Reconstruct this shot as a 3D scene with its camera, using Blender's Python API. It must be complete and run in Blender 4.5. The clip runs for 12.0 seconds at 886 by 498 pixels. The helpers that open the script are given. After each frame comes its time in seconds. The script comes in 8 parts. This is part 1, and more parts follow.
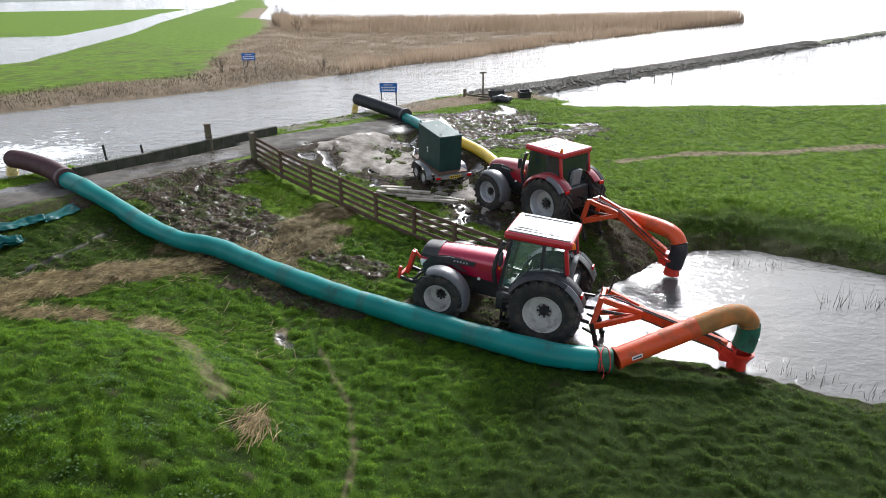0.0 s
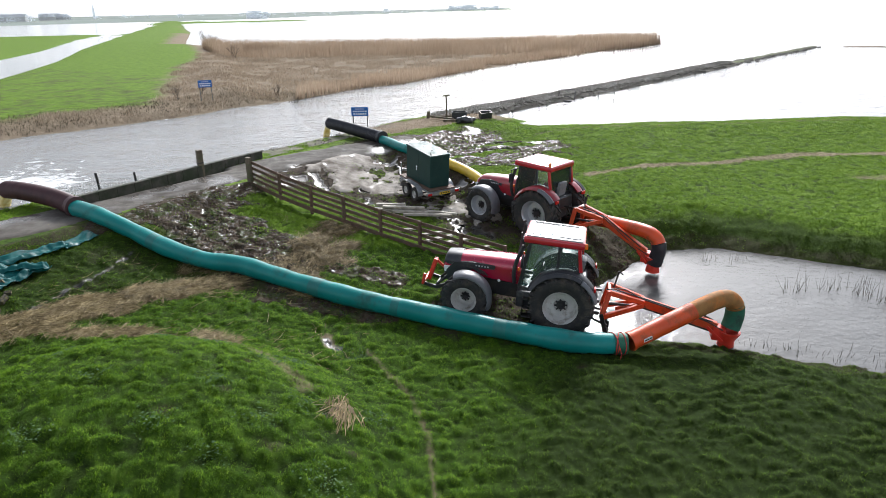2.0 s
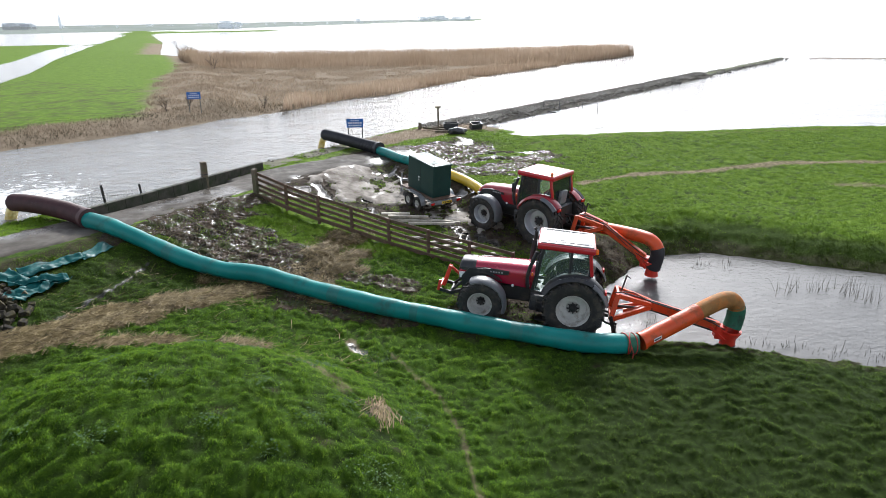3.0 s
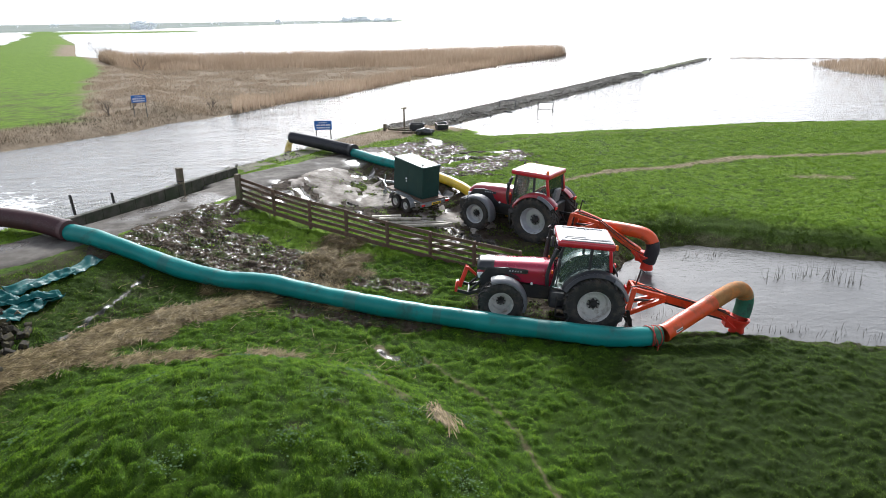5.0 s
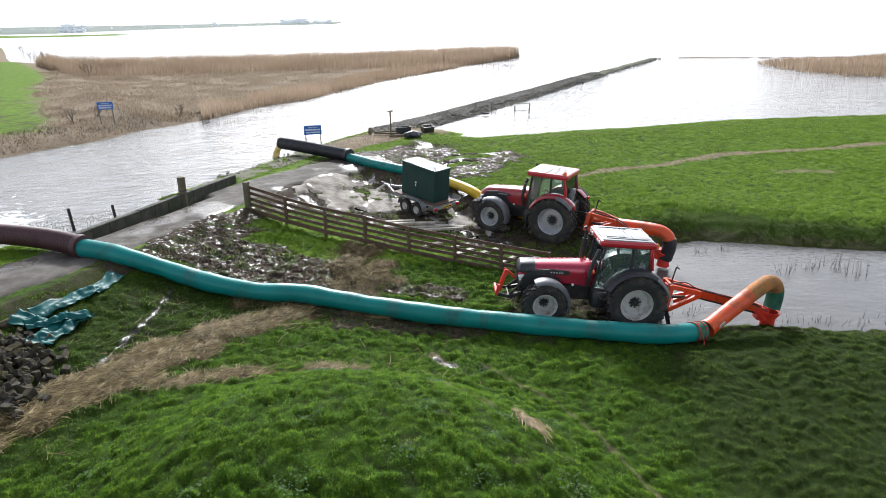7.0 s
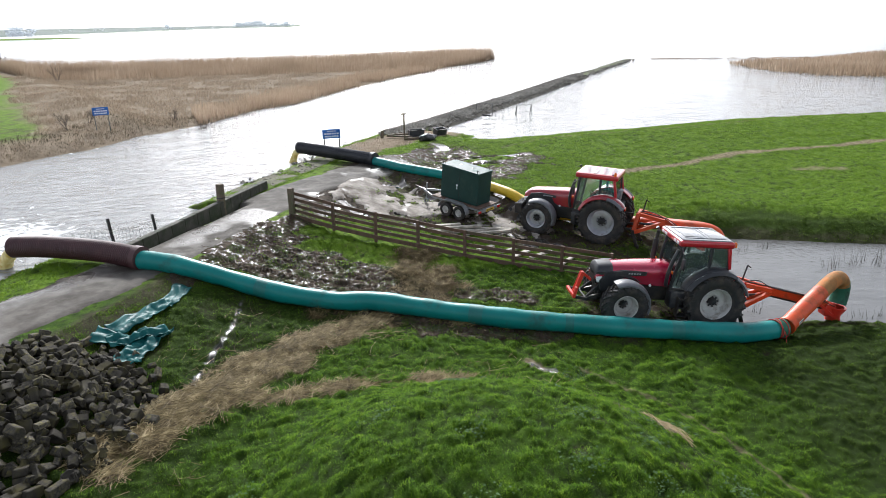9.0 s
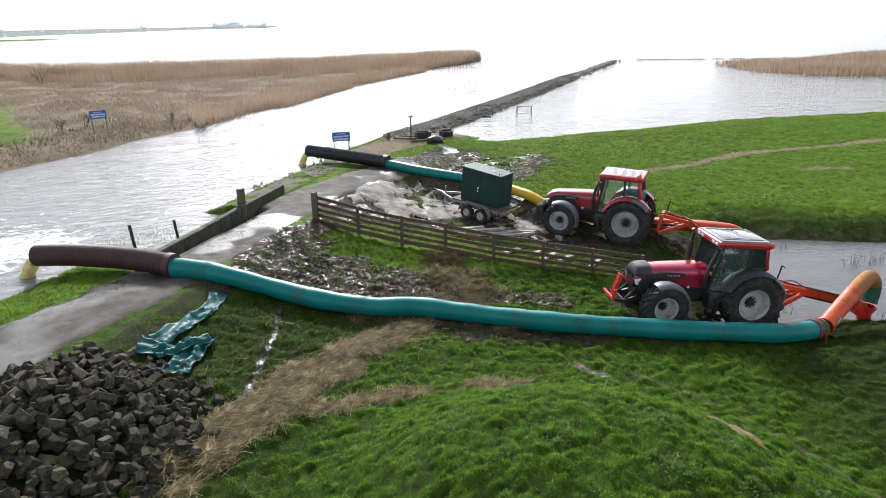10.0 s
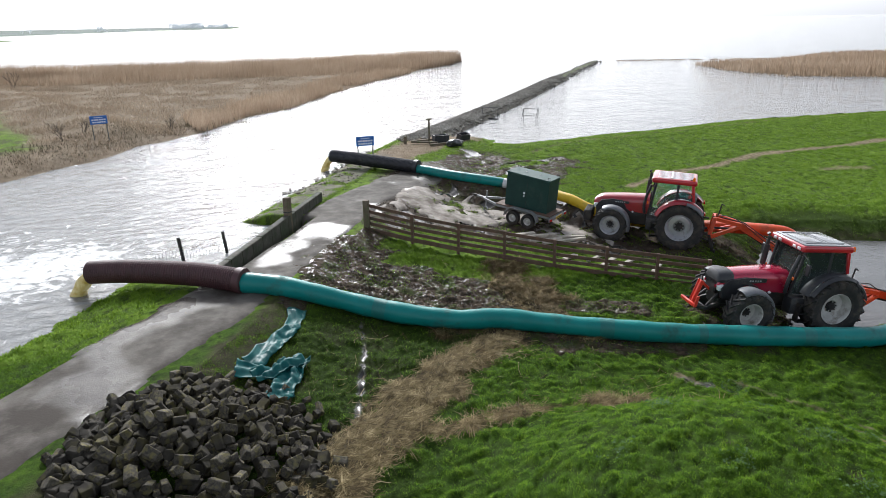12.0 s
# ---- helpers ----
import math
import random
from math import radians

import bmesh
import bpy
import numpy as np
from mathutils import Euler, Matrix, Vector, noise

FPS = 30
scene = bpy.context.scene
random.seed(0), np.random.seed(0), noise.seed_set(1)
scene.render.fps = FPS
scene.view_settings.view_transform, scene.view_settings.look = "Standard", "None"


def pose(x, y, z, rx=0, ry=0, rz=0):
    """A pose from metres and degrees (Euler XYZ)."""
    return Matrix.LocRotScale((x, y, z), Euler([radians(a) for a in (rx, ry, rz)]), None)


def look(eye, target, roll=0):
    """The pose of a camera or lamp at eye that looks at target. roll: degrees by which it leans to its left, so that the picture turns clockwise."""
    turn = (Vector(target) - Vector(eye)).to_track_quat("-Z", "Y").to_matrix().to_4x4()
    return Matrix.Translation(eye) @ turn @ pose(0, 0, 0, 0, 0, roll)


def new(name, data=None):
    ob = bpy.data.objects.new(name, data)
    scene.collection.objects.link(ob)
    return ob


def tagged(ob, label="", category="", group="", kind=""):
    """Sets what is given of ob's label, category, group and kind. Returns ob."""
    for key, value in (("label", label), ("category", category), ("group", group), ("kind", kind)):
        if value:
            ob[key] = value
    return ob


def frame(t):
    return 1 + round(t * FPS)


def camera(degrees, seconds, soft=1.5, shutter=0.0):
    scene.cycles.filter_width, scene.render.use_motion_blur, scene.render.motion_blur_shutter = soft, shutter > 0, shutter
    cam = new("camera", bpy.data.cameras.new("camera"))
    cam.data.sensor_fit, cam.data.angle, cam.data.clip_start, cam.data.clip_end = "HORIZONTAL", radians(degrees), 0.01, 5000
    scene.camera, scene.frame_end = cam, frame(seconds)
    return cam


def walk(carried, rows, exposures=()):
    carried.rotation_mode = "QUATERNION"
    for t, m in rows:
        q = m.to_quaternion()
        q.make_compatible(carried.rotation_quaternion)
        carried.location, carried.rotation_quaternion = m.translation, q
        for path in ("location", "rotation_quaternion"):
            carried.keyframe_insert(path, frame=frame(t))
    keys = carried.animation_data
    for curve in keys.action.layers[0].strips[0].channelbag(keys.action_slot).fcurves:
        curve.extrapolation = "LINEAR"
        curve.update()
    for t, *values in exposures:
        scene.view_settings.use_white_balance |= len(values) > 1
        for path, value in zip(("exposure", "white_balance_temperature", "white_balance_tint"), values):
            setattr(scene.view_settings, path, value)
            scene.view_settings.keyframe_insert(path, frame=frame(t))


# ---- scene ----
cam = camera(68.0, 12.0, soft=0.55)
PATH = [
    (0, (0.726, 0.109, 8.435), (0.72, 1.966, 7.693), -1.0),
    (0.5, (0.327, -0.018, 8.415), (0.35, 1.843, 7.684), -1.8),
    (1, (-0.251, -0.541, 8.51), (-0.18, 1.326, 7.796), -1.8),
    (1.5, (-1.09, -1.131, 8.675), (-0.95, 0.736, 7.973), -1.5),
    (2, (-1.973, -1.629, 8.817), (-1.764, 0.237, 8.129), -1.2),
    (2.5, (-2.632, -1.998, 8.898), (-2.374, -0.131, 8.226), -1.2),
    (3, (-3.326, -2.215, 9.048), (-3.036, -0.35, 8.385), -1.0),
    (4.8, (-5.711, -1.558, 9.027), (-5.23, 0.267, 8.366), -0.7),
    (5, (-5.949, -1.478, 9.043), (-5.448, 0.341, 8.38), -0.8),
    (5.5, (-6.561, -1.251, 9.028), (-6.012, 0.555, 8.367), -0.9),
    (6, (-7.258, -0.987, 9.044), (-6.668, 0.807, 8.384), -0.9),
    (6.5, (-7.895, -0.709, 9.053), (-7.273, 1.074, 8.394), -1.0),
    (7, (-8.619, -0.385, 9.11), (-7.963, 1.385, 8.449), -1.0),
    (7.2, (-8.908, -0.239, 9.115), (-8.24, 1.526, 8.454), -1.0),
    (8.8, (-11.43, 1.074, 9.141), (-10.678, 2.805, 8.481), -1.2),
    (9, (-11.749, 1.25, 9.135), (-10.985, 2.978, 8.478), -1.1),
    (9.5, (-12.488, 1.69, 9.172), (-11.697, 3.406, 8.515), -1.1),
    (10, (-13.279, 2.191, 9.197), (-12.46, 3.894, 8.542), -1.1),
    (10.5, (-13.982, 2.678, 9.213), (-13.141, 4.369, 8.557), -1.1),
    (11, (-14.672, 3.195, 9.232), (-13.809, 4.877, 8.579), -1.1),
    (11.5, (-15.265, 3.728, 9.266), (-14.383, 5.399, 8.612), -1.1),
    (12, (-15.948, 4.362, 9.308), (-15.04, 6.02, 8.653), -1.1),
]
walk(cam, [(t, look(eye, target, roll)) for t, eye, target, roll in PATH], [(0.0, 0.10, 6130, 11), (7.0, 0.20, 6130, 11), (9.5, 0.12, 6130, 11), (11.0, 0.02, 6130, 11), (12.0, -0.06, 6130, 11)])

# ---------------------------------------------------------------- light
SUN_AZ, SUN_EL = radians(18.0), radians(34.0)      # azimuth from +y towards +x
world = bpy.data.worlds.new("sky")
scene.world = world
world.use_nodes = True
wt = world.node_tree
sky = wt.nodes.new("ShaderNodeTexSky")
sky.sky_type = "NISHITA"
sky.sun_disc = False
sky.sun_elevation, sky.sun_rotation = SUN_EL, SUN_AZ
sky.air_density, sky.dust_density, sky.ozone_density = 1.0, 4.0, 1.0
pale = wt.nodes.new("ShaderNodeHueSaturation")
pale.inputs["Saturation"].default_value = 0.35
wt.links.new(sky.outputs["Color"], pale.inputs["Color"])
# thin cloud over the whole sky, whiter towards the horizon
where = wt.nodes.new("ShaderNodeTexCoord")
split = wt.nodes.new("ShaderNodeSeparateXYZ")
wt.links.new(where.outputs["Generated"], split.inputs["Vector"])
thick = wt.nodes.new("ShaderNodeMapRange")
thick.interpolation_type = "SMOOTHSTEP"
thick.inputs["From Min"].default_value, thick.inputs["From Max"].default_value = 0.15, 0.80
wt.links.new(split.outputs["Z"], thick.inputs["Value"])
cloud = wt.nodes.new("ShaderNodeMix")
cloud.data_type = "RGBA"
cloud.inputs["A"].default_value, cloud.inputs["B"].default_value = (7.8, 8.0, 8.3, 1), (1.6, 1.92, 2.5, 1)
wt.links.new(thick.outputs["Result"], cloud.inputs["Factor"])
veil = wt.nodes.new("ShaderNodeMix")
veil.data_type, veil.blend_type = "RGBA", "ADD"
veil.inputs["Factor"].default_value = 1.0
# the cloud is brightest on the sun's side
toward = wt.nodes.new("ShaderNodeVectorMath")
toward.operation = "DOT_PRODUCT"
toward.inputs[1].default_value = (math.sin(SUN_AZ), math.cos(SUN_AZ), 0.0)
wt.links.new(where.outputs["Generated"], toward.inputs[0])
lit = wt.nodes.new("ShaderNodeMapRange")
lit.inputs["From Min"].default_value, lit.inputs["From Max"].default_value = 0.55, 0.95
lit.inputs["To Min"].default_value, lit.inputs["To Max"].default_value = 0.56, 1.05
wt.links.new(toward.outputs["Value"], lit.inputs["Value"])
side_lit = wt.nodes.new("ShaderNodeMix")
side_lit.data_type, side_lit.blend_type = "RGBA", "MULTIPLY"
side_lit.inputs["Factor"].default_value = 1.0
wt.links.new(cloud.outputs["Result"], side_lit.inputs["A"])
wt.links.new(lit.outputs["Result"], side_lit.inputs["B"])
wt.links.new(side_lit.outputs["Result"], veil.inputs["B"])
wt.links.new(pale.outputs["Color"], veil.inputs["A"])
wt.links.new(veil.outputs["Result"], wt.nodes["Background"].inputs["Color"])
wt.nodes["Background"].inputs["Strength"].default_value = 0.12

sun_data = bpy.data.lights.new("sun", "SUN")
sun_data.energy, sun_data.angle, sun_data.color = 4.3, radians(8), (1.0, 0.985, 0.94)
sun = new("sun", sun_data)
sun_way = Vector((math.sin(SUN_AZ) * math.cos(SUN_EL), math.cos(SUN_AZ) * math.cos(SUN_EL), math.sin(SUN_EL)))
sun.matrix_world = look(sun_way * 200, (0, 0, 0))
scene.view_settings.exposure = 0.0


# ---------------------------------------------------------------- materials
def material(name, colours, rough=0.6, metal=0.0, scale=8.0, bump=0.0, bump_scale=60.0, spec=0.5, dirt=None, dirt_amount=0.0,
             dirt_scale=3.0, coat=0.0):
    """Procedural surface: two-scale colour variation, optional dirt patches and fine relief."""
    m = bpy.data.materials.new(name)
    m.use_nodes = True
    t = m.node_tree
    b = t.nodes["Principled BSDF"]
    co = t.nodes.new("ShaderNodeTexCoord")
    n1 = t.nodes.new("ShaderNodeTexNoise")
    n1.inputs["Scale"].default_value, n1.inputs["Detail"].default_value = scale, 6
    t.links.new(co.outputs["Object"], n1.inputs["Vector"])
    ramp = t.nodes.new("ShaderNodeValToRGB")
    ramp.color_ramp.elements[0].position, ramp.color_ramp.elements[1].position = 0.3, 0.7
    ramp.color_ramp.elements[0].color = (*colours[0], 1)
    ramp.color_ramp.elements[1].color = (*colours[-1], 1)
    t.links.new(n1.outputs["Fac"], ramp.inputs["Fac"])
    out = ramp.outputs["Color"]
    rough_in = None
    if dirt:
        n2 = t.nodes.new("ShaderNodeTexNoise")
        n2.inputs["Scale"].default_value, n2.inputs["Detail"].default_value = dirt_scale, 8
        n2.inputs["Roughness"].default_value = 0.65
        t.links.new(co.outputs["Object"], n2.inputs["Vector"])
        r2 = t.nodes.new("ShaderNodeValToRGB")
        r2.color_ramp.elements[0].position = 0.62 - 0.35 * dirt_amount
        r2.color_ramp.elements[1].position = 0.80 - 0.30 * dirt_amount
        t.links.new(n2.outputs["Fac"], r2.inputs["Fac"])
        mix = t.nodes.new("ShaderNodeMix")
        mix.data_type = "RGBA"
        t.links.new(r2.outputs["Color"], mix.inputs["Factor"])
        t.links.new(out, mix.inputs["A"])
        mix.inputs["B"].default_value = (*dirt, 1)
        out = mix.outputs["Result"]
        mr = t.nodes.new("ShaderNodeMix")
        mr.data_type = "FLOAT"
        t.links.new(r2.outputs["Color"], mr.inputs["Factor"])
        mr.inputs["A"].default_value, mr.inputs["B"].default_value = rough, 0.85
        t.links.new(mr.outputs["Result"], b.inputs["Roughness"])
    else:
        b.inputs["Roughness"].default_value = rough
    t.links.new(out, b.inputs["Base Color"])
    b.inputs["Metallic"].default_value = metal
    b.inputs["Specular IOR Level"].default_value = spec
    b.inputs["Coat Weight"].default_value = coat
    b.inputs["Coat Roughness"].default_value = 0.12
    if bump:
        n3 = t.nodes.new("ShaderNodeTexNoise")
        n3.inputs["Scale"].default_value, n3.inputs["Detail"].default_value = bump_scale, 4
        t.links.new(co.outputs["Object"], n3.inputs["Vector"])
        bp = t.nodes.new("ShaderNodeBump")
        bp.inputs["Strength"].default_value, bp.inputs["Distance"].default_value = bump, 0.02
        t.links.new(n3.outputs["Fac"], bp.inputs["Height"])
        t.links.new(bp.outputs["Normal"], b.inputs["Normal"])
    return m


def varied(name, colours, rough=0.8, spread=1.0, translucent=0.0, spec=0.25):
    """Surface of scattered pieces: the colour changes from piece to piece and slowly over the ground."""
    m = bpy.data.materials.new(name)
    m.use_nodes = True
    t = m.node_tree
    b = t.nodes["Principled BSDF"]
    g = t.nodes.new("ShaderNodeNewGeometry")
    ramp = t.nodes.new("ShaderNodeValToRGB")
    els = ramp.color_ramp.elements
    els[0].color, els[1].color = (*colours[0], 1), (*colours[-1], 1)
    for i, c in enumerate(colours[1:-1]):
        els.new((i + 1) / (len(colours) - 1)).color = (*c, 1)
    n = t.nodes.new("ShaderNodeTexNoise")
    n.inputs["Scale"].default_value, n.inputs["Detail"].default_value = 0.45 * spread, 5
    t.links.new(g.outputs["Position"], n.inputs["Vector"])
    mx = t.nodes.new("ShaderNodeMix")
    mx.data_type = "FLOAT"
    mx.inputs["Factor"].default_value = 0.5
    t.links.new(g.outputs["Random Per Island"], mx.inputs["A"])
    ct = t.nodes.new("ShaderNodeMapRange")
    ct.inputs["From Min"].default_value, ct.inputs["From Max"].default_value = 0.3, 0.7
    t.links.new(n.outputs["Fac"], ct.inputs["Value"])
    t.links.new(ct.outputs["Result"], mx.inputs["B"])
    t.links.new(mx.outputs["Result"], ramp.inputs["Fac"])
    t.links.new(ramp.outputs["Color"], b.inputs["Base Color"])
    b.inputs["Roughness"].default_value = rough
    b.inputs["Specular IOR Level"].default_value = spec
    if translucent:
        tr = t.nodes.new("ShaderNodeBsdfTranslucent")
        t.links.new(ramp.outputs["Color"], tr.inputs["Color"])
        ms = t.nodes.new("ShaderNodeMixShader")
        ms.inputs["Fac"].default_value = translucent
        t.links.new(b.outputs["BSDF"], ms.inputs[1])
        t.links.new(tr.outputs["BSDF"], ms.inputs[2])
        t.links.new(ms.outputs["Shader"], t.nodes["Material Output"].inputs["Surface"])
    return m


MUD = (0.055, 0.042, 0.030)
TEAL = material("teal_hose_fabric", [(0.006, 0.172, 0.158), (0.010, 0.228, 0.208)], 0.36, spec=0.30, scale=1.2, dirt=(0.03, 0.10, 0.085), dirt_amount=0.25, dirt_scale=1.5, bump=0.15, bump_scale=9)
MAROON = material("maroon_ribbed_hose", [(0.050, 0.020, 0.022), (0.080, 0.032, 0.033)], 0.55, scale=3)
BLACK_PIPE = material("black_ribbed_pipe", [(0.014, 0.014, 0.018), (0.03, 0.03, 0.035)], 0.45, scale=4)
YELLOW = material("yellow_hose_fabric", [(0.65, 0.42, 0.015), (0.78, 0.52, 0.03)], 0.4, scale=2, dirt=(0.35, 0.25, 0.06), dirt_amount=0.2)
ORANGE = material("orange_pipe_paint", [(0.60, 0.066, 0.012), (0.69, 0.090, 0.015)], 0.42, scale=2, dirt=(0.17, 0.075, 0.028), dirt_amount=0.30, dirt_scale=1.8, bump=0.1)
RUSTY = material("rusty_lime_scale", [(0.23, 0.105, 0.028), (0.34, 0.165, 0.045)], 0.75, scale=5, dirt=(0.55, 0.17, 0.03), dirt_amount=0.35, dirt_scale=3, bump=0.3)
ORANGE_FRAME = material("orange_red_frame_paint", [(0.55, 0.060, 0.016), (0.66, 0.085, 0.02)], 0.4, scale=3, dirt=(0.14, 0.06, 0.03), dirt_amount=0.25)
BRIGHT_RED = material("bright_red_paint", [(0.60, 0.035, 0.02), (0.68, 0.05, 0.025)], 0.35, scale=3, dirt=(0.2, 0.07, 0.05), dirt_amount=0.12)
RED_METALLIC = material("red_metallic_paint", [(0.36, 0.006, 0.038), (0.44, 0.010, 0.050)], 0.26, metal=0.25, scale=2, coat=1.0, dirt=(0.12, 0.03, 0.03), dirt_amount=0.08)
DARK_RED = material("dark_red_paint", [(0.26, 0.010, 0.018), (0.33, 0.014, 0.024)], 0.28, scale=2, coat=0.7, dirt=(0.12, 0.04, 0.035), dirt_amount=0.12)
ROOF_RED = material("red_cab_roof_paint", [(0.42, 0.012, 0.022), (0.50, 0.018, 0.028)], 0.28, scale=2, coat=0.6)
ROOF_WHITE = material("pale_roof_panel", [(0.55, 0.55, 0.55), (0.68, 0.68, 0.67)], 0.32, scale=3, dirt=(0.4, 0.38, 0.34), dirt_amount=0.2, coat=0.5)
ROOF_GREY = material("glossy_grey_roof_panel", [(0.16, 0.165, 0.17), (0.22, 0.225, 0.23)], 0.26, scale=3, dirt=(0.2, 0.19, 0.17), dirt_amount=0.2, coat=0.8)
CHARCOAL = material("charcoal_plastic", [(0.020, 0.021, 0.024), (0.035, 0.036, 0.04)], 0.42, scale=5, dirt=(0.10, 0.09, 0.075), dirt_amount=0.15)
BLACK_METAL = material("black_chassis_metal", [(0.012, 0.012, 0.013), (0.025, 0.024, 0.024)], 0.5, scale=5, dirt=(0.07, 0.058, 0.045), dirt_amount=0.35)
GREY_FENDER = material("grey_plastic_mudguard", [(0.10, 0.105, 0.115), (0.14, 0.145, 0.155)], 0.38, scale=4, dirt=(0.14, 0.12, 0.10), dirt_amount=0.2)
TYRE = material("black_tyre_rubber", [(0.016, 0.016, 0.016), (0.028, 0.027, 0.026)], 0.75, scale=6, dirt=(0.075, 0.062, 0.048), dirt_amount=0.42, dirt_scale=4, bump=0.2)
RIM_WHITE = material("off_white_rim_paint", [(0.46, 0.45, 0.42), (0.58, 0.57, 0.54)], 0.5, scale=4, dirt=(0.22, 0.19, 0.15), dirt_amount=0.26)
RIM_SILVER = material("silver_rim_paint", [(0.42, 0.43, 0.45), (0.52, 0.53, 0.55)], 0.35, metal=0.5, scale=4, dirt=(0.2, 0.18, 0.15), dirt_amount=0.15)
STEEL = material("worn_bare_steel", [(0.30, 0.30, 0.30), (0.45, 0.45, 0.44)], 0.35, metal=0.9, scale=8, dirt=(0.10, 0.07, 0.05), dirt_amount=0.25)
GALV = material("galvanised_steel", [(0.26, 0.27, 0.28), (0.38, 0.39, 0.40)], 0.45, metal=0.6, scale=14, dirt=(0.16, 0.14, 0.12), dirt_amount=0.2)
LIGHT_CLEAR = material("clear_lamp_lens", [(0.75, 0.76, 0.78), (0.85, 0.86, 0.87)], 0.1, spec=0.8, scale=20)
LIGHT_AMBER = material("amber_lamp_lens", [(0.75, 0.13, 0.01), (0.85, 0.17, 0.01)], 0.2, scale=20)
LIGHT_RED = material("red_lamp_lens", [(0.5, 0.01, 0.01), (0.6, 0.015, 0.01)], 0.2, scale=20)
BOX_GREEN = material("dark_green_sheet_metal", [(0.008, 0.036, 0.031), (0.012, 0.048, 0.040)], 0.52, spec=0.35, scale=2, dirt=(0.04, 0.07, 0.055), dirt_amount=0.18, bump=0.05)
PLATE_YELLOW = material("yellow_reflective_plate", [(0.75, 0.50, 0.02), (0.8, 0.55, 0.03)], 0.35, scale=30)
INK = material("black_ink", [(0.015, 0.015, 0.015), (0.02, 0.02, 0.02)], 0.5)
WOOD = material("weathered_brown_plank", [(0.085, 0.047, 0.030), (0.16, 0.095, 0.064)], 0.75, scale=6, dirt=(0.05, 0.055, 0.03), dirt_amount=0.3, bump=0.4, bump_scale=40)
WOOD_POST = material("mossy_weathered_post", [(0.10, 0.075, 0.05), (0.19, 0.15, 0.11)], 0.85, scale=6, dirt=(0.075, 0.09, 0.035), dirt_amount=0.4, bump=0.4, bump_scale=40)
PALE_WOOD = material("pale_sawn_timber", [(0.34, 0.30, 0.24), (0.50, 0.46, 0.39)], 0.75, scale=6, dirt=(0.14, 0.12, 0.09), dirt_amount=0.3, bump=0.3)
CONCRETE = material("mossy_concrete", [(0.040, 0.037, 0.028), (0.095, 0.086, 0.068)], 0.9, scale=3, dirt=(0.03, 0.038, 0.018), dirt_amount=0.6, dirt_scale=2.2, bump=0.5, bump_scale=30)
SIGN_BLUE = material("blue_sign_enamel", [(0.012, 0.11, 0.42), (0.016, 0.13, 0.47)], 0.35, scale=3)
SIGN_WHITE = material("white_sign_letters", [(0.75, 0.77, 0.8), (0.8, 0.82, 0.84)], 0.4)
SIGN_STEEL = material("grey_sign_post", [(0.09, 0.09, 0.085), (0.15, 0.15, 0.14)], 0.6, scale=10)
TARP = material("crumpled_teal_plastic", [(0.004, 0.060, 0.060), (0.008, 0.118, 0.112)], 0.46, spec=0.18, scale=3, bump=0.3, bump_scale=14, dirt=(0.03, 0.10, 0.09), dirt_amount=0.2)
INTERIOR = material("dark_cab_interior", [(0.15, 0.155, 0.16), (0.22, 0.225, 0.23)], 0.7, scale=10)
STRAP = material("red_ratchet_strap", [(0.45, 0.03, 0.03), (0.55, 0.05, 0.04)], 0.6, scale=10)
GREEN_STRAP = material("dark_green_sleeve", [(0.01, 0.10, 0.055), (0.02, 0.14, 0.08)], 0.6, scale=6, dirt=(0.02, 0.02, 0.02), dirt_amount=0.35)


def glass_material(name, tint, rough=0.02):
    m = bpy.data.materials.new(name)
    m.use_nodes = True
    t = m.node_tree
    t.nodes.remove(t.nodes["Principled BSDF"])
    tr = t.nodes.new("ShaderNodeBsdfTransparent")
    tr.inputs["Color"].default_value = (*tint, 1)
    # pale teal diffuse film paints in the sky's reflection on the panes
    sky_sheen = t.nodes.new("ShaderNodeBsdfDiffuse")
    sky_sheen.inputs["Color"].default_value = (0.42, 0.58, 0.56, 1)
    film = t.nodes.new("ShaderNodeMixShader")
    film.inputs["Fac"].default_value = 0.055
    t.links.new(tr.outputs["BSDF"], film.inputs[1])
    t.links.new(sky_sheen.outputs["BSDF"], film.inputs[2])
    gl = t.nodes.new("ShaderNodeBsdfGlossy")
    gl.inputs["Roughness"].default_value = rough
    fr = t.nodes.new("ShaderNodeFresnel")
    fr.inputs["IOR"].default_value = 1.7
    mx = t.nodes.new("ShaderNodeMixShader")
    t.links.new(fr.outputs["Fac"], mx.inputs["Fac"])
    t.links.new(film.outputs["Shader"], mx.inputs[1])
    t.links.new(gl.outputs["BSDF"], mx.inputs[2])
    t.links.new(mx.outputs["Shader"], t.nodes["Material Output"].inputs["Surface"])
    return m


CAB_GLASS = glass_material("green_tinted_cab_glass", (0.93, 0.975, 0.97))


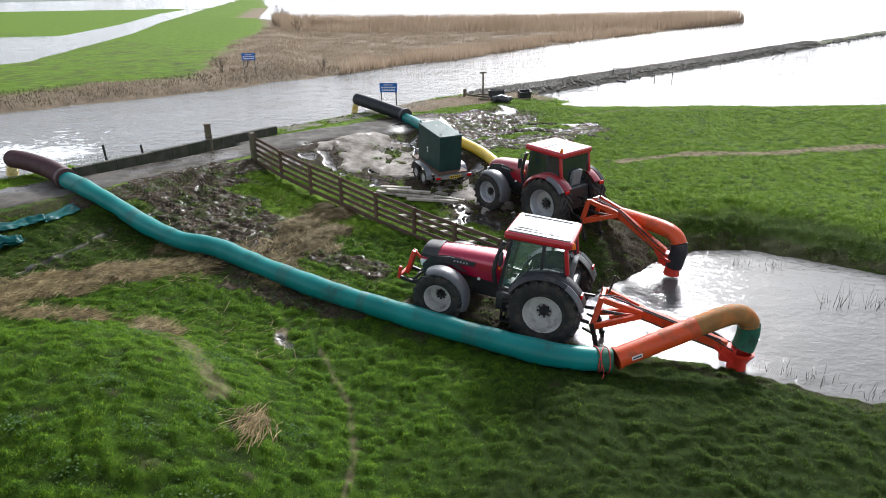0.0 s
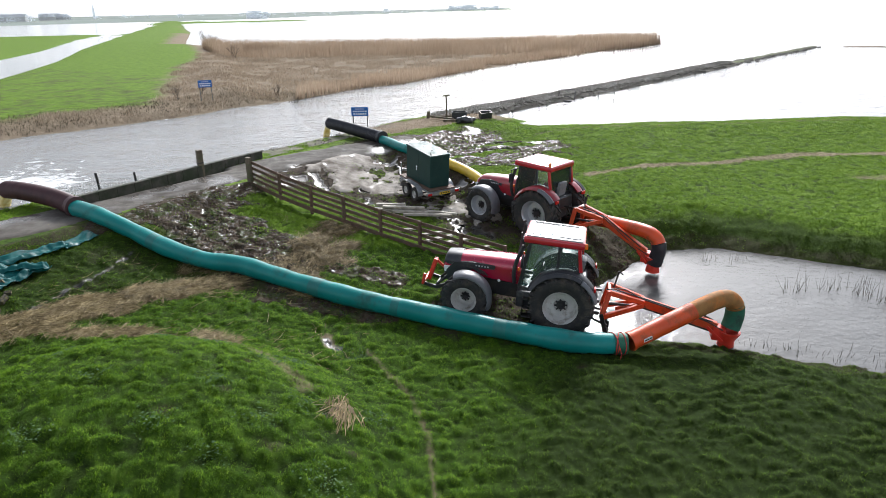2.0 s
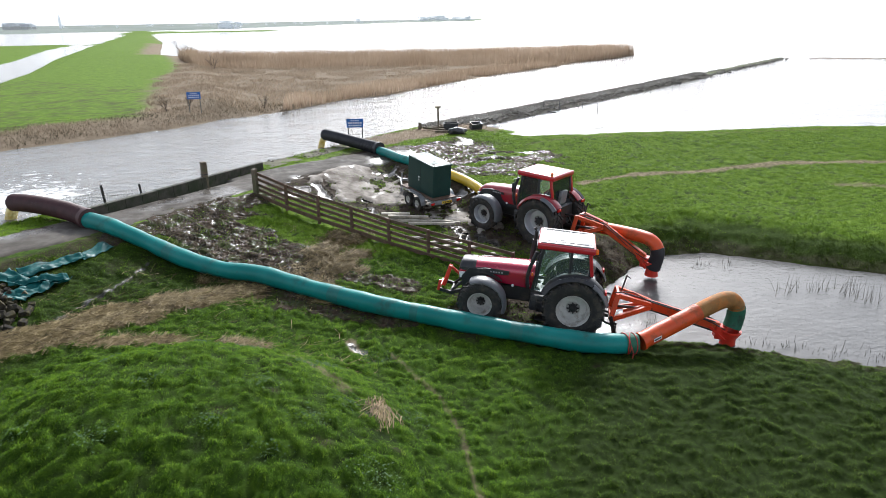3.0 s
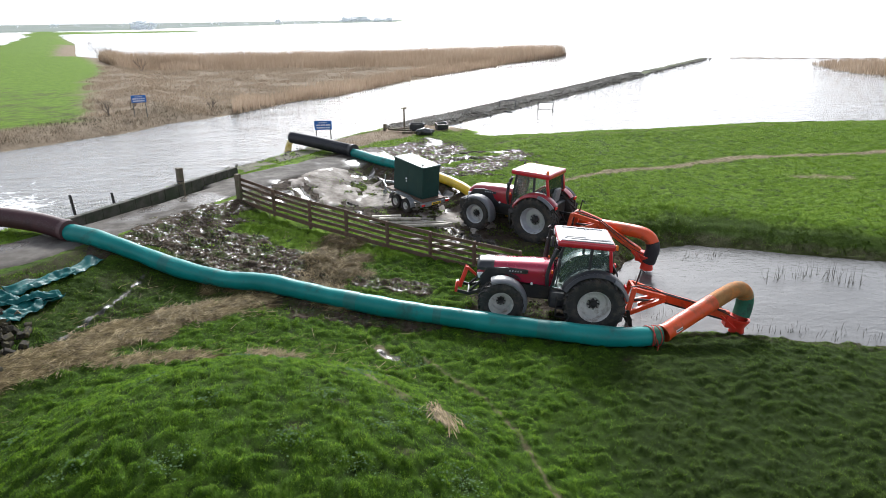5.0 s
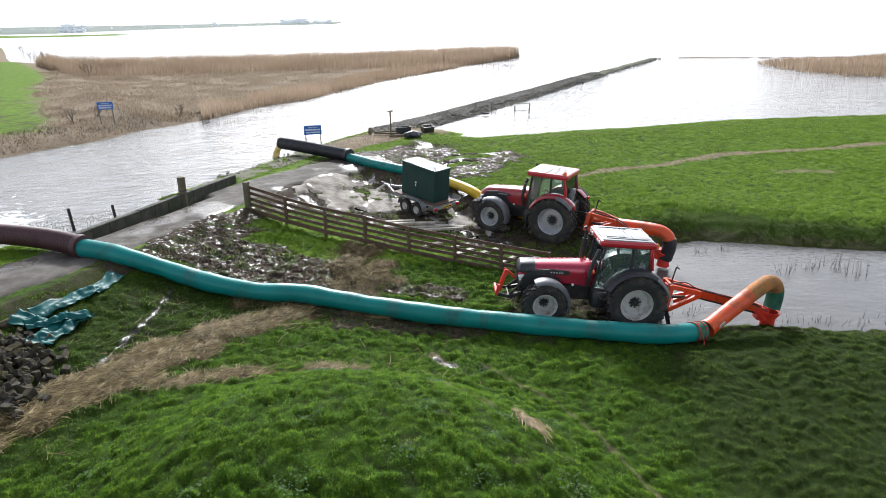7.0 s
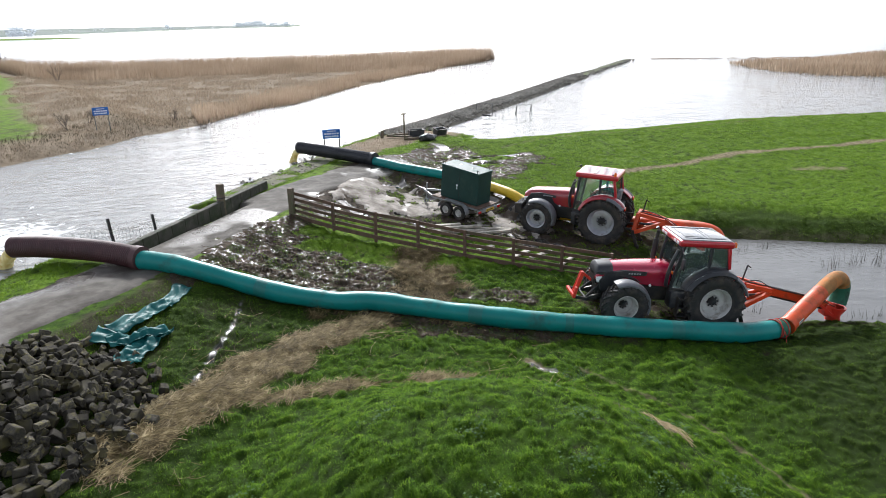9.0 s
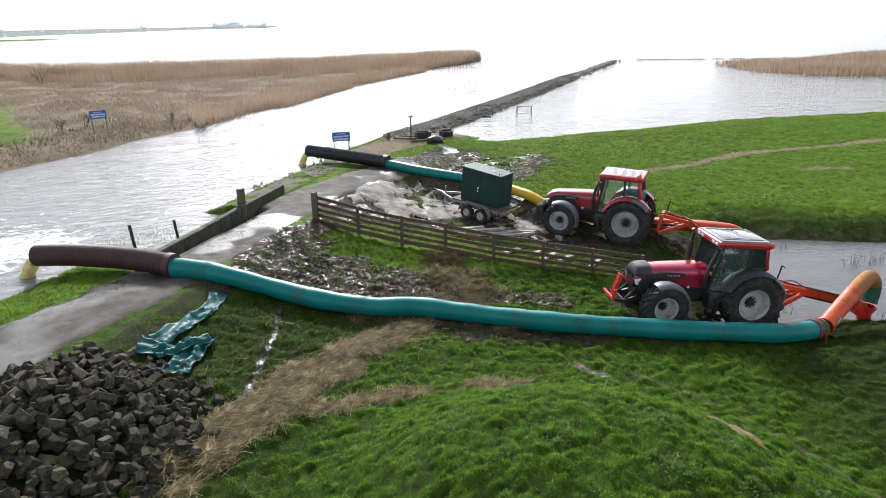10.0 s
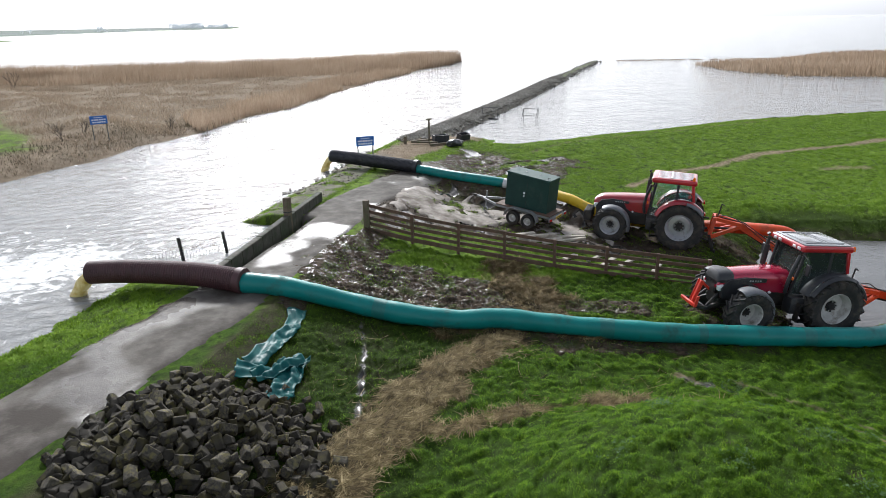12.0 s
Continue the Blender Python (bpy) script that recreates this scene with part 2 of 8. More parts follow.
def water_material(name, deep, scale, bump, rough, stretch=(1.0, 1.0, 1.0), foam=False, turn=0.0):
    m = bpy.data.materials.new(name)
    m.use_nodes = True
    t = m.node_tree
    b = t.nodes["Principled BSDF"]
    b.inputs["Base Color"].default_value = (*deep, 1)
    b.inputs["Roughness"].default_value = rough
    b.inputs["IOR"].default_value = 1.333
    g = t.nodes.new("ShaderNodeNewGeometry")
    mp = t.nodes.new("ShaderNodeMapping")
    mp.inputs["Rotation"].default_value = (0, 0, turn)
    mp.inputs["Scale"].default_value = stretch
    t.links.new(g.outputs["Position"], mp.inputs["Vector"])
    n1 = t.nodes.new("ShaderNodeTexNoise")
    n1.inputs["Scale"].default_value, n1.inputs["Detail"].default_value = scale, 5
    n1.inputs["Roughness"].default_value, n1.inputs["Distortion"].default_value = 0.6, 0.4
    t.links.new(mp.outputs["Vector"], n1.inputs["Vector"])
    n2 = t.nodes.new("ShaderNodeTexNoise")
    n2.inputs["Scale"].default_value, n2.inputs["Detail"].default_value = scale * 0.17, 3
    t.links.new(mp.outputs["Vector"], n2.inputs["Vector"])
    add = t.nodes.new("ShaderNodeMath")
    add.operation = "MULTIPLY_ADD"
    t.links.new(n2.outputs["Fac"], add.inputs[0])
    add.inputs[1].default_value = 2.0
    t.links.new(n1.outputs["Fac"], add.inputs[2])
    bp = t.nodes.new("ShaderNodeBump")
    bp.inputs["Strength"].default_value, bp.inputs["Distance"].default_value = 1.0, bump
    t.links.new(add.outputs["Value"], bp.inputs["Height"])
    t.links.new(bp.outputs["Normal"], b.inputs["Normal"])
    if foam:
        at = t.nodes.new("ShaderNodeAttribute")
        at.attribute_name = "foam"
        n3 = t.nodes.new("ShaderNodeTexNoise")
        n3.inputs["Scale"].default_value, n3.inputs["Detail"].default_value = 1.1, 9
        n3.inputs["Roughness"].default_value, n3.inputs["Distortion"].default_value = 0.62, 2.2
        t.links.new(g.outputs["Position"], n3.inputs["Vector"])
        ad = t.nodes.new("ShaderNodeMath")
        ad.operation = "MULTIPLY_ADD"
        t.links.new(at.outputs["Fac"], ad.inputs[0])
        ad.inputs[1].default_value = 0.42
        t.links.new(n3.outputs["Fac"], ad.inputs[2])
        rp = t.nodes.new("ShaderNodeMapRange")
        rp.inputs["From Min"].default_value, rp.inputs["From Max"].default_value = 0.76, 0.92
        t.links.new(ad.outputs["Value"], rp.inputs["Value"])
        mx = t.nodes.new("ShaderNodeMix")
        mx.data_type = "RGBA"
        mx.inputs["A"].default_value, mx.inputs["B"].default_value = (*deep, 1), (0.75, 0.75, 0.73, 1)
        t.links.new(rp.outputs["Result"], mx.inputs["Factor"])
        t.links.new(mx.outputs["Result"], b.inputs["Base Color"])
        mr = t.nodes.new("ShaderNodeMix")
        mr.data_type = "FLOAT"
        mr.inputs["A"].default_value, mr.inputs["B"].default_value = rough, 0.8
        t.links.new(rp.outputs["Result"], mr.inputs["Factor"])
        t.links.new(mr.outputs["Result"], b.inputs["Roughness"])
    return m


LAKE = water_material("lake_water", (0.20, 0.205, 0.20), 1.25, 0.135, 0.08, (1.0, 1.6, 1.0), True, radians(20))
POND = water_material("ditch_water", (0.095, 0.094, 0.090), 3.6, 0.020, 0.05, (1.0, 1.3, 1.0))


# ---------------------------------------------------------------- mesh helpers
def part(name, bm, mat, parent=None, label="", smooth=False):
    """Links a bmesh as one mesh object under a thing or a part."""
    me = bpy.data.meshes.new(name)
    bmesh.ops.recalc_face_normals(bm, faces=bm.faces)
    bm.to_mesh(me)
    bm.free()
    me.materials.append(mat)
    if smooth:
        me.polygons.foreach_set("use_smooth", [True] * len(me.polygons))
        me.set_sharp_from_angle(angle=radians(38))
    ob = new(name, me)
    if parent:
        ob.parent = parent
    if label:
        tagged(ob, label)
    return ob


def from_arrays(name, verts, faces, mat, parent=None, label="", smooth=False):
    me = bpy.data.meshes.new(name)
    verts, faces = np.asarray(verts, dtype=np.float32), np.asarray(faces, dtype=np.int32)
    k = faces.shape[1]
    me.vertices.add(len(verts))
    me.vertices.foreach_set("co", verts.ravel())
    me.loops.add(faces.size)
    me.loops.foreach_set("vertex_index", faces.ravel())
    me.polygons.add(len(faces))
    me.polygons.foreach_set("loop_start", np.arange(0, faces.size, k, dtype=np.int32))
    me.polygons.foreach_set("use_smooth", np.full(len(faces), smooth))
    me.update(calc_edges=True)
    me.materials.append(mat)
    ob = new(name, me)
    if parent:
        ob.parent = parent
    if label:
        tagged(ob, label)
    return ob


def shape():
    return bmesh.new()


def block(bm, c, s, m=None, bevel=0.0, seg=1):
    """A box of size s round c, turned by m, with its edges rounded."""
    mm = (m or Matrix()) @ Matrix.Translation(c) @ Matrix.Diagonal((*s, 1))
    tmp = bmesh.new()
    bmesh.ops.create_cube(tmp, size=1.0, matrix=mm)
    if bevel:
        bmesh.ops.bevel(tmp, geom=tmp.edges[:], offset=bevel, segments=seg, affect="EDGES", profile=0.6)
    merge(bm, tmp)
    return bm


def merge(bm, tmp):
    me = bpy.data.meshes.new("tmp")
    tmp.to_mesh(me)
    tmp.free()
    bm.from_mesh(me)
    bpy.data.meshes.remove(me)


def ring_frame(t):
    up = Vector((0, 0, 1)) if abs(t.z) < 0.95 else Vector((1, 0, 0))
    a = t.cross(up).normalized()
    return a, a.cross(t).normalized()


def tube(bm, pts, r, seg=12, caps=True, squash=1.0):
    """A round tube along the points; r is one radius or one for each point."""
    pts = [Vector(p) for p in pts]
    rs = r if isinstance(r, (list, tuple)) else [r] * len(pts)
    rings = []
    for i, p in enumerate(pts):
        t = (pts[min(i + 1, len(pts) - 1)] - pts[max(i - 1, 0)]).normalized()
        a, b = ring_frame(t)
        rings.append([bm.verts.new(p + rs[i] * (math.cos(q) * a + math.sin(q) * b * squash)) for q in (2 * math.pi * k / seg for k in range(seg))])
    for u, v in zip(rings, rings[1:]):
        for k in range(seg):
            bm.faces.new((u[k], u[(k + 1) % seg], v[(k + 1) % seg], v[k]))
    if caps:
        bm.faces.new(rings[0])
        bm.faces.new(rings[-1][::-1])
    return bm


def curve_points(ctrl, step=0.15):
    """Smooth (Catmull-Rom) points through the control points."""
    p = [Vector(c) for c in ctrl]
    p = [2 * p[0] - p[1]] + p + [2 * p[-1] - p[-2]]
    out = []
    for i in range(1, len(p) - 2):
        n = max(2, int((p[i + 1] - p[i]).length / step))
        for k in range(n):
            u = k / n
            out.append(0.5 * ((2 * p[i]) + (p[i + 1] - p[i - 1]) * u + (2 * p[i - 1] - 5 * p[i] + 4 * p[i + 1] - p[i + 2]) * u * u
                              + (3 * p[i] - p[i - 1] - 3 * p[i + 1] + p[i + 2]) * u ** 3))
    out.append(p[-2])
    return out


def lathe(bm, profile, seg=32, m=None):
    """Turns (y, radius) pairs round the y axis."""
    m = m or Matrix()
    rings = [[bm.verts.new(m @ Vector((r * math.cos(q), y, r * math.sin(q)))) for q in (2 * math.pi * k / seg for k in range(seg))] for y, r in profile]
    for u, v in zip(rings, rings[1:]):
        for k in range(seg):
            bm.faces.new((u[k], u[(k + 1) % seg], v[(k + 1) % seg], v[k]))
    return bm


def prism(bm, outline, y0, y1, m=None, bevel=0.0):
    """An outline in x and z, drawn out from y0 to y1."""
    m = m or Matrix()
    tmp = bmesh.new()
    a = [tmp.verts.new(m @ Vector((x, y0, z))) for x, z in outline]
    b = [tmp.verts.new(m @ Vector((x, y1, z))) for x, z in outline]
    tmp.faces.new(a)
    tmp.faces.new(b[::-1])
    n = len(outline)
    for k in range(n):
        tmp.faces.new((a[k], b[k], b[(k + 1) % n], a[(k + 1) % n]))
    bmesh.ops.recalc_face_normals(tmp, faces=tmp.faces)
    if bevel:
        bmesh.ops.bevel(tmp, geom=tmp.edges[:], offset=bevel, segments=2, affect="EDGES", profile=0.6)
    merge(bm, tmp)
    return bm


def bar(bm, p, q, w, h, bevel=0.0):
    """A straight square bar from p to q."""
    p, q = Vector(p), Vector(q)
    t = (q - p).normalized()
    a, b = ring_frame(t)
    m = Matrix((a, t, b)).transposed().to_4x4()
    m.translation = (p + q) / 2
    return block(bm, (0, 0, 0), (w, (q - p).length, h), m, bevel)


def text_mesh(text, size, mat, parent, m, name="lettering"):
    cu = bpy.data.curves.new(name, "FONT")
    cu.body, cu.size, cu.align_x, cu.align_y, cu.extrude = text, size, "CENTER", "CENTER", 0.002
    tmp = bpy.data.objects.new(name, cu)
    scene.collection.objects.link(tmp)
    bpy.context.view_layer.update()
    me = bpy.data.meshes.new_from_object(tmp.evaluated_get(bpy.context.evaluated_depsgraph_get()))
    bpy.data.objects.remove(tmp)
    me.materials.clear()
    me.materials.append(mat)
    ob = new(name, me)
    ob.parent = parent
    ob.matrix_basis = m
    return ob


# ---------------------------------------------------------------- the lie of the land
def lattice(x, y, seed):
    """Smooth value noise, 0 to 1, over arrays."""
    xi, yi = np.floor(x).astype(np.int64), np.floor(y).astype(np.int64)
    u, v = x - xi, y - yi
    u, v = u * u * (3 - 2 * u), v * v * (3 - 2 * v)

    def h(a, b):
        n = (a * 374761393 + b * 668265263 + seed * 982451653) & 0xFFFFFFFF
        n = ((n ^ (n >> 13)) * 1274126177) & 0xFFFFFFFF
        return ((n ^ (n >> 16)) & 0xFFFF) / 65535.0

    return (h(xi, yi) * (1 - u) + h(xi + 1, yi) * u) * (1 - v) + (h(xi, yi + 1) * (1 - u) + h(xi + 1, yi + 1) * u) * v


def rough(x, y, size, seed, octaves=3):
    total, amp, norm = 0.0, 1.0, 0.0
    for k in range(octaves):
        total = total + amp * lattice(x / size * 2 ** k + 7.3 * k, y / size * 2 ** k - 3.1 * k, seed + k)
        norm, amp = norm + amp, amp * 0.5
    return total / norm


def away(x, y, line):
    """Distance from a line of points."""
    best = np.full(np.shape(x), 1e9)
    for (ax, ay), (bx, by) in zip(line, line[1:]):
        dx, dy = bx - ax, by - ay
        u = np.clip(((x - ax) * dx + (y - ay) * dy) / (dx * dx + dy * dy), 0, 1)
        best = np.minimum(best, np.hypot(x - ax - u * dx, y - ay - u * dy))
    return best


def inside(x, y, line):
    """Whether places lie in a closed outline."""
    odd = np.zeros(np.shape(x), dtype=bool)
    for (ax, ay), (bx, by) in zip(line, line[1:] + line[:1]):
        if ay != by:
            odd ^= ((ay > y) != (by > y)) & (x < (bx - ax) * (y - ay) / (by - ay) + ax)
    return odd


def signed(x, y, line):
    """Distance into an outline, minus outside of it."""
    d = away(x, y, line + line[:1])
    return np.where(inside(x, y, line), d, -d)


def ramp01(v, a, b):
    u = np.clip((v - a) / (b - a), 0, 1)
    return u * u * (3 - 2 * u)


LAKE_Z, POND_Z = 1.60, -0.36
# the water's edge of the meadow, and the closed outlines of land and water
MEADOW_SHORE = [(4.0, 43.5), (6.6, 41.2), (9.0, 39.7), (17.8, 39.1), (29.0, 38.4), (42.0, 35.0), (70.0, 22.0), (160.0, -40.0), (900.0, -700.0)]
POND_LINE = [(3.6, 15.9), (5.4, 18.2), (6.6, 19.4), (7.8, 20.6), (9.6, 21.6), (11.6, 21.5), (14.8, 19.2), (17.8, 17.2), (26.0, 11.6), (60.0, -12.0),
             (56.0, -17.0), (22.0, 5.0), (13.5, 10.4), (11.1, 12.1), (9.2, 12.9), (8.0, 13.6), (6.8, 14.2), (5.6, 14.6), (4.4, 15.0)]
PENINSULA = [(-60.0, 8.0), (-34.0, 34.0), (-24.5, 42.6), (-19.2, 46.4), (-15.6, 49.3), (-12.6, 53.2), (-7.4, 57.6), (-2.6, 64.2), (2.0, 67.4), (11.3, 79.6),
             (20.0, 89.5), (29.0, 98.0), (36.0, 106.0), (47.0, 115.0), (55.5, 124.5), (52.0, 128.0), (40.0, 126.0), (22.0, 124.0), (5.0, 125.0), (-10.0, 128.0),
             (-18.0, 131.0), (-29.0, 140.0), (-38.0, 166.0), (-44.0, 170.0), (-52.0, 205.0), (-70.0, 290.0), (-110.0, 440.0), (-190.0, 760.0), (-330.0, 1280.0),
             (-520.0, 1900.0), (-560.0, 1900.0), (-210.0, 760.0), (-132.0, 452.0), (-86.0, 250.0), (-66.0, 166.0), (-53.0, 119.0), (-47.0, 90.0), (-43.0, 70.0), (-50.0, 54.0), (-90.0, 30.0)]
MARSH_POOL = [(-27.5, 137.0), (-22.0, 119.5), (-14.0, 115.5), (-9.5, 117.0), (-17.0, 121.5), (-22.5, 126.0), (-29.0, 141.0)]
FLOODED_MEADOW = [(-63.0, 118.0), (-71.0, 160.0), (-90.0, 232.0), (-101.0, 292.0), (-132.0, 294.0), (-420.0, 290.0), (-420.0, 130.0), (-160.0, 104.0)]
GROYNE = [(3.5, 43.6), (8.0, 47.2), (22.7, 59.6), (42.0, 76.8)]
GROYNE_TIP = [(42.0, 76.8), (47.0, 81.5), (72.0, 103.2)]
REED_SPIT = [(77.5, 102.4), (94.0, 91.2), (110.0, 80.5), (130.0, 66.0)]
REED_BED = [(66.6, 60.5), (67.5, 68.5), (76.5, 84.5), (80.0, 86.0), (88.0, 81.5), (112.0, 86.0), (170.0, 70.0), (170.0, 30.0), (110.0, 30.0), (84.0, 44.0), (70.0, 54.0)]
WALL_A, WALL_B = (-13.05, 23.95), (-7.25, 31.35)


HOSE_RIDGE = [(3.1, 26.0), (2.4, 27.8), (1.4, 29.4), (0.4, 30.8), (-0.3, 32.0), (-0.8, 33.0)]


def far_shore(x, y):
    """Distance past the shore on the far side of the lake."""
    bearing = np.degrees(np.arctan2(x, y))
    return np.hypot(x, y) - np.interp(bearing, [-80, -26, -9, 0, 8, 11.9, 12.6], [650, 750, 800, 1150, 1650, 1780, 9000])


def dike_across(x, y):
    """Distance from the dike's road towards the polder."""
    return (x + 12.0) * 0.73 - (y - 23.5) * 0.68


def dike_along(x, y):
    return (x + 12.0) * 0.68 + (y - 23.5) * 0.73


def near_height(x, y):
    """Dike, polder, meadow, mound and ditch."""
    d, s = dike_across(x, y), dike_along(x, y)
    polder = np.interp(d, [-5.6, -4.4, -3.2, -1.7, 1.5, 2.2, 3.3, 5.0, 6.7, 8.6, 10.4, 12.6, 15, 17, 20, 30],
                       [0.7, 1.58, 1.98, 2.05, 2.05, 1.78, 1.45, 1.15, 1.0, 0.8, 0.65, 0.5, 0.3, 0.2, 0.1, 0.0])
    # the dike ends at the groyne: past it the meadow's own shore takes over
    polder = np.where(s > 26, np.minimum(polder, np.interp(s, [26, 31], [2.1, 0.4])), polder)
    shore = away(x, y, MEADOW_SHORE)
    land = (y < np.interp(x, [p[0] for p in MEADOW_SHORE], [p[1] for p in MEADOW_SHORE])) & (d > 0.5)
    meadow = np.where(land, np.interp(shore, [0, 0.6, 2.0, 10, 18, 32], [1.58, 1.75, 1.86, 1.12, 0.55, -0.3]), np.interp(shore, [0, 1.5], [1.58, 0.6]))
    meadow = np.where(d > 0.5, meadow, -1.0)
    z = np.log(np.exp(7 * np.clip(polder, -2, 4)) + np.exp(7 * np.clip(meadow, -2, 4))) / 7 - 0.03
    # recess of water behind the low wall
    rec = ramp01(d, -0.9, -1.25) * ramp01(s, 0.3, 0.8) * ramp01(s, 6.6, 5.9)
    z = z * (1 - rec) + 0.7 * rec
    # low ridge of earth under the second hose
    z = np.maximum(z, np.interp(y, [25.4, 26.0, 27.8, 29.4, 30.8, 33.0], [1.0, 1.38, 1.55, 1.78, 1.90, 1.96]) - 0.45 * np.maximum(0, away(x, y, HOSE_RIDGE) - 0.25))
    # mound, and the earth under the stones
    mx, my = (x + 6.84) * 0.92 - (y - 9.44) * 0.39, (x + 6.84) * 0.39 + (y - 9.44) * 0.92
    z = z + 1.91 * np.exp(-np.hypot(mx / 4.30, my / 3.90) ** 3.45)
    z = z + 0.34 * np.exp(-((x + 15.0) / 1.7) ** 2 - ((y - 15.6) / 1.7) ** 2)
    # ditch
    pd = signed(x, y, POND_LINE) + 0.25 * (rough(x, y, 1.1, 5) - 0.5)
    bed = np.interp(pd, [-2.6, -1.2, -0.4, 0.0, 0.6], [1.0, 0.68, 0.24, 0.0, -0.6])
    return np.where(pd > -2.6, np.where(pd < 0, POND_Z + (z - POND_Z) * bed, POND_Z + bed), z)


def far_height(x, y):
    """Lake bed, marsh and dike across the channel, groyne, reed beds and the far shore."""
    pen = signed(x, y, PENINSULA) + 0.8 * (rough(x, y, 3.0, 11) - 0.5)
    bank = np.interp(pen, [-3, 0, 1.2, 4.0, 9.0, 30], [0.6, 1.58, 1.95, 2.25, 2.35, 2.4])
    marsh = np.interp(pen, [-3, 0, 1.0, 5.0], [0.6, 1.58, 1.72, 1.80])
    east = ramp01(x + 0.26 * (y - 60), -17.0, -10.0)
    z = bank * (1 - east) + marsh * east
    z = z + 0.55 * np.exp(-(away(x, y, [(-13.0, 56.0), (-19.0, 84.0), (-27.0, 118.0)]) / 2.2) ** 2) * ramp01(pen, 0.5, 4)
    z = np.where(inside(x, y, MARSH_POOL), 1.3, z)
    z = np.maximum(z, np.interp(signed(x, y, FLOODED_MEADOW), [-3, 0, 6], [0.6, 1.55, 1.75]))
    z = np.maximum(z, np.interp(away(x, y, GROYNE), [0, 0.7, 1.15, 2.1], [2.02, 1.98, 1.78, 0.8]))
    z = np.maximum(z, np.interp(away(x, y, GROYNE_TIP), [0, 0.5, 1.4], [1.85, 1.75, 0.8]))
    z = np.maximum(z, np.interp(away(x, y, REED_SPIT), [0, 1.0, 2.2], [1.76, 1.68, 0.8]))
    z = np.maximum(z, np.interp(signed(x, y, REED_BED), [-2, 0, 3], [0.7, 1.5, 1.62]))
    z = np.maximum(z, np.interp(signed(x, y, [(-168, 560), (-60, 560), (-40, 575), (-170, 640)]), [-4, 0, 6], [0.6, 1.6, 2.4]))
    return np.maximum(z, np.interp(far_shore(x, y), [-10, 0, 20, 200], [0.5, 1.58, 2.3, 3.6]))


def tussock(x, y):
    """Rounded humps of grass, about 1 on top, with narrow hollows between them, 0."""
    wx, wy = x + 0.30 * (rough(x, y, 0.5, 46, 2) - 0.5), y + 0.30 * (rough(x, y, 0.5, 47, 2) - 0.5)
    big = np.abs(2 * lattice(wx / 0.34, wy / 0.29, 41) - 1)
    small = np.abs(2 * lattice(wx / 0.17 + 5.1, wy / 0.15, 42) - 1)
    tiny = np.abs(2 * lattice(wx / 0.13 + 2.7, wy / 0.12, 48) - 1)
    return 0.85 * big + 0.55 * small + 0.25 * tiny


def terraces(x, y):
    """Narrow steps that sheep have trodden across the mound's flanks."""
    r = np.hypot(x + 6.84, y - 9.44)
    step = np.abs(2 * lattice(r / 0.55 + 1.2 * (rough(x, y, 1.6, 52, 2) - 0.5), np.arctan2(x + 6.84, y - 9.44) * 1.6, 53) - 1)
    return -0.06 * ramp01(step, 0.22, 0.0) * ramp01(rough(x, y, 1.3, 54), 0.42, 0.58) * ramp01(r, 6.5, 4.5)


def height(x, y, fine=True):
    """Height of the ground; fine adds tussocks and hollows."""
    x, y = np.atleast_1d(np.asarray(x, dtype=float)), np.atleast_1d(np.asarray(y, dtype=float))
    d, s = dike_across(x, y), dike_along(x, y)
    land = (y < np.interp(x, [p[0] for p in MEADOW_SHORE], [p[1] for p in MEADOW_SHORE])) & (d > 0.5)
    lake_side = (d < -4.4) | ((d <= 0.5) & (s > 28)) | ((d > 0.5) & ~land)
    z = np.full(x.shape, 0.0)
    a = ~lake_side | (np.hypot(x, y) < 90)
    z[a] = near_height(x[a], y[a])
    z = np.where(d < -4.4, np.minimum(z, 1.58), z)
    b = lake_side | ((s > 24) & (s < 40) & (np.abs(d) < 6))
    if b.any():
        f = far_height(x[b], y[b])
        z[b] = np.where(lake_side[b], np.maximum(f, z[b]), np.maximum(z[b], np.where(away(x[b], y[b], GROYNE) < 2.3, f, -9)))
    if fine:
        c = np.hypot(x + 4, y - 16) < 70
        xc, yc = x[c], y[c]
        close = ramp01(np.hypot(xc + 4, yc - 16), 70, 25) * ramp01(np.abs(d[c]), 2.0, 3.0)
        hump = tussock(xc, yc)
        lush = 0.112 - 0.070 * np.maximum(ramp01(yc, 24, 28), ramp01(xc, 10.5, 13))
        z[c] += close * ((hump - 0.55) * lush + (rough(xc, yc, 0.3, 43, 2) - 0.5) * 0.05 + (rough(xc, yc, 2.6, 51, 2) - 0.5) * 0.12 + terraces(xc, yc))
    return z


def ground_z(x, y):
    return float(height(x, y)[0])


# ---------------------------------------------------------------- what lies on it
STRAW_BANDS = [([(-13.4, 14.0), (-11.6, 15.5), (-9.6, 16.6), (-7.9, 17.7), (-6.6, 18.2)], 0.72), ([(-10.4, 15.0), (-8.6, 14.9), (-6.9, 14.5), (-5.7, 13.7)], 0.22),
               ([(-3.6, 22.3), (-3.6, 20.6), (-4.8, 18.9)], 1.15), ([(-5.0, 19.0), (-3.9, 17.6), (-2.6, 16.7)], 0.55), ([(-8.0, 19.0), (-5.2, 18.8)], 0.5)]


def straw_at(x, y):
    v = np.zeros(np.shape(x))
    for line, w in STRAW_BANDS:
        v = np.maximum(v, ramp01(away(x, y, line) + 1.7 * w * (rough(x, y, 0.7, 61) - 0.5), w * 1.10, w * 0.45))
    return v * (0.45 + 0.55 * ramp01(rough(x, y, 0.35, 62, 2), 0.34, 0.52))


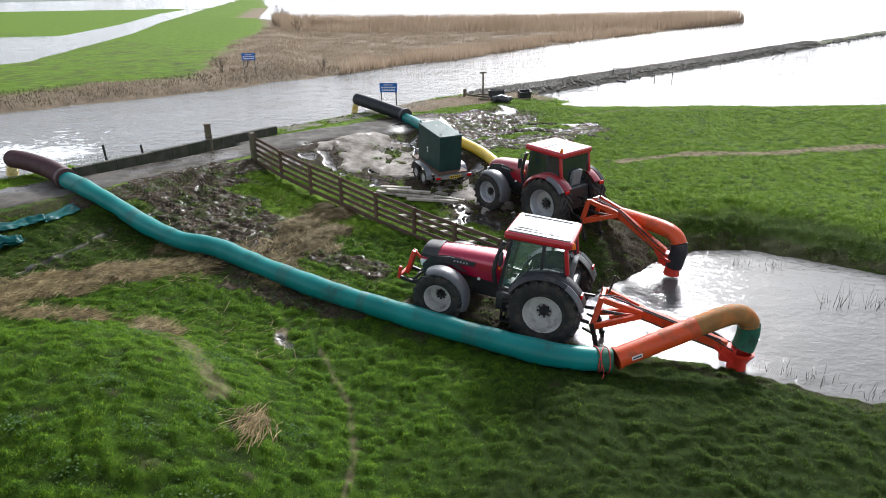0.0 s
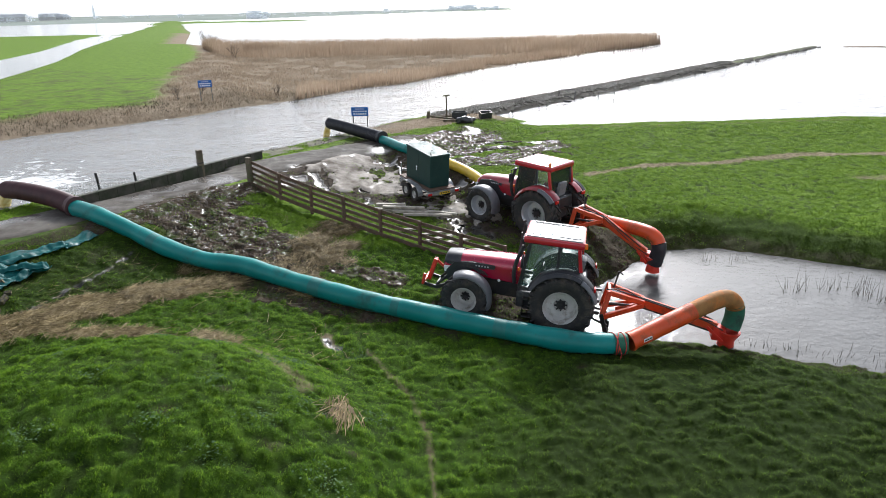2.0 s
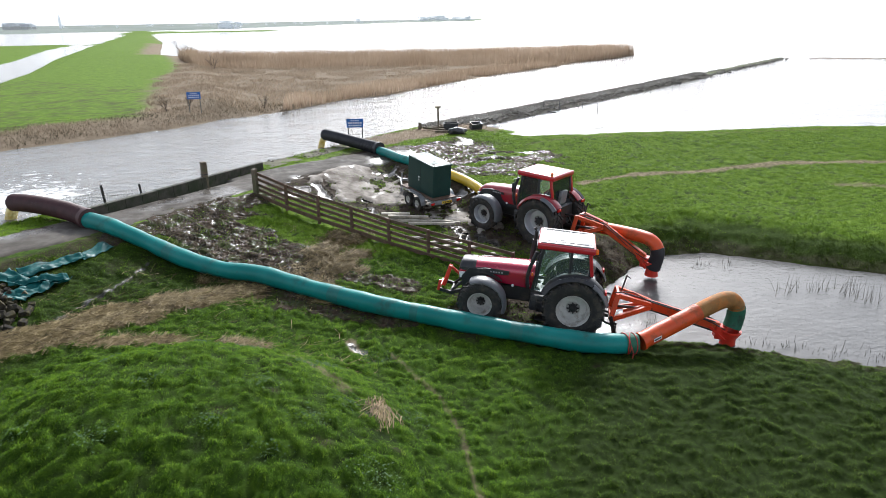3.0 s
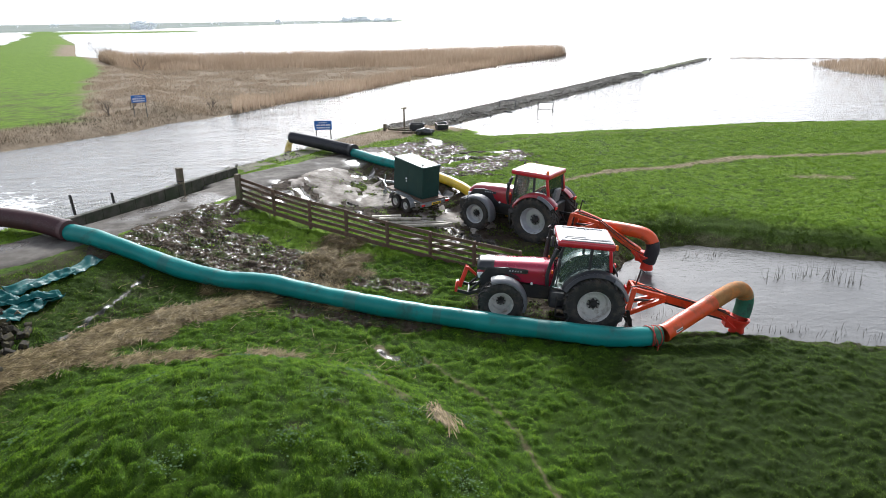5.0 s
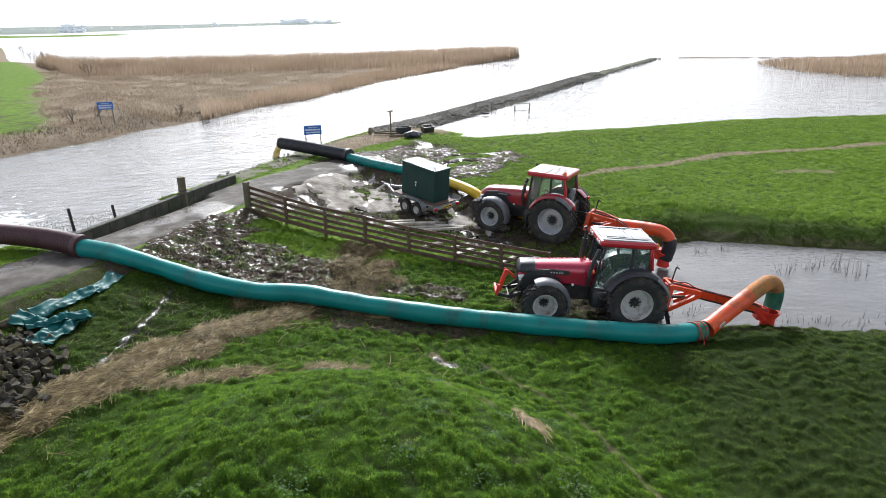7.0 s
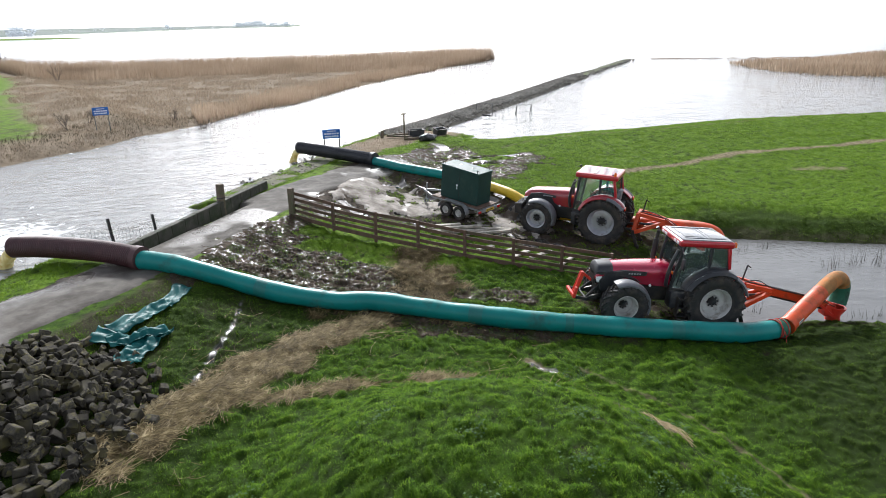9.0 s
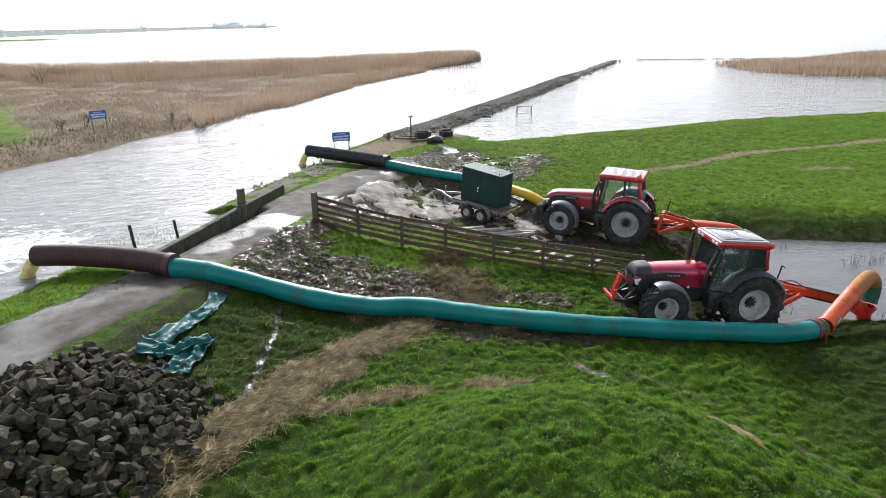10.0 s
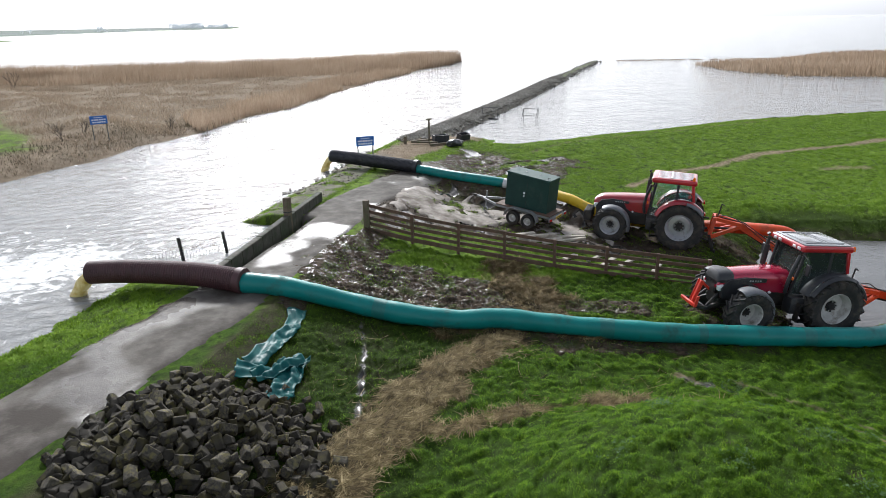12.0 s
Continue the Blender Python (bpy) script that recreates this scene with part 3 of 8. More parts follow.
BARE_SPOTS = [(-5.35, 12.9, 0.22), (-7.1, 10.4, 0.3), (-4.7, 10.9, 0.26), (-5.0, 9.6, 0.34), (-5.9, 8.9, 0.4), (-3.3, 10.9, 0.3), (-4.0, 8.4, 0.42), (-7.6, 12.6, 0.15),
              (-2.6, 8.9, 0.25), (3.1, 12.6, 0.3)]


def mud_at(x, y):
    a = away(x, y, [(-9.3, 24.6), (-8.0, 22.4), (-6.3, 20.6), (-5.4, 19.6)])
    v = ramp01(a + 2.2 * (rough(x, y, 0.8, 71) - 0.5), 2.4, 1.2)
    v = np.maximum(v, ramp01(away(x, y, [(-5.5, 29.0), (-2.5, 28.0), (1.5, 26.3), (3.2, 23.6)]) + 1.8 * (rough(x, y, 1.4, 72) - 0.5), 2.7, 1.5))
    v = np.maximum(v, 0.9 * ramp01(away(x, y, [(-2.5, 32.0), (0.3, 30.0), (2.2, 28.0), (3.6, 26.0)]) + 1.5 * (rough(x, y, 0.8, 70) - 0.5), 1.9, 0.9))
    v = np.maximum(v, ramp01(away(x, y, [(-2.0, 33.0), (1.5, 34.5), (4.5, 36.5)]) + 1.8 * (rough(x, y, 1.4, 73) - 0.5), 2.4, 1.3))
    v = np.maximum(v, ramp01(away(x, y, [(3.2, 32.0), (6.0, 32.5), (8.5, 34.0)]) + 1.6 * (rough(x, y, 0.7, 74) - 0.5), 1.2, 0.5) * 0.9)
    v = np.maximum(v, ramp01(away(x, y, [(0.2, 15.6), (3.4, 14.6), (4.4, 15.6), (1.0, 17.0)]) + 1.0 * (rough(x, y, 0.8, 75) - 0.5), 1.3, 0.5))
    v = np.maximum(v, ramp01(away(x, y, [(4.2, 21.2), (6.2, 23.0), (7.0, 20.5)]) + 1.2 * (rough(x, y, 0.8, 76) - 0.5), 1.6, 0.7) * 0.9)
    v = np.maximum(v, 0.8 * ramp01(away(x, y, [(-2.9, 19.0), (-1.4, 18.3)]) + 0.6 * (rough(x, y, 0.7, 77) - 0.5), 0.75, 0.3))
    v = np.maximum(v, 0.8 * ramp01(away(x, y, [(-5.2, 17.3), (-1.8, 15.7)]) + 0.6 * (rough(x, y, 0.7, 78) - 0.5), 0.7, 0.35))
    v = np.maximum(v, 0.75 * ramp01(np.abs(dike_across(x, y) - 1.75) + 0.8 * (rough(x, y, 0.8, 79) - 0.5), 0.75, 0.25) * (dike_along(x, y) < 14))
    ragged = 1.0 + 0.8 * (rough(x, y, 0.2, 86, 2) - 0.5)
    for cx, cy, r in BARE_SPOTS:
        v = np.maximum(v, 0.7 * ramp01(np.hypot(x - cx, (y - cy) * 1.3) * ragged, 0.65 * r, 0.2 * r))
    v = np.maximum(v, 0.28 * ramp01(rough(x, y, 0.9, 87), 0.50, 0.62) * ramp01(away(x, y, [(-14.0, 19.4), (-10.5, 18.6), (-9.0, 19.4)]), 2.6, 1.2))
    v = np.maximum(v, 0.6 * ramp01(rough(x, y, 0.7, 88), 0.55, 0.66) * ramp01(dike_across(x, y), -1.6, -1.9) * ramp01(dike_along(x, y), 5.5, 7.0) * (dike_along(x, y) < 30))
    far = (y > 40) & (y < 62) & (x < 0)
    if np.any(far):
        pen = np.full(np.shape(x), -9.0)
        pen[far] = signed(x[far], y[far], PENINSULA)
        v = np.maximum(v, 0.85 * ramp01(np.abs(pen - 0.9) + 1.8 * (rough(x, y, 1.1, 99) - 0.5), 1.5, 0.4))
    v = np.maximum(v, 0.55 * ramp01(np.abs(signed(x, y, POND_LINE) + 0.25) + 0.7 * (rough(x, y, 0.9, 80) - 0.5), 0.55, 0.2) * (y > 9))
    return v


def trail_at(x, y):
    """Narrow trodden paths of pale earth."""
    v = ramp01(away(x, y, [(-3.4, 14.6), (-3.3, 14.1)]), 0.22, 0.08)
    v = np.maximum(v, ramp01(away(x, y, [(-2.3, 13.8), (-1.9, 13.0), (-1.3, 11.6), (-1.05, 10.2), (-1.1, 8.6), (-0.9, 6.5)]) + 0.12 * (rough(x, y, 0.35, 81) - 0.5), 0.09, 0.02) * 0.7)
    v = np.maximum(v, 1.0 * ramp01(away(x, y, [(8.6, 28.8), (11.8, 29.6), (15.5, 29.6), (20.5, 30.1), (33.0, 28.6), (60.0, 24.0)]) + 0.4 * (rough(x, y, 0.8, 82) - 0.5), 0.45, 0.10))
    v = np.maximum(v, 0.7 * ramp01(away(x, y, [(21.0, 26.3), (23.6, 25.4)]) + 0.9 * (rough(x, y, 0.9, 84) - 0.5), 0.6, 0.1))
    v = np.maximum(v, 0.45 * ramp01(away(x, y, [(8.0, 36.6), (12.0, 37.4), (20.0, 36.9), (30.0, 36.2), (44.0, 32.4)]) + 0.3 * (rough(x, y, 0.6, 85) - 0.5), 0.22, 0.04))
    v = np.maximum(v, 0.6 * ramp01(away(x, y, [(-5.4, 13.2), (-4.3, 11.8), (-3.6, 10.6)]) + 0.4 * (rough(x, y, 0.6, 83) - 0.5), 0.35, 0.1))
    return v


def wet_at(x, y, m=None):
    v = ramp01(away(x, y, [(-9.95, 20.2), (-10.4, 18.9), (-11.0, 17.6), (-11.7, 16.2), (-12.5, 15.3), (-13.6, 14.6)]) + 0.20 * (rough(x, y, 0.18, 91) - 0.5), 0.060, 0.015)
    m = mud_at(x, y) if m is None else m
    pools = ramp01(rough(x, y, 0.75, 92, 2), 0.60, 0.65) * ramp01(m, 0.5, 0.9) * ramp01(away(x, y, [(-5.0, 31.0), (-1.0, 27.5), (2.8, 25.0)]), 4.2, 3.0)
    pools = np.maximum(pools, ramp01(rough(x, y, 0.26, 93, 2), 0.76, 0.80) * ramp01(m, 0.5, 0.9) * 0.8 * ramp01(away(x, y, [(-8.6, 23.2), (-6.0, 20.3)]), 2.0, 1.2))
    pools = np.maximum(pools, ramp01(away(x, y, [(0.6, 34.6), (2.6, 36.4), (4.4, 37.6)]) + 1.7 * (rough(x, y, 0.8, 94) - 0.5), 0.62, 0.3))
    pools = np.maximum(pools, ramp01(away(x, y, [(2.6, 33.6), (5.4, 34.3), (7.6, 33.2)]) + 0.55 * (rough(x, y, 0.6, 95) - 0.5), 0.34, 0.2))
    pools = np.maximum(pools, ramp01(away(x, y, [(2.4, 35.2), (5.2, 35.4), (8.6, 34.4)]) + 0.5 * (rough(x, y, 0.5, 98) - 0.5), 0.22, 0.08))
    pools = np.maximum(pools, ramp01(away(x, y, [(3.0, 15.4), (4.6, 16.0)]) + 0.5 * (rough(x, y, 0.5, 96) - 0.5), 0.5, 0.3))
    pools = np.maximum(pools, ramp01(away(x, y, [(-3.45, 14.5), (-3.3, 14.15), (-3.0, 13.9)]) + 0.3 * (rough(x, y, 0.3, 97) - 0.5), 0.14, 0.06))
    return np.maximum(v, pools)


def litter_at(x, y):
    """Brown washed-up reed and bare bank."""
    d, s = dike_across(x, y), dike_along(x, y)
    v = ramp01(away(x, y, [(-1.5, 38.2), (1.5, 40.0), (4.5, 42.5), (6.0, 42.0)]) + 1.6 * (rough(x, y, 0.9, 101) - 0.5), 2.0, 1.1)
    pen = signed(x, y, PENINSULA)
    strip = ramp01(pen + 2.0 * (rough(x, y, 2.2, 102) - 0.5), 6.0, 3.4) * ramp01(pen, -3, -1)
    verge = np.interp(y, [45, 52, 59, 82, 113, 273, 454], [-20.7, -19.4, -19.4, -24.3, -28.5, -66.6, -112.6])
    east = ramp01(x - verge + 3.0 * (rough(x, y, 4.0, 103) - 0.5), -1.2, 1.2) * (pen > -3)
    v = np.maximum(v, np.maximum(strip * ((y < 56) | (x > -30 - 0.26 * (y - 60))) * (y < 260), east * (y < 700)))
    v = np.maximum(v, ramp01(signed(x, y, REED_BED), -3, 0))
    v = np.maximum(v, ramp01(away(x, y, REED_SPIT), 4, 3))
    return v


def stone_at(x, y):
    d, s = dike_across(x, y), dike_along(x, y)
    bank = 0.8 * ramp01(rough(x, y, 0.6, 104), 0.30, 0.46) * ramp01(d, -1.7, -2.0) * (d > -5) * ramp01(s, 6.2, 7.2) * ramp01(s, 22, 17)
    return np.maximum(bank, np.maximum(ramp01(away(x, y, GROYNE), 2.6, 2.0) * ramp01(dike_along(x, y), 27, 29), ramp01(away(x, y, GROYNE_TIP), 1.6, 1.2) * 0.6))


def sparse_dim_at(x, y):
    """Wet ground by the ditch: thin brownish grass, also darkened in colour for vignetting."""
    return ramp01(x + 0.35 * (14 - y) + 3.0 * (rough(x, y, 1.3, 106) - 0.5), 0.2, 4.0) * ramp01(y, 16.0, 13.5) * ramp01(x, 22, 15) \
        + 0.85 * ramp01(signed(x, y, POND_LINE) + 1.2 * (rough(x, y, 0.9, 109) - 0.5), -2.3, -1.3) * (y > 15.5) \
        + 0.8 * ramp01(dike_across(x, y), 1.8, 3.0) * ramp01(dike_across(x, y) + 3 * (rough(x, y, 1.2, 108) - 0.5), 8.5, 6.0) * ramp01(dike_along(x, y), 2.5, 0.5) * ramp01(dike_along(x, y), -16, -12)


def ground_material():
    m = bpy.data.materials.new("meadow_ground")
    m.use_nodes = True
    t = m.node_tree
    b = t.nodes["Principled BSDF"]
    g = t.nodes.new("ShaderNodeNewGeometry")

    def noise(scale, detail=5, rough_=0.6):
        n = t.nodes.new("ShaderNodeTexNoise")
        n.inputs["Scale"].default_value, n.inputs["Detail"].default_value, n.inputs["Roughness"].default_value = scale, detail, rough_
        t.links.new(g.outputs["Position"], n.inputs["Vector"])
        return n.outputs["Fac"]

    def ramp(fac, *stops):
        r = t.nodes.new("ShaderNodeValToRGB")
        els = r.color_ramp.elements
        els[0].position, els[0].color = stops[0][0], (*stops[0][1], 1)
        els[1].position, els[1].color = stops[-1][0], (*stops[-1][1], 1)
        for p, c in stops[1:-1]:
            els.new(p).color = (*c, 1)
        t.links.new(fac, r.inputs["Fac"])
        return r.outputs["Color"]

    def mix(fac, a, c):
        n = t.nodes.new("ShaderNodeMix")
        n.data_type = "RGBA"
        t.links.new(fac, n.inputs["Factor"])
        for key, v in (("A", a), ("B", c)):
            if isinstance(v, tuple):
                n.inputs[key].default_value = (*v, 1)
            else:
                t.links.new(v, n.inputs[key])
        return n.outputs["Result"]

    def attr(name):
        a = t.nodes.new("ShaderNodeAttribute")
        a.attribute_name = name
        return a.outputs["Fac"]

    grass = ramp(noise(3.0, 10, 0.85), (0.30, (0.016, 0.036, 0.006)), (0.47, (0.044, 0.090, 0.009)), (0.60, (0.082, 0.150, 0.012)), (0.74, (0.140, 0.205, 0.026)))
    broad = ramp(noise(0.11, 4), (0.3, (0.55, 0.6, 0.5)), (0.7, (1.0, 1.0, 1.0)))
    mul = t.nodes.new("ShaderNodeMix")
    mul.data_type, mul.blend_type = "RGBA", "MULTIPLY"
    mul.inputs["Factor"].default_value = 0.7
    t.links.new(grass, mul.inputs["A"])
    t.links.new(broad, mul.inputs["B"])
    speck = ramp(noise(9.0, 6, 0.75), (0.55, (0, 0, 0)), (0.75, (0.45, 0.45, 0.45)))
    # far meadow: the backlit glow is painted in as a brighter, yellower green
    backlit_pasture = ramp(noise(1.6, 10, 0.8), (0.30, (0.045, 0.085, 0.009)), (0.5, (0.105, 0.185, 0.014)), (0.72, (0.19, 0.28, 0.034)))
    col = mix(attr("backlit_pasture"), mul.outputs["Result"], backlit_pasture)
    col = mix(speck, col, (0.055, 0.045, 0.022))
    # shade of the hollows between tussocks painted dark, along with the sparse ground
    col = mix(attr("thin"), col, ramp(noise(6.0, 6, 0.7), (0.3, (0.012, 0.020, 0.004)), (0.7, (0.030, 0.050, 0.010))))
    mud = ramp(noise(2.5, 8, 0.7), (0.3, (0.026, 0.019, 0.013)), (0.55, (0.062, 0.046, 0.032)), (0.75, (0.110, 0.086, 0.061)))
    col = mix(attr("mud"), col, mud)
    litter = ramp(noise(1.6, 9, 0.75), (0.25, (0.11, 0.083, 0.055)), (0.5, (0.21, 0.163, 0.11)), (0.75, (0.31, 0.25, 0.18)))
    col = mix(attr("litter"), col, litter)
    trail = ramp(noise(5.0, 6), (0.3, (0.095, 0.076, 0.045)), (0.7, (0.33, 0.265, 0.165)))
    col = mix(attr("trail"), col, trail)
    straw = ramp(noise(9.0, 8, 0.85), (0.3, (0.050, 0.035, 0.016)), (0.5, (0.15, 0.108, 0.052)), (0.72, (0.30, 0.225, 0.12)))
    col = mix(attr("straw"), col, straw)
    stone = ramp(noise(2.2, 8, 0.8), (0.3, (0.12, 0.11, 0.09)), (0.7, (0.29, 0.265, 0.22)))
    col = mix(attr("stone"), col, stone)
    # distance haze painted into the far shore's colour as pale grey-green
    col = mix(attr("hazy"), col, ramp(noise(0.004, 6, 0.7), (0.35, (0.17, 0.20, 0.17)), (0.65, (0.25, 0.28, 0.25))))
    wet = attr("wet")
    col = mix(wet, col, (0.045, 0.040, 0.034))
    t.links.new(col, b.inputs["Base Color"])
    rm = t.nodes.new("ShaderNodeMix")
    rm.data_type = "FLOAT"
    t.links.new(attr("mud"), rm.inputs["Factor"])
    rm.inputs["A"].default_value, rm.inputs["B"].default_value = 0.95, 0.85
    rw = t.nodes.new("ShaderNodeMix")
    rw.data_type = "FLOAT"
    t.links.new(wet, rw.inputs["Factor"])
    t.links.new(rm.outputs["Result"], rw.inputs["A"])
    rw.inputs["B"].default_value = 0.06
    t.links.new(rw.outputs["Result"], b.inputs["Roughness"])
    sp = t.nodes.new("ShaderNodeMapRange")
    sp.inputs["To Min"].default_value, sp.inputs["To Max"].default_value = 0.10, 0.5
    t.links.new(wet, sp.inputs["Value"])
    t.links.new(sp.outputs["Result"], b.inputs["Specular IOR Level"])
    bp = t.nodes.new("ShaderNodeBump")
    bp.inputs["Distance"].default_value = 0.05
    inv = t.nodes.new("ShaderNodeMath")
    inv.operation = "SUBTRACT"
    inv.inputs[0].default_value = 1.0
    t.links.new(wet, inv.inputs[1])
    t.links.new(inv.outputs["Value"], bp.inputs["Strength"])
    t.links.new(noise(16.0, 8, 0.8), bp.inputs["Height"])
    t.links.new(bp.outputs["Normal"], b.inputs["Normal"])
    return m


def spaced(stops):
    """Grid lines: (from, to, step) runs, then steps that grow to the far distance."""
    out = []
    for a, c, step in stops:
        out += list(np.arange(a, c, step))
    hi, lo, step = stops[-1][1], stops[0][0], stops[-1][2]
    far = [hi]
    while far[-1] < 4200:
        step *= 1.09
        far.append(far[-1] + step)
    step, back = stops[0][2], [lo]
    while back[-1] > -4200:
        step *= 1.12
        back.append(back[-1] - step)
    return np.array(back[:0:-1] + out + far)


def build_ground():
    gx = spaced([(-60, -20, 0.6), (-20, -14, 0.12), (-14, 9, 0.075), (9, 17, 0.12), (17, 40, 0.25), (40, 62, 0.6)])
    gy = spaced([(5.5, 21, 0.075), (21, 34, 0.12), (34, 42, 0.2), (42, 62, 0.4), (62, 136, 1.0)])
    X, Y = np.meshgrid(gx, gy)
    x, y = X.ravel(), Y.ravel()
    z = height(x, y)
    mud = mud_at(x, y)
    wet = wet_at(x, y, mud)
    # ruts in mud, flat pools
    near_mud = mud * (1 - wet)
    z = z + near_mud * (rough(x, y, 0.33, 45, 2) - 0.5) * 0.05 - wet * 0.05
    n = len(gx)
    i = (np.arange(len(gy) - 1)[:, None] * n + np.arange(n - 1)[None, :]).ravel()
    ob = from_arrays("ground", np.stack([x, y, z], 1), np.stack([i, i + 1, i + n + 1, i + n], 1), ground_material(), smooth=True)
    for name, v in (("mud", mud), ("wet", wet), ("straw", straw_at(x, y)), ("trail", trail_at(x, y)), ("litter", litter_at(x, y)), ("stone", stone_at(x, y)), ("hazy", ramp01(far_shore(x, y), -40, 0)), ("backlit_pasture", np.maximum(ramp01(y, 20.4, 21.6), ramp01(x, 11.4, 12.6))),
                    # low places of the tussocks get their shade as colour here
                    ("thin", np.maximum(0.9 * sparse_dim_at(x, y), 0.9 * ramp01(tussock(x, y) + 0.3 * (rough(x, y, 0.25, 44) - 0.5), 0.50, 0.16) * ramp01(np.hypot(x + 4, y - 16), 60, 20)))):
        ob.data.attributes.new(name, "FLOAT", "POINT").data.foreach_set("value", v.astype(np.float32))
    return tagged(ob, "green meadow with mud, trodden paths and a grassy mound", "ground", kind="structure")


build_ground()


def build_lake():
    """Open water of the lake and the channel, up to the dike and the meadow's shore."""
    gx = spaced([(-40, 30, 0.8), (30, 60, 3.0)])
    gy = spaced([(10, 60, 0.8), (60, 130, 3.0)])
    X, Y = np.meshgrid(gx, gy)
    x, y = X.ravel(), Y.ravel()
    n = len(gx)
    i = (np.arange(len(gy) - 1)[:, None] * n + np.arange(n - 1)[None, :]).ravel()
    faces = np.stack([i, i + 1, i + n + 1, i + n], 1)
    d = dike_across(x, y)
    shore_y = np.interp(x, [p[0] for p in MEADOW_SHORE], [p[1] for p in MEADOW_SHORE])
    ok = (d < -0.9) | ((d >= -0.9) & (y > shore_y - 0.9) & (x > 3.0) & (y > -4000))
    faces = faces[ok[faces].all(1)]
    used = np.unique(faces)
    remap = np.full(len(x), -1)
    remap[used] = np.arange(len(used))
    ob = from_arrays("lake_water", np.stack([x, y, np.full(len(x), LAKE_Z)], 1)[used], remap[faces], LAKE, smooth=True)
    foam = np.maximum(ramp01(np.hypot((x + 18.6) * 0.8, y - 29.5), 6.0, 0.5), 0.62 * ramp01(away(x, y, [(-24.0, 43.6), (-18.6, 47.6), (-15.0, 50.2)]), 0.9, 0.2))
    foam = np.maximum(foam, 0.5 * ramp01(away(x, y, [(-30.0, 20.0), (-22.0, 28.0), (-19.0, 33.0)]), 7.0, 1.0))
    ob.data.attributes.new("foam", "FLOAT", "POINT").data.foreach_set("value", foam[used].astype(np.float32))
    return tagged(ob, "wind-rippled grey lake water, bright under the sky", "water", kind="structure")


build_lake()


def build_pond():
    bm = shape()
    vs = [bm.verts.new((x, y, POND_Z)) for x, y in [(1.5, 14.0), (20.0, 0.0), (62.0, -26.0), (75.0, -16.0), (30.0, 13.0), (19.0, 20.0), (10.0, 25.0), (3.0, 20.0)]]
    bm.faces.new(vs)
    return tagged(part("ditch_water", bm, POND), "still dark ditch water between grass banks", "water", kind="structure")


build_pond()


def strip_mesh(name, line, width, lift, mat, edge=0.25, label="", step=0.2, across=16):
    """A surface that follows the ground along a line, its ragged edges sinking into it."""
    pts = curve_points([(x, y, 0) for x, y in line], step)
    verts, faces = [], []
    for i, p in enumerate(pts):
        t = (pts[min(i + 1, len(pts) - 1)] - pts[max(i - 1, 0)]).normalized()
        side = Vector((t.y, -t.x, 0))
        for k in range(across + 1):
            q = p + side * (k / across - 0.5) * width
            verts.append((q.x, q.y))
    v = np.array(verts)
    k = np.tile(np.abs(np.linspace(-1, 1, across + 1)), len(pts))
    ragged = ramp01((1 - k) * width / 2 + edge * 1.6 * (rough(v[:, 0], v[:, 1], 0.7, 111) - 0.5), 0.0, edge)
    z = height(v[:, 0], v[:, 1], False) + lift * ragged - 0.16 * (1 - ragged)
    for i in range(len(pts) - 1):
        for j in range(across):
            a = i * (across + 1) + j
            faces.append((a, a + 1, a + across + 2, a + across + 1))
    return tagged(from_arrays(name, np.column_stack([v, z]), faces, mat, smooth=True), label, name.split("_")[-1], kind="structure")


def wet_surface(name, dry, damp, wet_share, scale=0.5):
    """Worn concrete or asphalt with damp stains and films of standing water."""
    m = material(name, dry, 0.8, scale=2.5, dirt=damp, dirt_amount=0.6, dirt_scale=0.8, bump=0.35, bump_scale=25)
    t = m.node_tree
    b = t.nodes["Principled BSDF"]
    g = t.nodes.new("ShaderNodeNewGeometry")
    n = t.nodes.new("ShaderNodeTexNoise")
    n.inputs["Scale"].default_value, n.inputs["Detail"].default_value = scale, 6
    t.links.new(g.outputs["Position"], n.inputs["Vector"])
    r = t.nodes.new("ShaderNodeMapRange")
    r.inputs["From Min"].default_value, r.inputs["From Max"].default_value = 0.62 - 0.3 * wet_share, 0.72 - 0.3 * wet_share
    r.inputs["To Min"].default_value, r.inputs["To Max"].default_value = 0.85, 0.22
    t.links.new(n.outputs["Fac"], r.inputs["Value"])
    t.links.new(r.outputs["Result"], b.inputs["Roughness"])
    b.inputs["Specular IOR Level"].default_value = 0.35
    return m


ROAD = wet_surface("wet_worn_asphalt", [(0.078, 0.070, 0.060), (0.150, 0.135, 0.116)], (0.046, 0.038, 0.030), 0.30, 0.35)
ROAD.node_tree.nodes["Principled BSDF"].inputs["Specular IOR Level"].default_value = 0.25
SLAB = wet_surface("pale_wet_concrete", [(0.30, 0.265, 0.225), (0.43, 0.39, 0.34)], (0.085, 0.063, 0.043), 0.05, 1.4)
SLAB.node_tree.nodes["Principled BSDF"].inputs["Specular IOR Level"].default_value = 0.45
strip_mesh("road", [(-34.0, 2.0), (-24.0, 12.3), (-17.4, 18.6), (-13.3, 22.3), (-10.7, 25.1), (-8.6, 27.6), (-6.4, 30.0), (-4.2, 31.7), (-1.6, 33.2), (0.8, 34.6)], 3.0, 0.035, ROAD, 0.3,
           "narrow wet grey asphalt road along the dike")


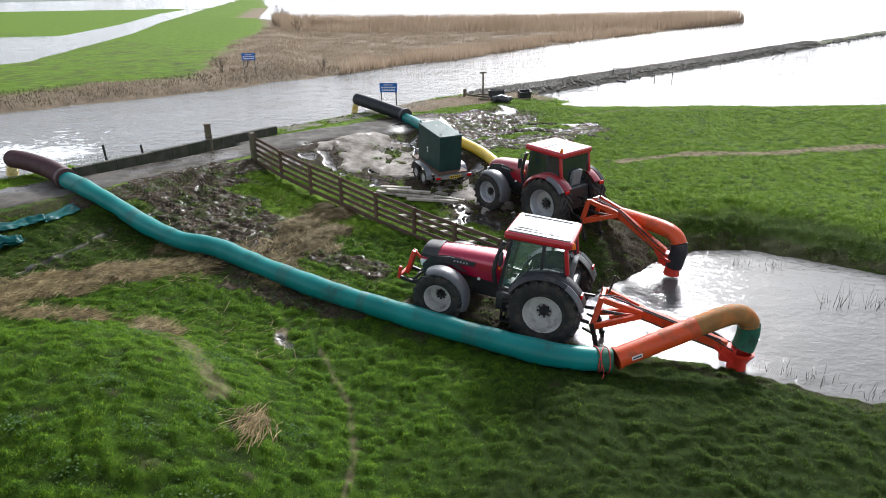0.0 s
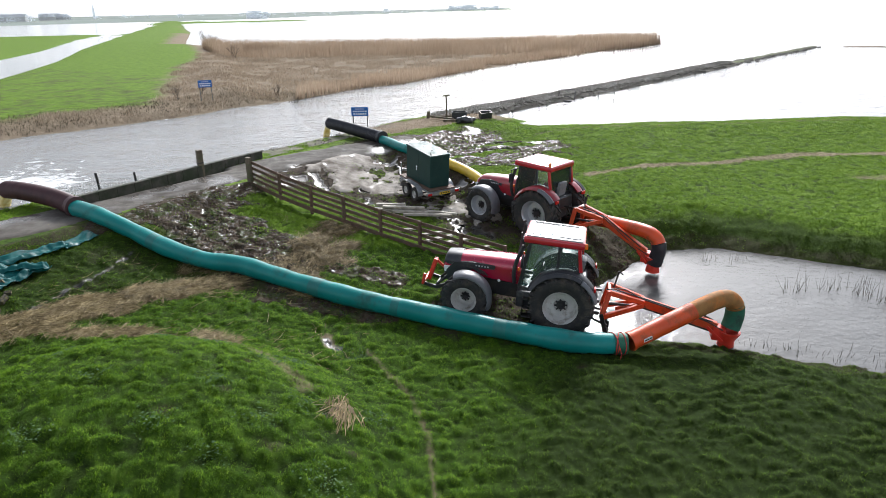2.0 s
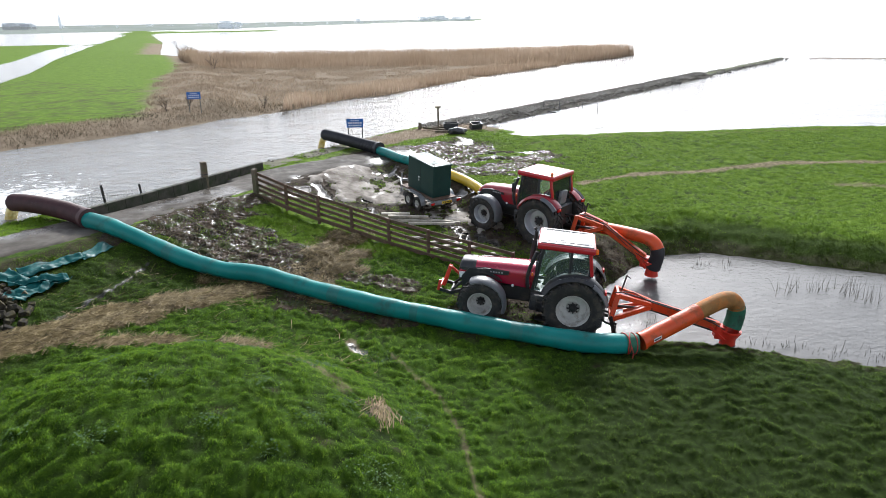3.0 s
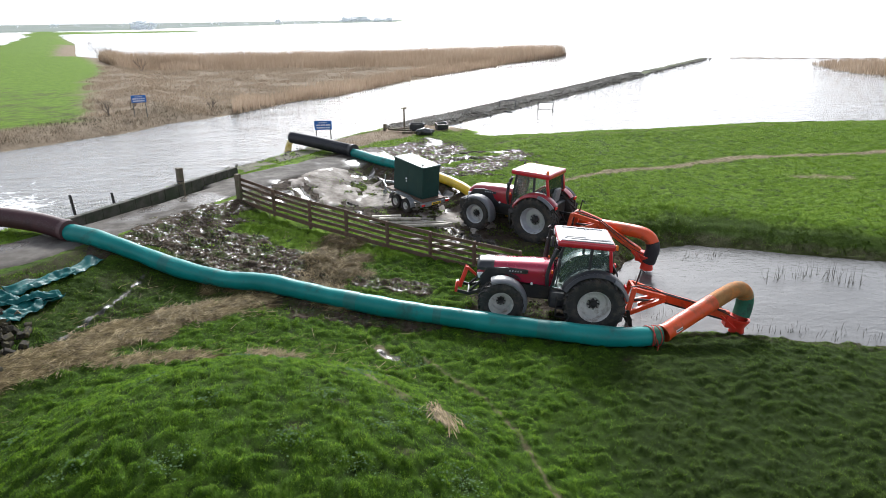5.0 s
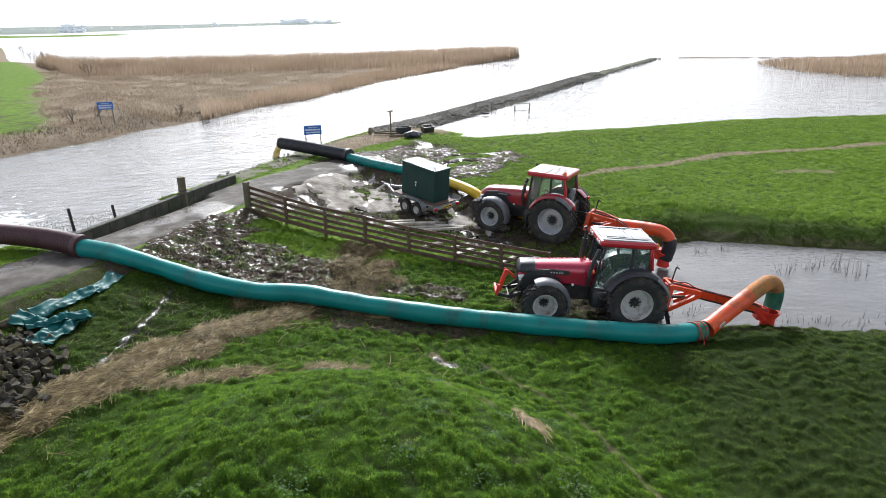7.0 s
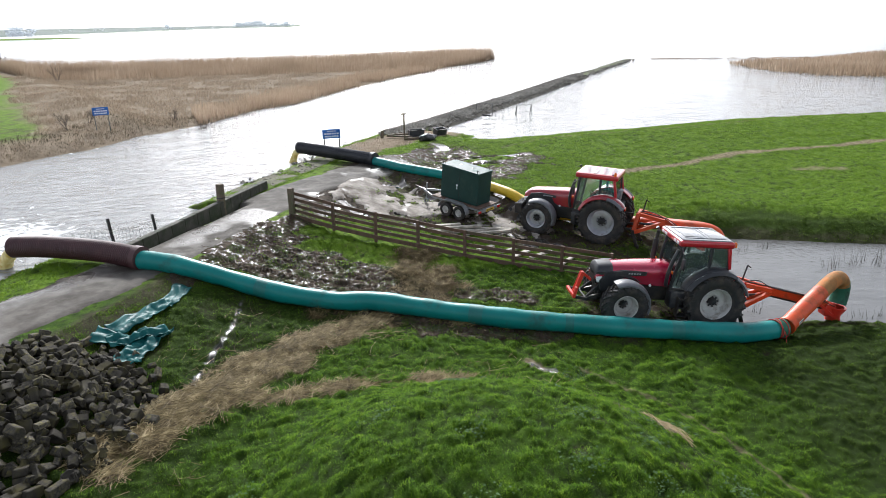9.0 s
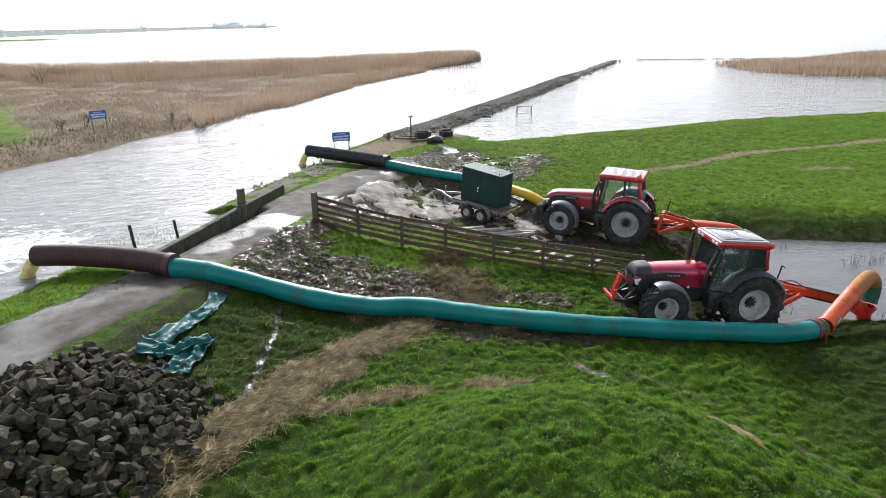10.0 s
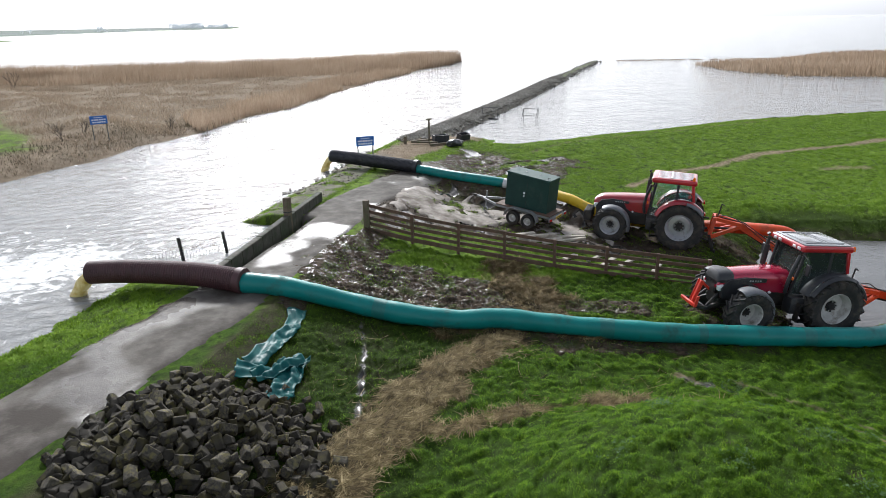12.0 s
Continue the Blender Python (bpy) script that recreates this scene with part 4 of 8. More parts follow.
def build_slab():
    """Broken pale concrete yard, half under mud."""
    gx, gy = np.arange(-6.2, 3.6, 0.12), np.arange(22.6, 33.2, 0.12)
    X, Y = np.meshgrid(gx, gy)
    x, y = X.ravel(), Y.ravel()
    d = signed(x, y, [(-5.2, 29.3), (-3.4, 31.8), (-1.2, 31.0), (0.6, 28.6), (2.0, 26.4), (3.2, 24.2), (1.9, 23.5), (0.6, 25.0), (-1.5, 26.6), (-3.4, 27.2)])
    cover = np.minimum(d, 0.7) + 2.8 * (rough(x, y, 0.80, 121, 4) - 0.615)
    z = height(x, y, False) + np.interp(cover, [-0.12, -0.02, 0.02], [-0.05, 0.028, 0.036])
    n = len(gx)
    i = (np.arange(len(gy) - 1)[:, None] * n + np.arange(n - 1)[None, :]).ravel()
    f = np.stack([i, i + 1, i + n + 1, i + n], 1)
    f = f[(cover[f] > -0.06).any(1)]
    used = np.unique(f)
    remap = np.full(len(x), -1)
    remap[used] = np.arange(len(used))
    ob = from_arrays("concrete_pavement", np.stack([x, y, z], 1)[used], remap[f], SLAB, smooth=True)
    tagged(ob, "pale broken concrete yard, wet and streaked with mud", "pavement", kind="structure")


build_slab()


def beside(x, y, line):
    """Distance across a line (signed), along it, and from its nearer end."""
    pts = [(p.x, p.y) for p in curve_points([(a, b, 0) for a, b in line], 0.3)]
    across, along, best, run = np.zeros(x.shape), np.zeros(x.shape), np.full(x.shape, 1e9), 0.0
    for (ax, ay), (bx, by) in zip(pts, pts[1:]):
        n = math.hypot(bx - ax, by - ay)
        tx, ty = (bx - ax) / n, (by - ay) / n
        u = np.clip((x - ax) * tx + (y - ay) * ty, 0, n)
        ex, ey = x - ax - u * tx, y - ay - u * ty
        d = np.hypot(ex, ey)
        near = d < best
        best = np.where(near, d, best)
        across = np.where(near, d * np.sign(ex * ty - ey * tx), across)
        along = np.where(near, run + u, along)
        run += n
    return across, along, np.minimum(along, run - along)


def churned_mud(area, step, tracks, wide, pitch, deep, mat):
    """A sheet of mud that tractor tyres have pressed into chevron bars."""
    gx, gy = np.arange(area[0], area[1], step), np.arange(area[2], area[3], step)
    X, Y = np.meshgrid(gx, gy)
    x, y = X.ravel(), Y.ravel()
    mud = mud_at(x, y)
    cover = ramp01(mud, 0.30, 0.55)
    z = np.zeros(x.shape)
    for line in tracks:
        c, run, end = beside(x, y, line)
        bars = ramp01(np.sin((run + np.abs(c) * 0.9 + 0.5 * pitch * (c > 0)) * 2 * math.pi / pitch), -0.1, 0.6)
        on = ramp01(np.abs(c) + 0.10 * (rough(x, y, 0.3, 171) - 0.5), wide / 2, wide / 2 - 0.07) * ramp01(end + 0.6 * (rough(x, y, 0.4, 172) - 0.5), 0.0, 0.5)
        cover = np.maximum(cover, on * ramp01(rough(x, y, 0.5, 175), 0.30, 0.5))
        worn = on * ramp01(rough(x, y, 0.5, 173), 0.30, 0.50)
        z = z * (1 - worn) + (deep * (bars - 0.7)) * worn
        z = z + 0.02 * ramp01(np.abs(np.abs(c) - wide / 2 - 0.04), 0.06, 0.0) * worn
    z = z + height(x, y) + mud * (rough(x, y, 0.33, 45, 2) - 0.5) * 0.05 + 0.022 + 0.018 * (rough(x, y, 0.09, 174, 2) - 0.5) - 0.14 * (1 - cover)
    n = len(gx)
    i = (np.arange(len(gy) - 1)[:, None] * n + np.arange(n - 1)[None, :]).ravel()
    f = np.stack([i, i + 1, i + n + 1, i + n], 1)
    f = f[(cover[f] > 0.02).any(1)]
    used = np.unique(f)
    remap = np.full(len(x), -1)
    remap[used] = np.arange(len(used))
    tagged(from_arrays("ground_mud", np.stack([x, y, z], 1)[used], remap[f], mat, smooth=True), "dark churned mud with tractor tyre prints", "ground", kind="structure")


def churned_material():
    """Dark brown mud, dull where it has dried, glossy where water stands in the prints."""
    m = material("churned_wet_mud", [(0.025, 0.018, 0.012), (0.085, 0.062, 0.042)], 0.9, spec=0.12, scale=7, bump=0.8, bump_scale=32, dirt=(0.040, 0.062, 0.014), dirt_amount=0.42, dirt_scale=1.6)
    t = m.node_tree
    b = t.nodes["Principled BSDF"]
    g = t.nodes.new("ShaderNodeNewGeometry")
    n = t.nodes.new("ShaderNodeTexNoise")
    n.inputs["Scale"].default_value, n.inputs["Detail"].default_value, n.inputs["Roughness"].default_value = 6.0, 5, 0.7
    t.links.new(g.outputs["Position"], n.inputs["Vector"])
    for key, dry, wet in (("Roughness", 0.9, 0.16), ("Specular IOR Level", 0.08, 0.5)):
        r = t.nodes.new("ShaderNodeMapRange")
        r.inputs["From Min"].default_value, r.inputs["From Max"].default_value = 0.535, 0.60
        r.inputs["To Min"].default_value, r.inputs["To Max"].default_value = dry, wet
        t.links.new(n.outputs["Fac"], r.inputs["Value"])
        t.links.new(r.outputs["Result"], b.inputs[key])
    return m


CHURNED = churned_material()
churned_mud((-11.8, -4.2, 18.4, 26.6), 0.04, [[(-11.0, 23.0), (-8.4, 21.7), (-6.4, 20.3), (-5.0, 19.3)], [(-10.4, 23.8), (-8.0, 22.4), (-6.0, 21.2), (-4.7, 20.5)], [(-9.6, 24.6), (-8.0, 23.5), (-6.6, 22.6), (-5.3, 22.0)],
            [(-8.6, 26.3), (-8.2, 25.0), (-8.3, 23.6), (-7.6, 22.4)], [(-11.2, 22.2), (-9.2, 20.9), (-7.6, 19.9), (-5.8, 19.1)], [(-9.2, 25.8), (-8.9, 24.6), (-9.2, 23.2)]], 0.50, 0.15, 0.075, CHURNED)
churned_mud((-5.6, -0.2, 15.2, 19.8), 0.05, [[(-5.2, 17.5), (-3.2, 16.6), (-1.2, 15.8)], [(-3.2, 19.2), (-2.0, 18.6), (-0.7, 18.1)]], 0.50, 0.16, 0.065, CHURNED)
churned_mud((-0.5, 10.4, 29.4, 37.0), 0.07, [[(1.6, 34.2), (4.6, 34.4), (7.0, 33.6), (9.2, 31.9)], [(2.2, 35.6), (5.0, 35.5), (7.6, 34.6), (9.9, 33.0)], [(0.6, 31.9), (3.0, 31.9), (5.2, 31.0), (7.4, 30.2)]], 0.55, 0.22, 0.06, CHURNED)
# ---------------------------------------------------------------- hoses
HOSE_LINE = [(-12.55, 22.55), (-11.3, 21.65), (-10.1, 20.95), (-8.75, 19.95), (-7.45, 19.1), (-6.2, 18.7), (-4.9, 17.85), (-2.7, 16.4), (-0.75, 15.35), (1.4, 14.25), (3.1, 13.5), (4.55, 13.25)]
SEAM = material("dark_teal_seam", [(0.008, 0.13, 0.12), (0.012, 0.17, 0.15)], 0.5)


def on_ground(line, lift, step=0.12, smooth=8):
    pts = curve_points([(x, y, 0) for x, y in line], step)
    z = [float(height(p.x, p.y, False)[0]) + lift for p in pts]
    return [Vector((p.x, p.y, sum(z[max(0, i - smooth):i + smooth + 1]) / len(z[max(0, i - smooth):i + smooth + 1]))) for i, p in enumerate(pts)]


def ribbed(line, r, pitch=0.07, depth=0.022, seg=28):
    """A corrugated tube: rings of ribs along a line."""
    pts = curve_points(line, pitch / 2)
    return tube(shape(), pts, [r + (depth if i % 2 else 0) for i in range(len(pts))], seg, caps=False)


def hose_main():
    thing = tagged(new("teal_hose"), "long thick teal fabric water hose lying across the grass", "hose")
    pts = on_ground(HOSE_LINE, 0.285)
    r = [0.288 + 0.012 * math.sin(i * 0.23) + 0.008 * math.sin(i * 0.71 + 1) for i in range(len(pts))]
    part("hose_body", tube(shape(), pts, r, 28), TEAL, thing, smooth=True)
    for k in (0.20, 0.52, 0.66, 0.82):
        i = int(k * len(pts))
        part("seam_band", tube(shape(), pts[i - 1:i + 3], r[i] + 0.007, 28, False), SEAM, thing, "dark overlapping seam", True)
    bm = shape()
    for k in range(3):
        tube(bm, pts[-4 + k:-2 + k] if k < 2 else pts[-2:], r[-1] + 0.018, 28, False)
    part("end_sleeve", bm, GREEN_STRAP, thing, "grey-green sleeve tied round the pipe end", True)
    bm = shape()
    for k, lean in ((-4, 0.10), (-3, -0.08), (-2, 0.05)):
        a, b = ring_frame((pts[-1] - pts[-4]).normalized())
        t = (pts[-1] - pts[-4]).normalized()
        loop = [pts[k] + (r[-1] + 0.03) * (math.cos(q) * a + math.sin(q) * b) + t * lean * math.cos(q) for q in (2 * math.pi * j / 24 for j in range(25))]
        tube(bm, loop, 0.014, 6)
    tube(bm, curve_points([pts[-3] + Vector((-0.05, -0.33, 0.05)), pts[-3] + Vector((-0.02, -0.38, -0.15)), pts[-3] + Vector((-0.12, -0.46, -0.30)), pts[-3] + Vector((-0.3, -0.5, -0.33))], 0.05), 0.012, 6)
    part("tie_rope", bm, STRAP, thing, "red rope tied round the joint", True)
    return thing


hose_main()


def outlet(name, label, line, r, mat, collar_mat):
    thing = tagged(new(name), label, "hose")
    body = part("ribbed_body", ribbed(line, r), mat, thing, smooth=False)
    inner = curve_points(line, 0.2)
    part("inner_wall", tube(shape(), inner[2:], r - 0.03, 24, caps=False), INK, body, "dark inside of the pipe", True)
    a = Vector(line[0])
    t = (Vector(line[1]) - a).normalized()
    part("collar", tube(shape(), [a - t * 0.10, a - t * 0.09, a + t * 0.12, a + t * 0.13], [r + 0.0, r + 0.05, r + 0.05, r], 28), collar_mat, thing, "dark maroon clamped collar" if mat is MAROON else "black clamped collar", True)
    return thing


outlet("maroon_outlet_hose", "ribbed maroon plastic outlet hose crossing the road", [(-12.6, 22.6, 2.36), (-13.5, 23.45, 2.44), (-14.6, 24.35, 2.46), (-15.6, 25.1, 2.44), (-16.35, 25.7, 2.36)], 0.33, MAROON, MAROON)
outlet("black_outlet_pipe", "ribbed black plastic outlet pipe on the bank", [(-1.2, 33.9, 2.33), (-2.2, 35.4, 2.40), (-3.2, 36.9, 2.47), (-4.15, 38.3, 2.52)], 0.31, BLACK_PIPE, BLACK_PIPE)

STREAM = material("yellowish_peat_water", [(0.60, 0.42, 0.08), (0.85, 0.74, 0.36)], 0.12, scale=6, bump=0.6, bump_scale=12)


def outflow(name, mouth, way, r, fall):
    """Water that falls from a pipe's mouth into the lake."""
    thing = tagged(new(name), "yellow-brown peaty water pouring from the pipe", "water")
    way = Vector(way).normalized()
    pts, rs = [], []
    for k in range(9):
        u = k / 8
        pts.append(Vector(mouth) + way * (0.05 + 0.62 * u) + Vector((0, 0, -0.06 - (fall - 0.06) * u * u)))
        rs.append(r * (0.86 + 0.15 * u))
    bm = tube(shape(), pts, rs, 20)
    for v in bm.verts:
        v.co += Vector([(noise.noise(v.co * 4 + Vector((k * 9, 0, 0)))) * 0.05 for k in range(3)])
    part("falling_water", bm, STREAM, thing, smooth=True)
    return thing


outflow("outflow_stream", (-16.3, 25.66, 2.26), (-0.75, 0.6, 0), 0.22, 0.72)
outflow("outflow_stream", (-4.1, 38.25, 2.40), (-0.55, 0.85, 0), 0.20, 0.85)


def hose_second():
    thing = tagged(new("patched_hose"), "water hose, yellow then white then teal, behind the trailer", "hose")
    line = [(6.6, 22.6), (5.4, 23.6), (4.1, 24.7), (3.1, 26.0), (2.4, 27.8), (1.4, 29.4), (0.4, 30.8), (-0.3, 32.0), (-0.8, 33.1), (-1.35, 34.1)]
    pts = on_ground(line, 0.23)
    pts[-1].z, pts[-2].z, pts[-3].z = 2.30, 2.28, 2.25
    n = len(pts)
    i, j = int(n * 0.595), int(n * 0.635)
    part("yellow_length", tube(shape(), pts[:i + 1], 0.225, 24), YELLOW, thing, "yellow fabric hose length", True)
    part("white_sleeve", tube(shape(), pts[i:j + 1], 0.235, 24), ROOF_WHITE, thing, "white joining sleeve", True)
    part("teal_length", tube(shape(), pts[j:], 0.23, 24), TEAL, thing, "teal fabric hose length", True)
    return thing


hose_second()


# ---------------------------------------------------------------- tractors
def arc(cx, cz, r, a0, a1, n):
    return [(cx + r * math.cos(radians(a0 + (a1 - a0) * k / n)), cz + r * math.sin(radians(a0 + (a1 - a0) * k / n))) for k in range(n + 1)]


def mudguard(cx, cz, r, a0, a1, y0, y1, thick=0.035, lip=0.10):
    """A curved guard over a wheel, with a turned-down outer lip."""
    bm = shape()
    n = 18
    rows = []
    out = 1 if y1 > y0 else -1
    for k in range(n + 1):
        q = radians(a0 + (a1 - a0) * k / n)
        c, s = math.cos(q), math.sin(q)
        prof = [(r, y0), (r + 0.03, (y0 + y1) / 2), (r, y1 - out * 0.06), (r - 0.05, y1), (r - lip, y1), (r - lip, y1 - out * thick), (r - 0.05 - thick, y1 - out * thick), (r - thick, y1 - out * 0.07),
                (r + 0.03 - thick, (y0 + y1) / 2), (r - thick, y0)]
        rows.append([bm.verts.new((cx + rr * c, yy, cz + rr * s)) for rr, yy in prof])
    for u, v in zip(rows, rows[1:]):
        for k in range(len(u)):
            bm.faces.new((u[k], u[(k + 1) % len(u)], v[(k + 1) % len(u)], v[k]))
    bm.faces.new(rows[0])
    bm.faces.new(rows[-1][::-1])
    return bm


def tyre_mesh(r, w, rim_r, lugs):
    bm = shape()
    h = w / 2
    prof = [(-h * 0.72, rim_r), (-h * 0.95, rim_r + (r - rim_r) * 0.30), (-h, rim_r + (r - rim_r) * 0.55), (-h * 0.95, r - 0.09), (-h * 0.80, r - 0.055), (0, r - 0.035),
            (h * 0.80, r - 0.055), (h * 0.95, r - 0.09), (h, rim_r + (r - rim_r) * 0.55), (h * 0.95, rim_r + (r - rim_r) * 0.30), (h * 0.72, rim_r)]
    lathe(bm, prof, 48)
    for k in range(lugs):
        for side in (-1, 1):
            q = 2 * math.pi * (k + (0.5 if side > 0 else 0)) / lugs
            for a, b, rr in ((0.03, 0.52, 0.0), (0.50, 0.99, -0.02)):
                m = Matrix.Rotation(-q - side * 0.0 - (a + b) * 0.20, 4, "Y") @ Matrix.Translation((0, side * h * (a + b) / 2, r - 0.035 + rr)) @ Matrix.Rotation(side * radians(40), 4, "Z")
                bmesh.ops.create_cube(bm, size=1.0, matrix=m @ Matrix.Diagonal((0.060 * r / 0.9, h * (b - a) * 1.38, 0.085, 1)))
            m = Matrix.Rotation(-q - 0.42, 4, "Y") @ Matrix.Translation((0, side * h * 0.965, r - 0.135))
            bmesh.ops.create_cube(bm, size=1.0, matrix=m @ Matrix.Diagonal((0.055, 0.035, 0.15, 1)))
    return bm


def rim_mesh(rim_r, w, dish):
    """Dished steel rim; the outer side is +y."""
    h = w / 2
    prof = [(h * 0.70, rim_r + 0.012), (h * 0.78, rim_r), (h * 0.70, rim_r - 0.03), (h * 0.45, rim_r - 0.05), (h * dish + 0.05, rim_r - 0.075), (h * dish, rim_r * 0.80), (h * dish + 0.02, rim_r * 0.62), (h * dish + 0.015, rim_r * 0.42),
            (h * dish - 0.04, rim_r * 0.34), (h * dish - 0.04, 0.001)]
    bm = lathe(shape(), prof, 40)
    lathe(bm, [(-h * 0.70, rim_r + 0.012), (-h * 0.6, rim_r - 0.05), (0, rim_r - 0.07), (h * 0.45, rim_r - 0.05)], 40)
    return bm


def wheel(parent, x, y, r, w, rim_r, lugs, rim_mat, hub_mat, dish):
    side = 1 if y > 0 else -1
    hub = new("wheel")
    hub.parent = parent
    hub.matrix_basis = pose(x, y, r, 0, random.uniform(0, 20), 0 if side > 0 else 180)
    part("tyre", tyre_mesh(r, w, rim_r, lugs), TYRE, hub, "muddy black lugged tyre", True)
    part("rim", rim_mesh(rim_r, w, dish), rim_mat, hub, smooth=True)
    bm = lathe(shape(), [(w / 2 * dish - 0.05, rim_r * 0.26), (w / 2 * dish + 0.05, rim_r * 0.25), (w / 2 * dish + 0.08, rim_r * 0.19), (w / 2 * dish + 0.11, rim_r * 0.16), (w / 2 * dish + 0.12, 0.001)], 24)
    for k in range(8):
        q = 2 * math.pi * k / 8
        m = Matrix.Translation((rim_r * 0.33 * math.cos(q), w / 2 * dish + 0.025, rim_r * 0.33 * math.sin(q)))
        block(bm, (0, 0, 0), (0.035, 0.04, 0.035), m @ Matrix.Rotation(-q, 4, "Y"))
        block(bm, (-rim_r * 0.05, -0.005, 0), (rim_r * 0.10, 0.02, 0.04), m @ Matrix.Rotation(-q, 4, "Y"))
    part("hub", bm, hub_mat, hub, smooth=True)
    return hub


def hood_mesh(x0, x1, wide, zb, zt0, zt1, crown, taper=0.82):
    """Engine hood: a rounded cross-section that narrows and drops towards the nose."""
    bm = shape()
    rows = []
    n = 14
    for k in range(n + 1):
        u = k / n
        x = x0 + (x1 - x0) * u
        w = wide / 2 * (1 - (1 - taper) * u ** 1.6)
        zt = zt0 + (zt1 - zt0) * u ** 1.5
        nose = max(0, (u - 0.86) / 0.14)
        zt -= 0.16 * nose ** 2
        w *= 1 - 0.12 * nose ** 2
        rows.append([bm.verts.new((x, yy * w, zz)) for yy, zz in [(-1.0, zb + 0.12 * u), (-1.03, zb + (zt - zb) * 0.5), (-1.0, zt - crown * 1.6), (-0.90, zt - crown * 0.7), (-0.66, zt - crown * 0.12), (-0.3, zt + 0.01), (0, zt + 0.02),
                                                                   (0.3, zt + 0.01), (0.66, zt - crown * 0.12), (0.90, zt - crown * 0.7), (1.0, zt - crown * 1.6), (1.03, zb + (zt - zb) * 0.5), (1.0, zb + 0.12 * u)]])
    for u, v in zip(rows, rows[1:]):
        for k in range(len(u) - 1):
            bm.faces.new((u[k], u[k + 1], v[k + 1], v[k]))
    bm.faces.new(rows[-1])
    bm.faces.new(rows[0][::-1])
    return bm


def quad_sheet(bm, corners, thick):
    """A flat pane between four corners."""
    c = [Vector(p) for p in corners]
    n = (c[1] - c[0]).cross(c[3] - c[0]).normalized() * thick / 2
    a, b = [bm.verts.new(p + n) for p in c], [bm.verts.new(p - n) for p in c]
    bm.faces.new(a)
    bm.faces.new(b[::-1])
    for k in range(4):
        bm.faces.new((a[k], b[k], b[(k + 1) % 4], a[(k + 1) % 4]))
    return bm


def tractor(name, label, body, roof_mat, o):
    """A farm tractor; +x is ahead, +y its left, the origin on the ground under the rear axle."""
    thing = tagged(new(name), label, "tractor")
    L, R, r = o["base"], o["rear_r"], o["front_r"]
    # chassis
    bm = shape()
    block(bm, (0.15, 0, R), (0.9, 0.55, 0.55), bevel=0.06)
    block(bm, (1.35, 0, 0.86), (1.9, 0.50, 0.50), bevel=0.05)
    block(bm, (2.6, 0, 0.92), (1.5, 0.44, 0.42), bevel=0.05)
    lathe(bm, [(-0.85, 0.13), (-0.5, 0.17), (-0.3, 0.26), (0.3, 0.26), (0.5, 0.17), (0.85, 0.13)], 20, Matrix.Translation((0, 0, R)))
    bar(bm, (L, -0.80, r), (L, 0.80, r), 0.20, 0.18, 0.03)
    bar(bm, (L - 0.15, -0.70, r + 0.02), (L - 0.15, 0.70, r + 0.02), 0.06, 0.06)
    block(bm, (L + 0.42, 0, 0.88), (0.55, 0.50, 0.36), bevel=0.04)
    part("chassis", bm, BLACK_METAL, thing, "black gearbox, engine block and axles", True)
    # hood
    part("hood", hood_mesh(1.24, L + 0.80, 0.92, 1.16, o["hood_top"], o["hood_nose"], 0.11), body, thing, smooth=True)
    for s in (-1, 1):
        y = s * 0.478
        bm = shape()
        prism(bm, ([(2.2, 0.96), (2.78, 1.02), (2.86, 1.22), (2.76, 1.38), (2.5, 1.47), (2.02, 1.50), (2.0, 1.62), (2.7, 1.64), (L + 0.48, 1.56), (L + 0.70, 1.28), (L + 0.64, 0.98)] if o["swoosh"] else
                   [(1.36, 1.10), (1.36, 1.18), (1.9, 1.16), (2.12, 1.30), (2.22, 1.48), (2.3, 1.62), (2.7, 1.64), (L + 0.48, 1.56), (L + 0.70, 1.28), (L + 0.64, 0.98), (2.2, 0.94)]), y + (0.006 if o["swoosh"] else -0.012) * s, y - 0.14 * s)
        part("side_grille", bm, CHARCOAL, thing, "charcoal air grille", True)
        if o["swoosh"]:
            for k in range(3):
                pts = curve_points([(2.2 + 0.10 * k, y + 0.008 * s, 1.28 + 0.015 * k), (2.36 + 0.12 * k, y + 0.008 * s, 1.40 + 0.01 * k), (2.62 + 0.12 * k, y + 0.006 * s, 1.48)], 0.06)
                part("trim_fin", tube(shape(), pts, 0.018, 6), BLACK_METAL, thing, "curved dark trim fin")
        part("name_badge", block(shape(), (2.42, y + 0.008 * s, 1.555), (0.75, 0.012, 0.10), bevel=0.005), CHARCOAL, thing, "dark badge strip")
        for k in range(5):
            part("badge_bar", block(shape(), (2.22 + 0.085 * k, y + 0.018 * s, 1.555), (0.05, 0.006, 0.045)), RIM_SILVER, thing, "silver badge bar")
        part("headlight", prism(shape(), [(L + 0.60, 1.22), (L + 0.76, 1.20), (L + 0.80, 1.36), (L + 0.62, 1.40)], s * 0.30, s * 0.43, bevel=0.015), LIGHT_CLEAR, thing, "clear headlight lens", True)
        part("marker_lamp", lathe(shape(), [(0, 0.045), (0.03, 0.04), (0.035, 0.001)], 12, Matrix.Translation((1.86, y + 0.01 * s, 1.20)) @ Matrix.Scale(s, 4, (0, 1, 0))), LIGHT_CLEAR, thing, "small round lamp", True)
    part("nose_grille", block(shape(), (L + 0.78, 0, 1.28), (0.06, 0.52, 0.42), bevel=0.03), CHARCOAL, thing, "black radiator grille", True)
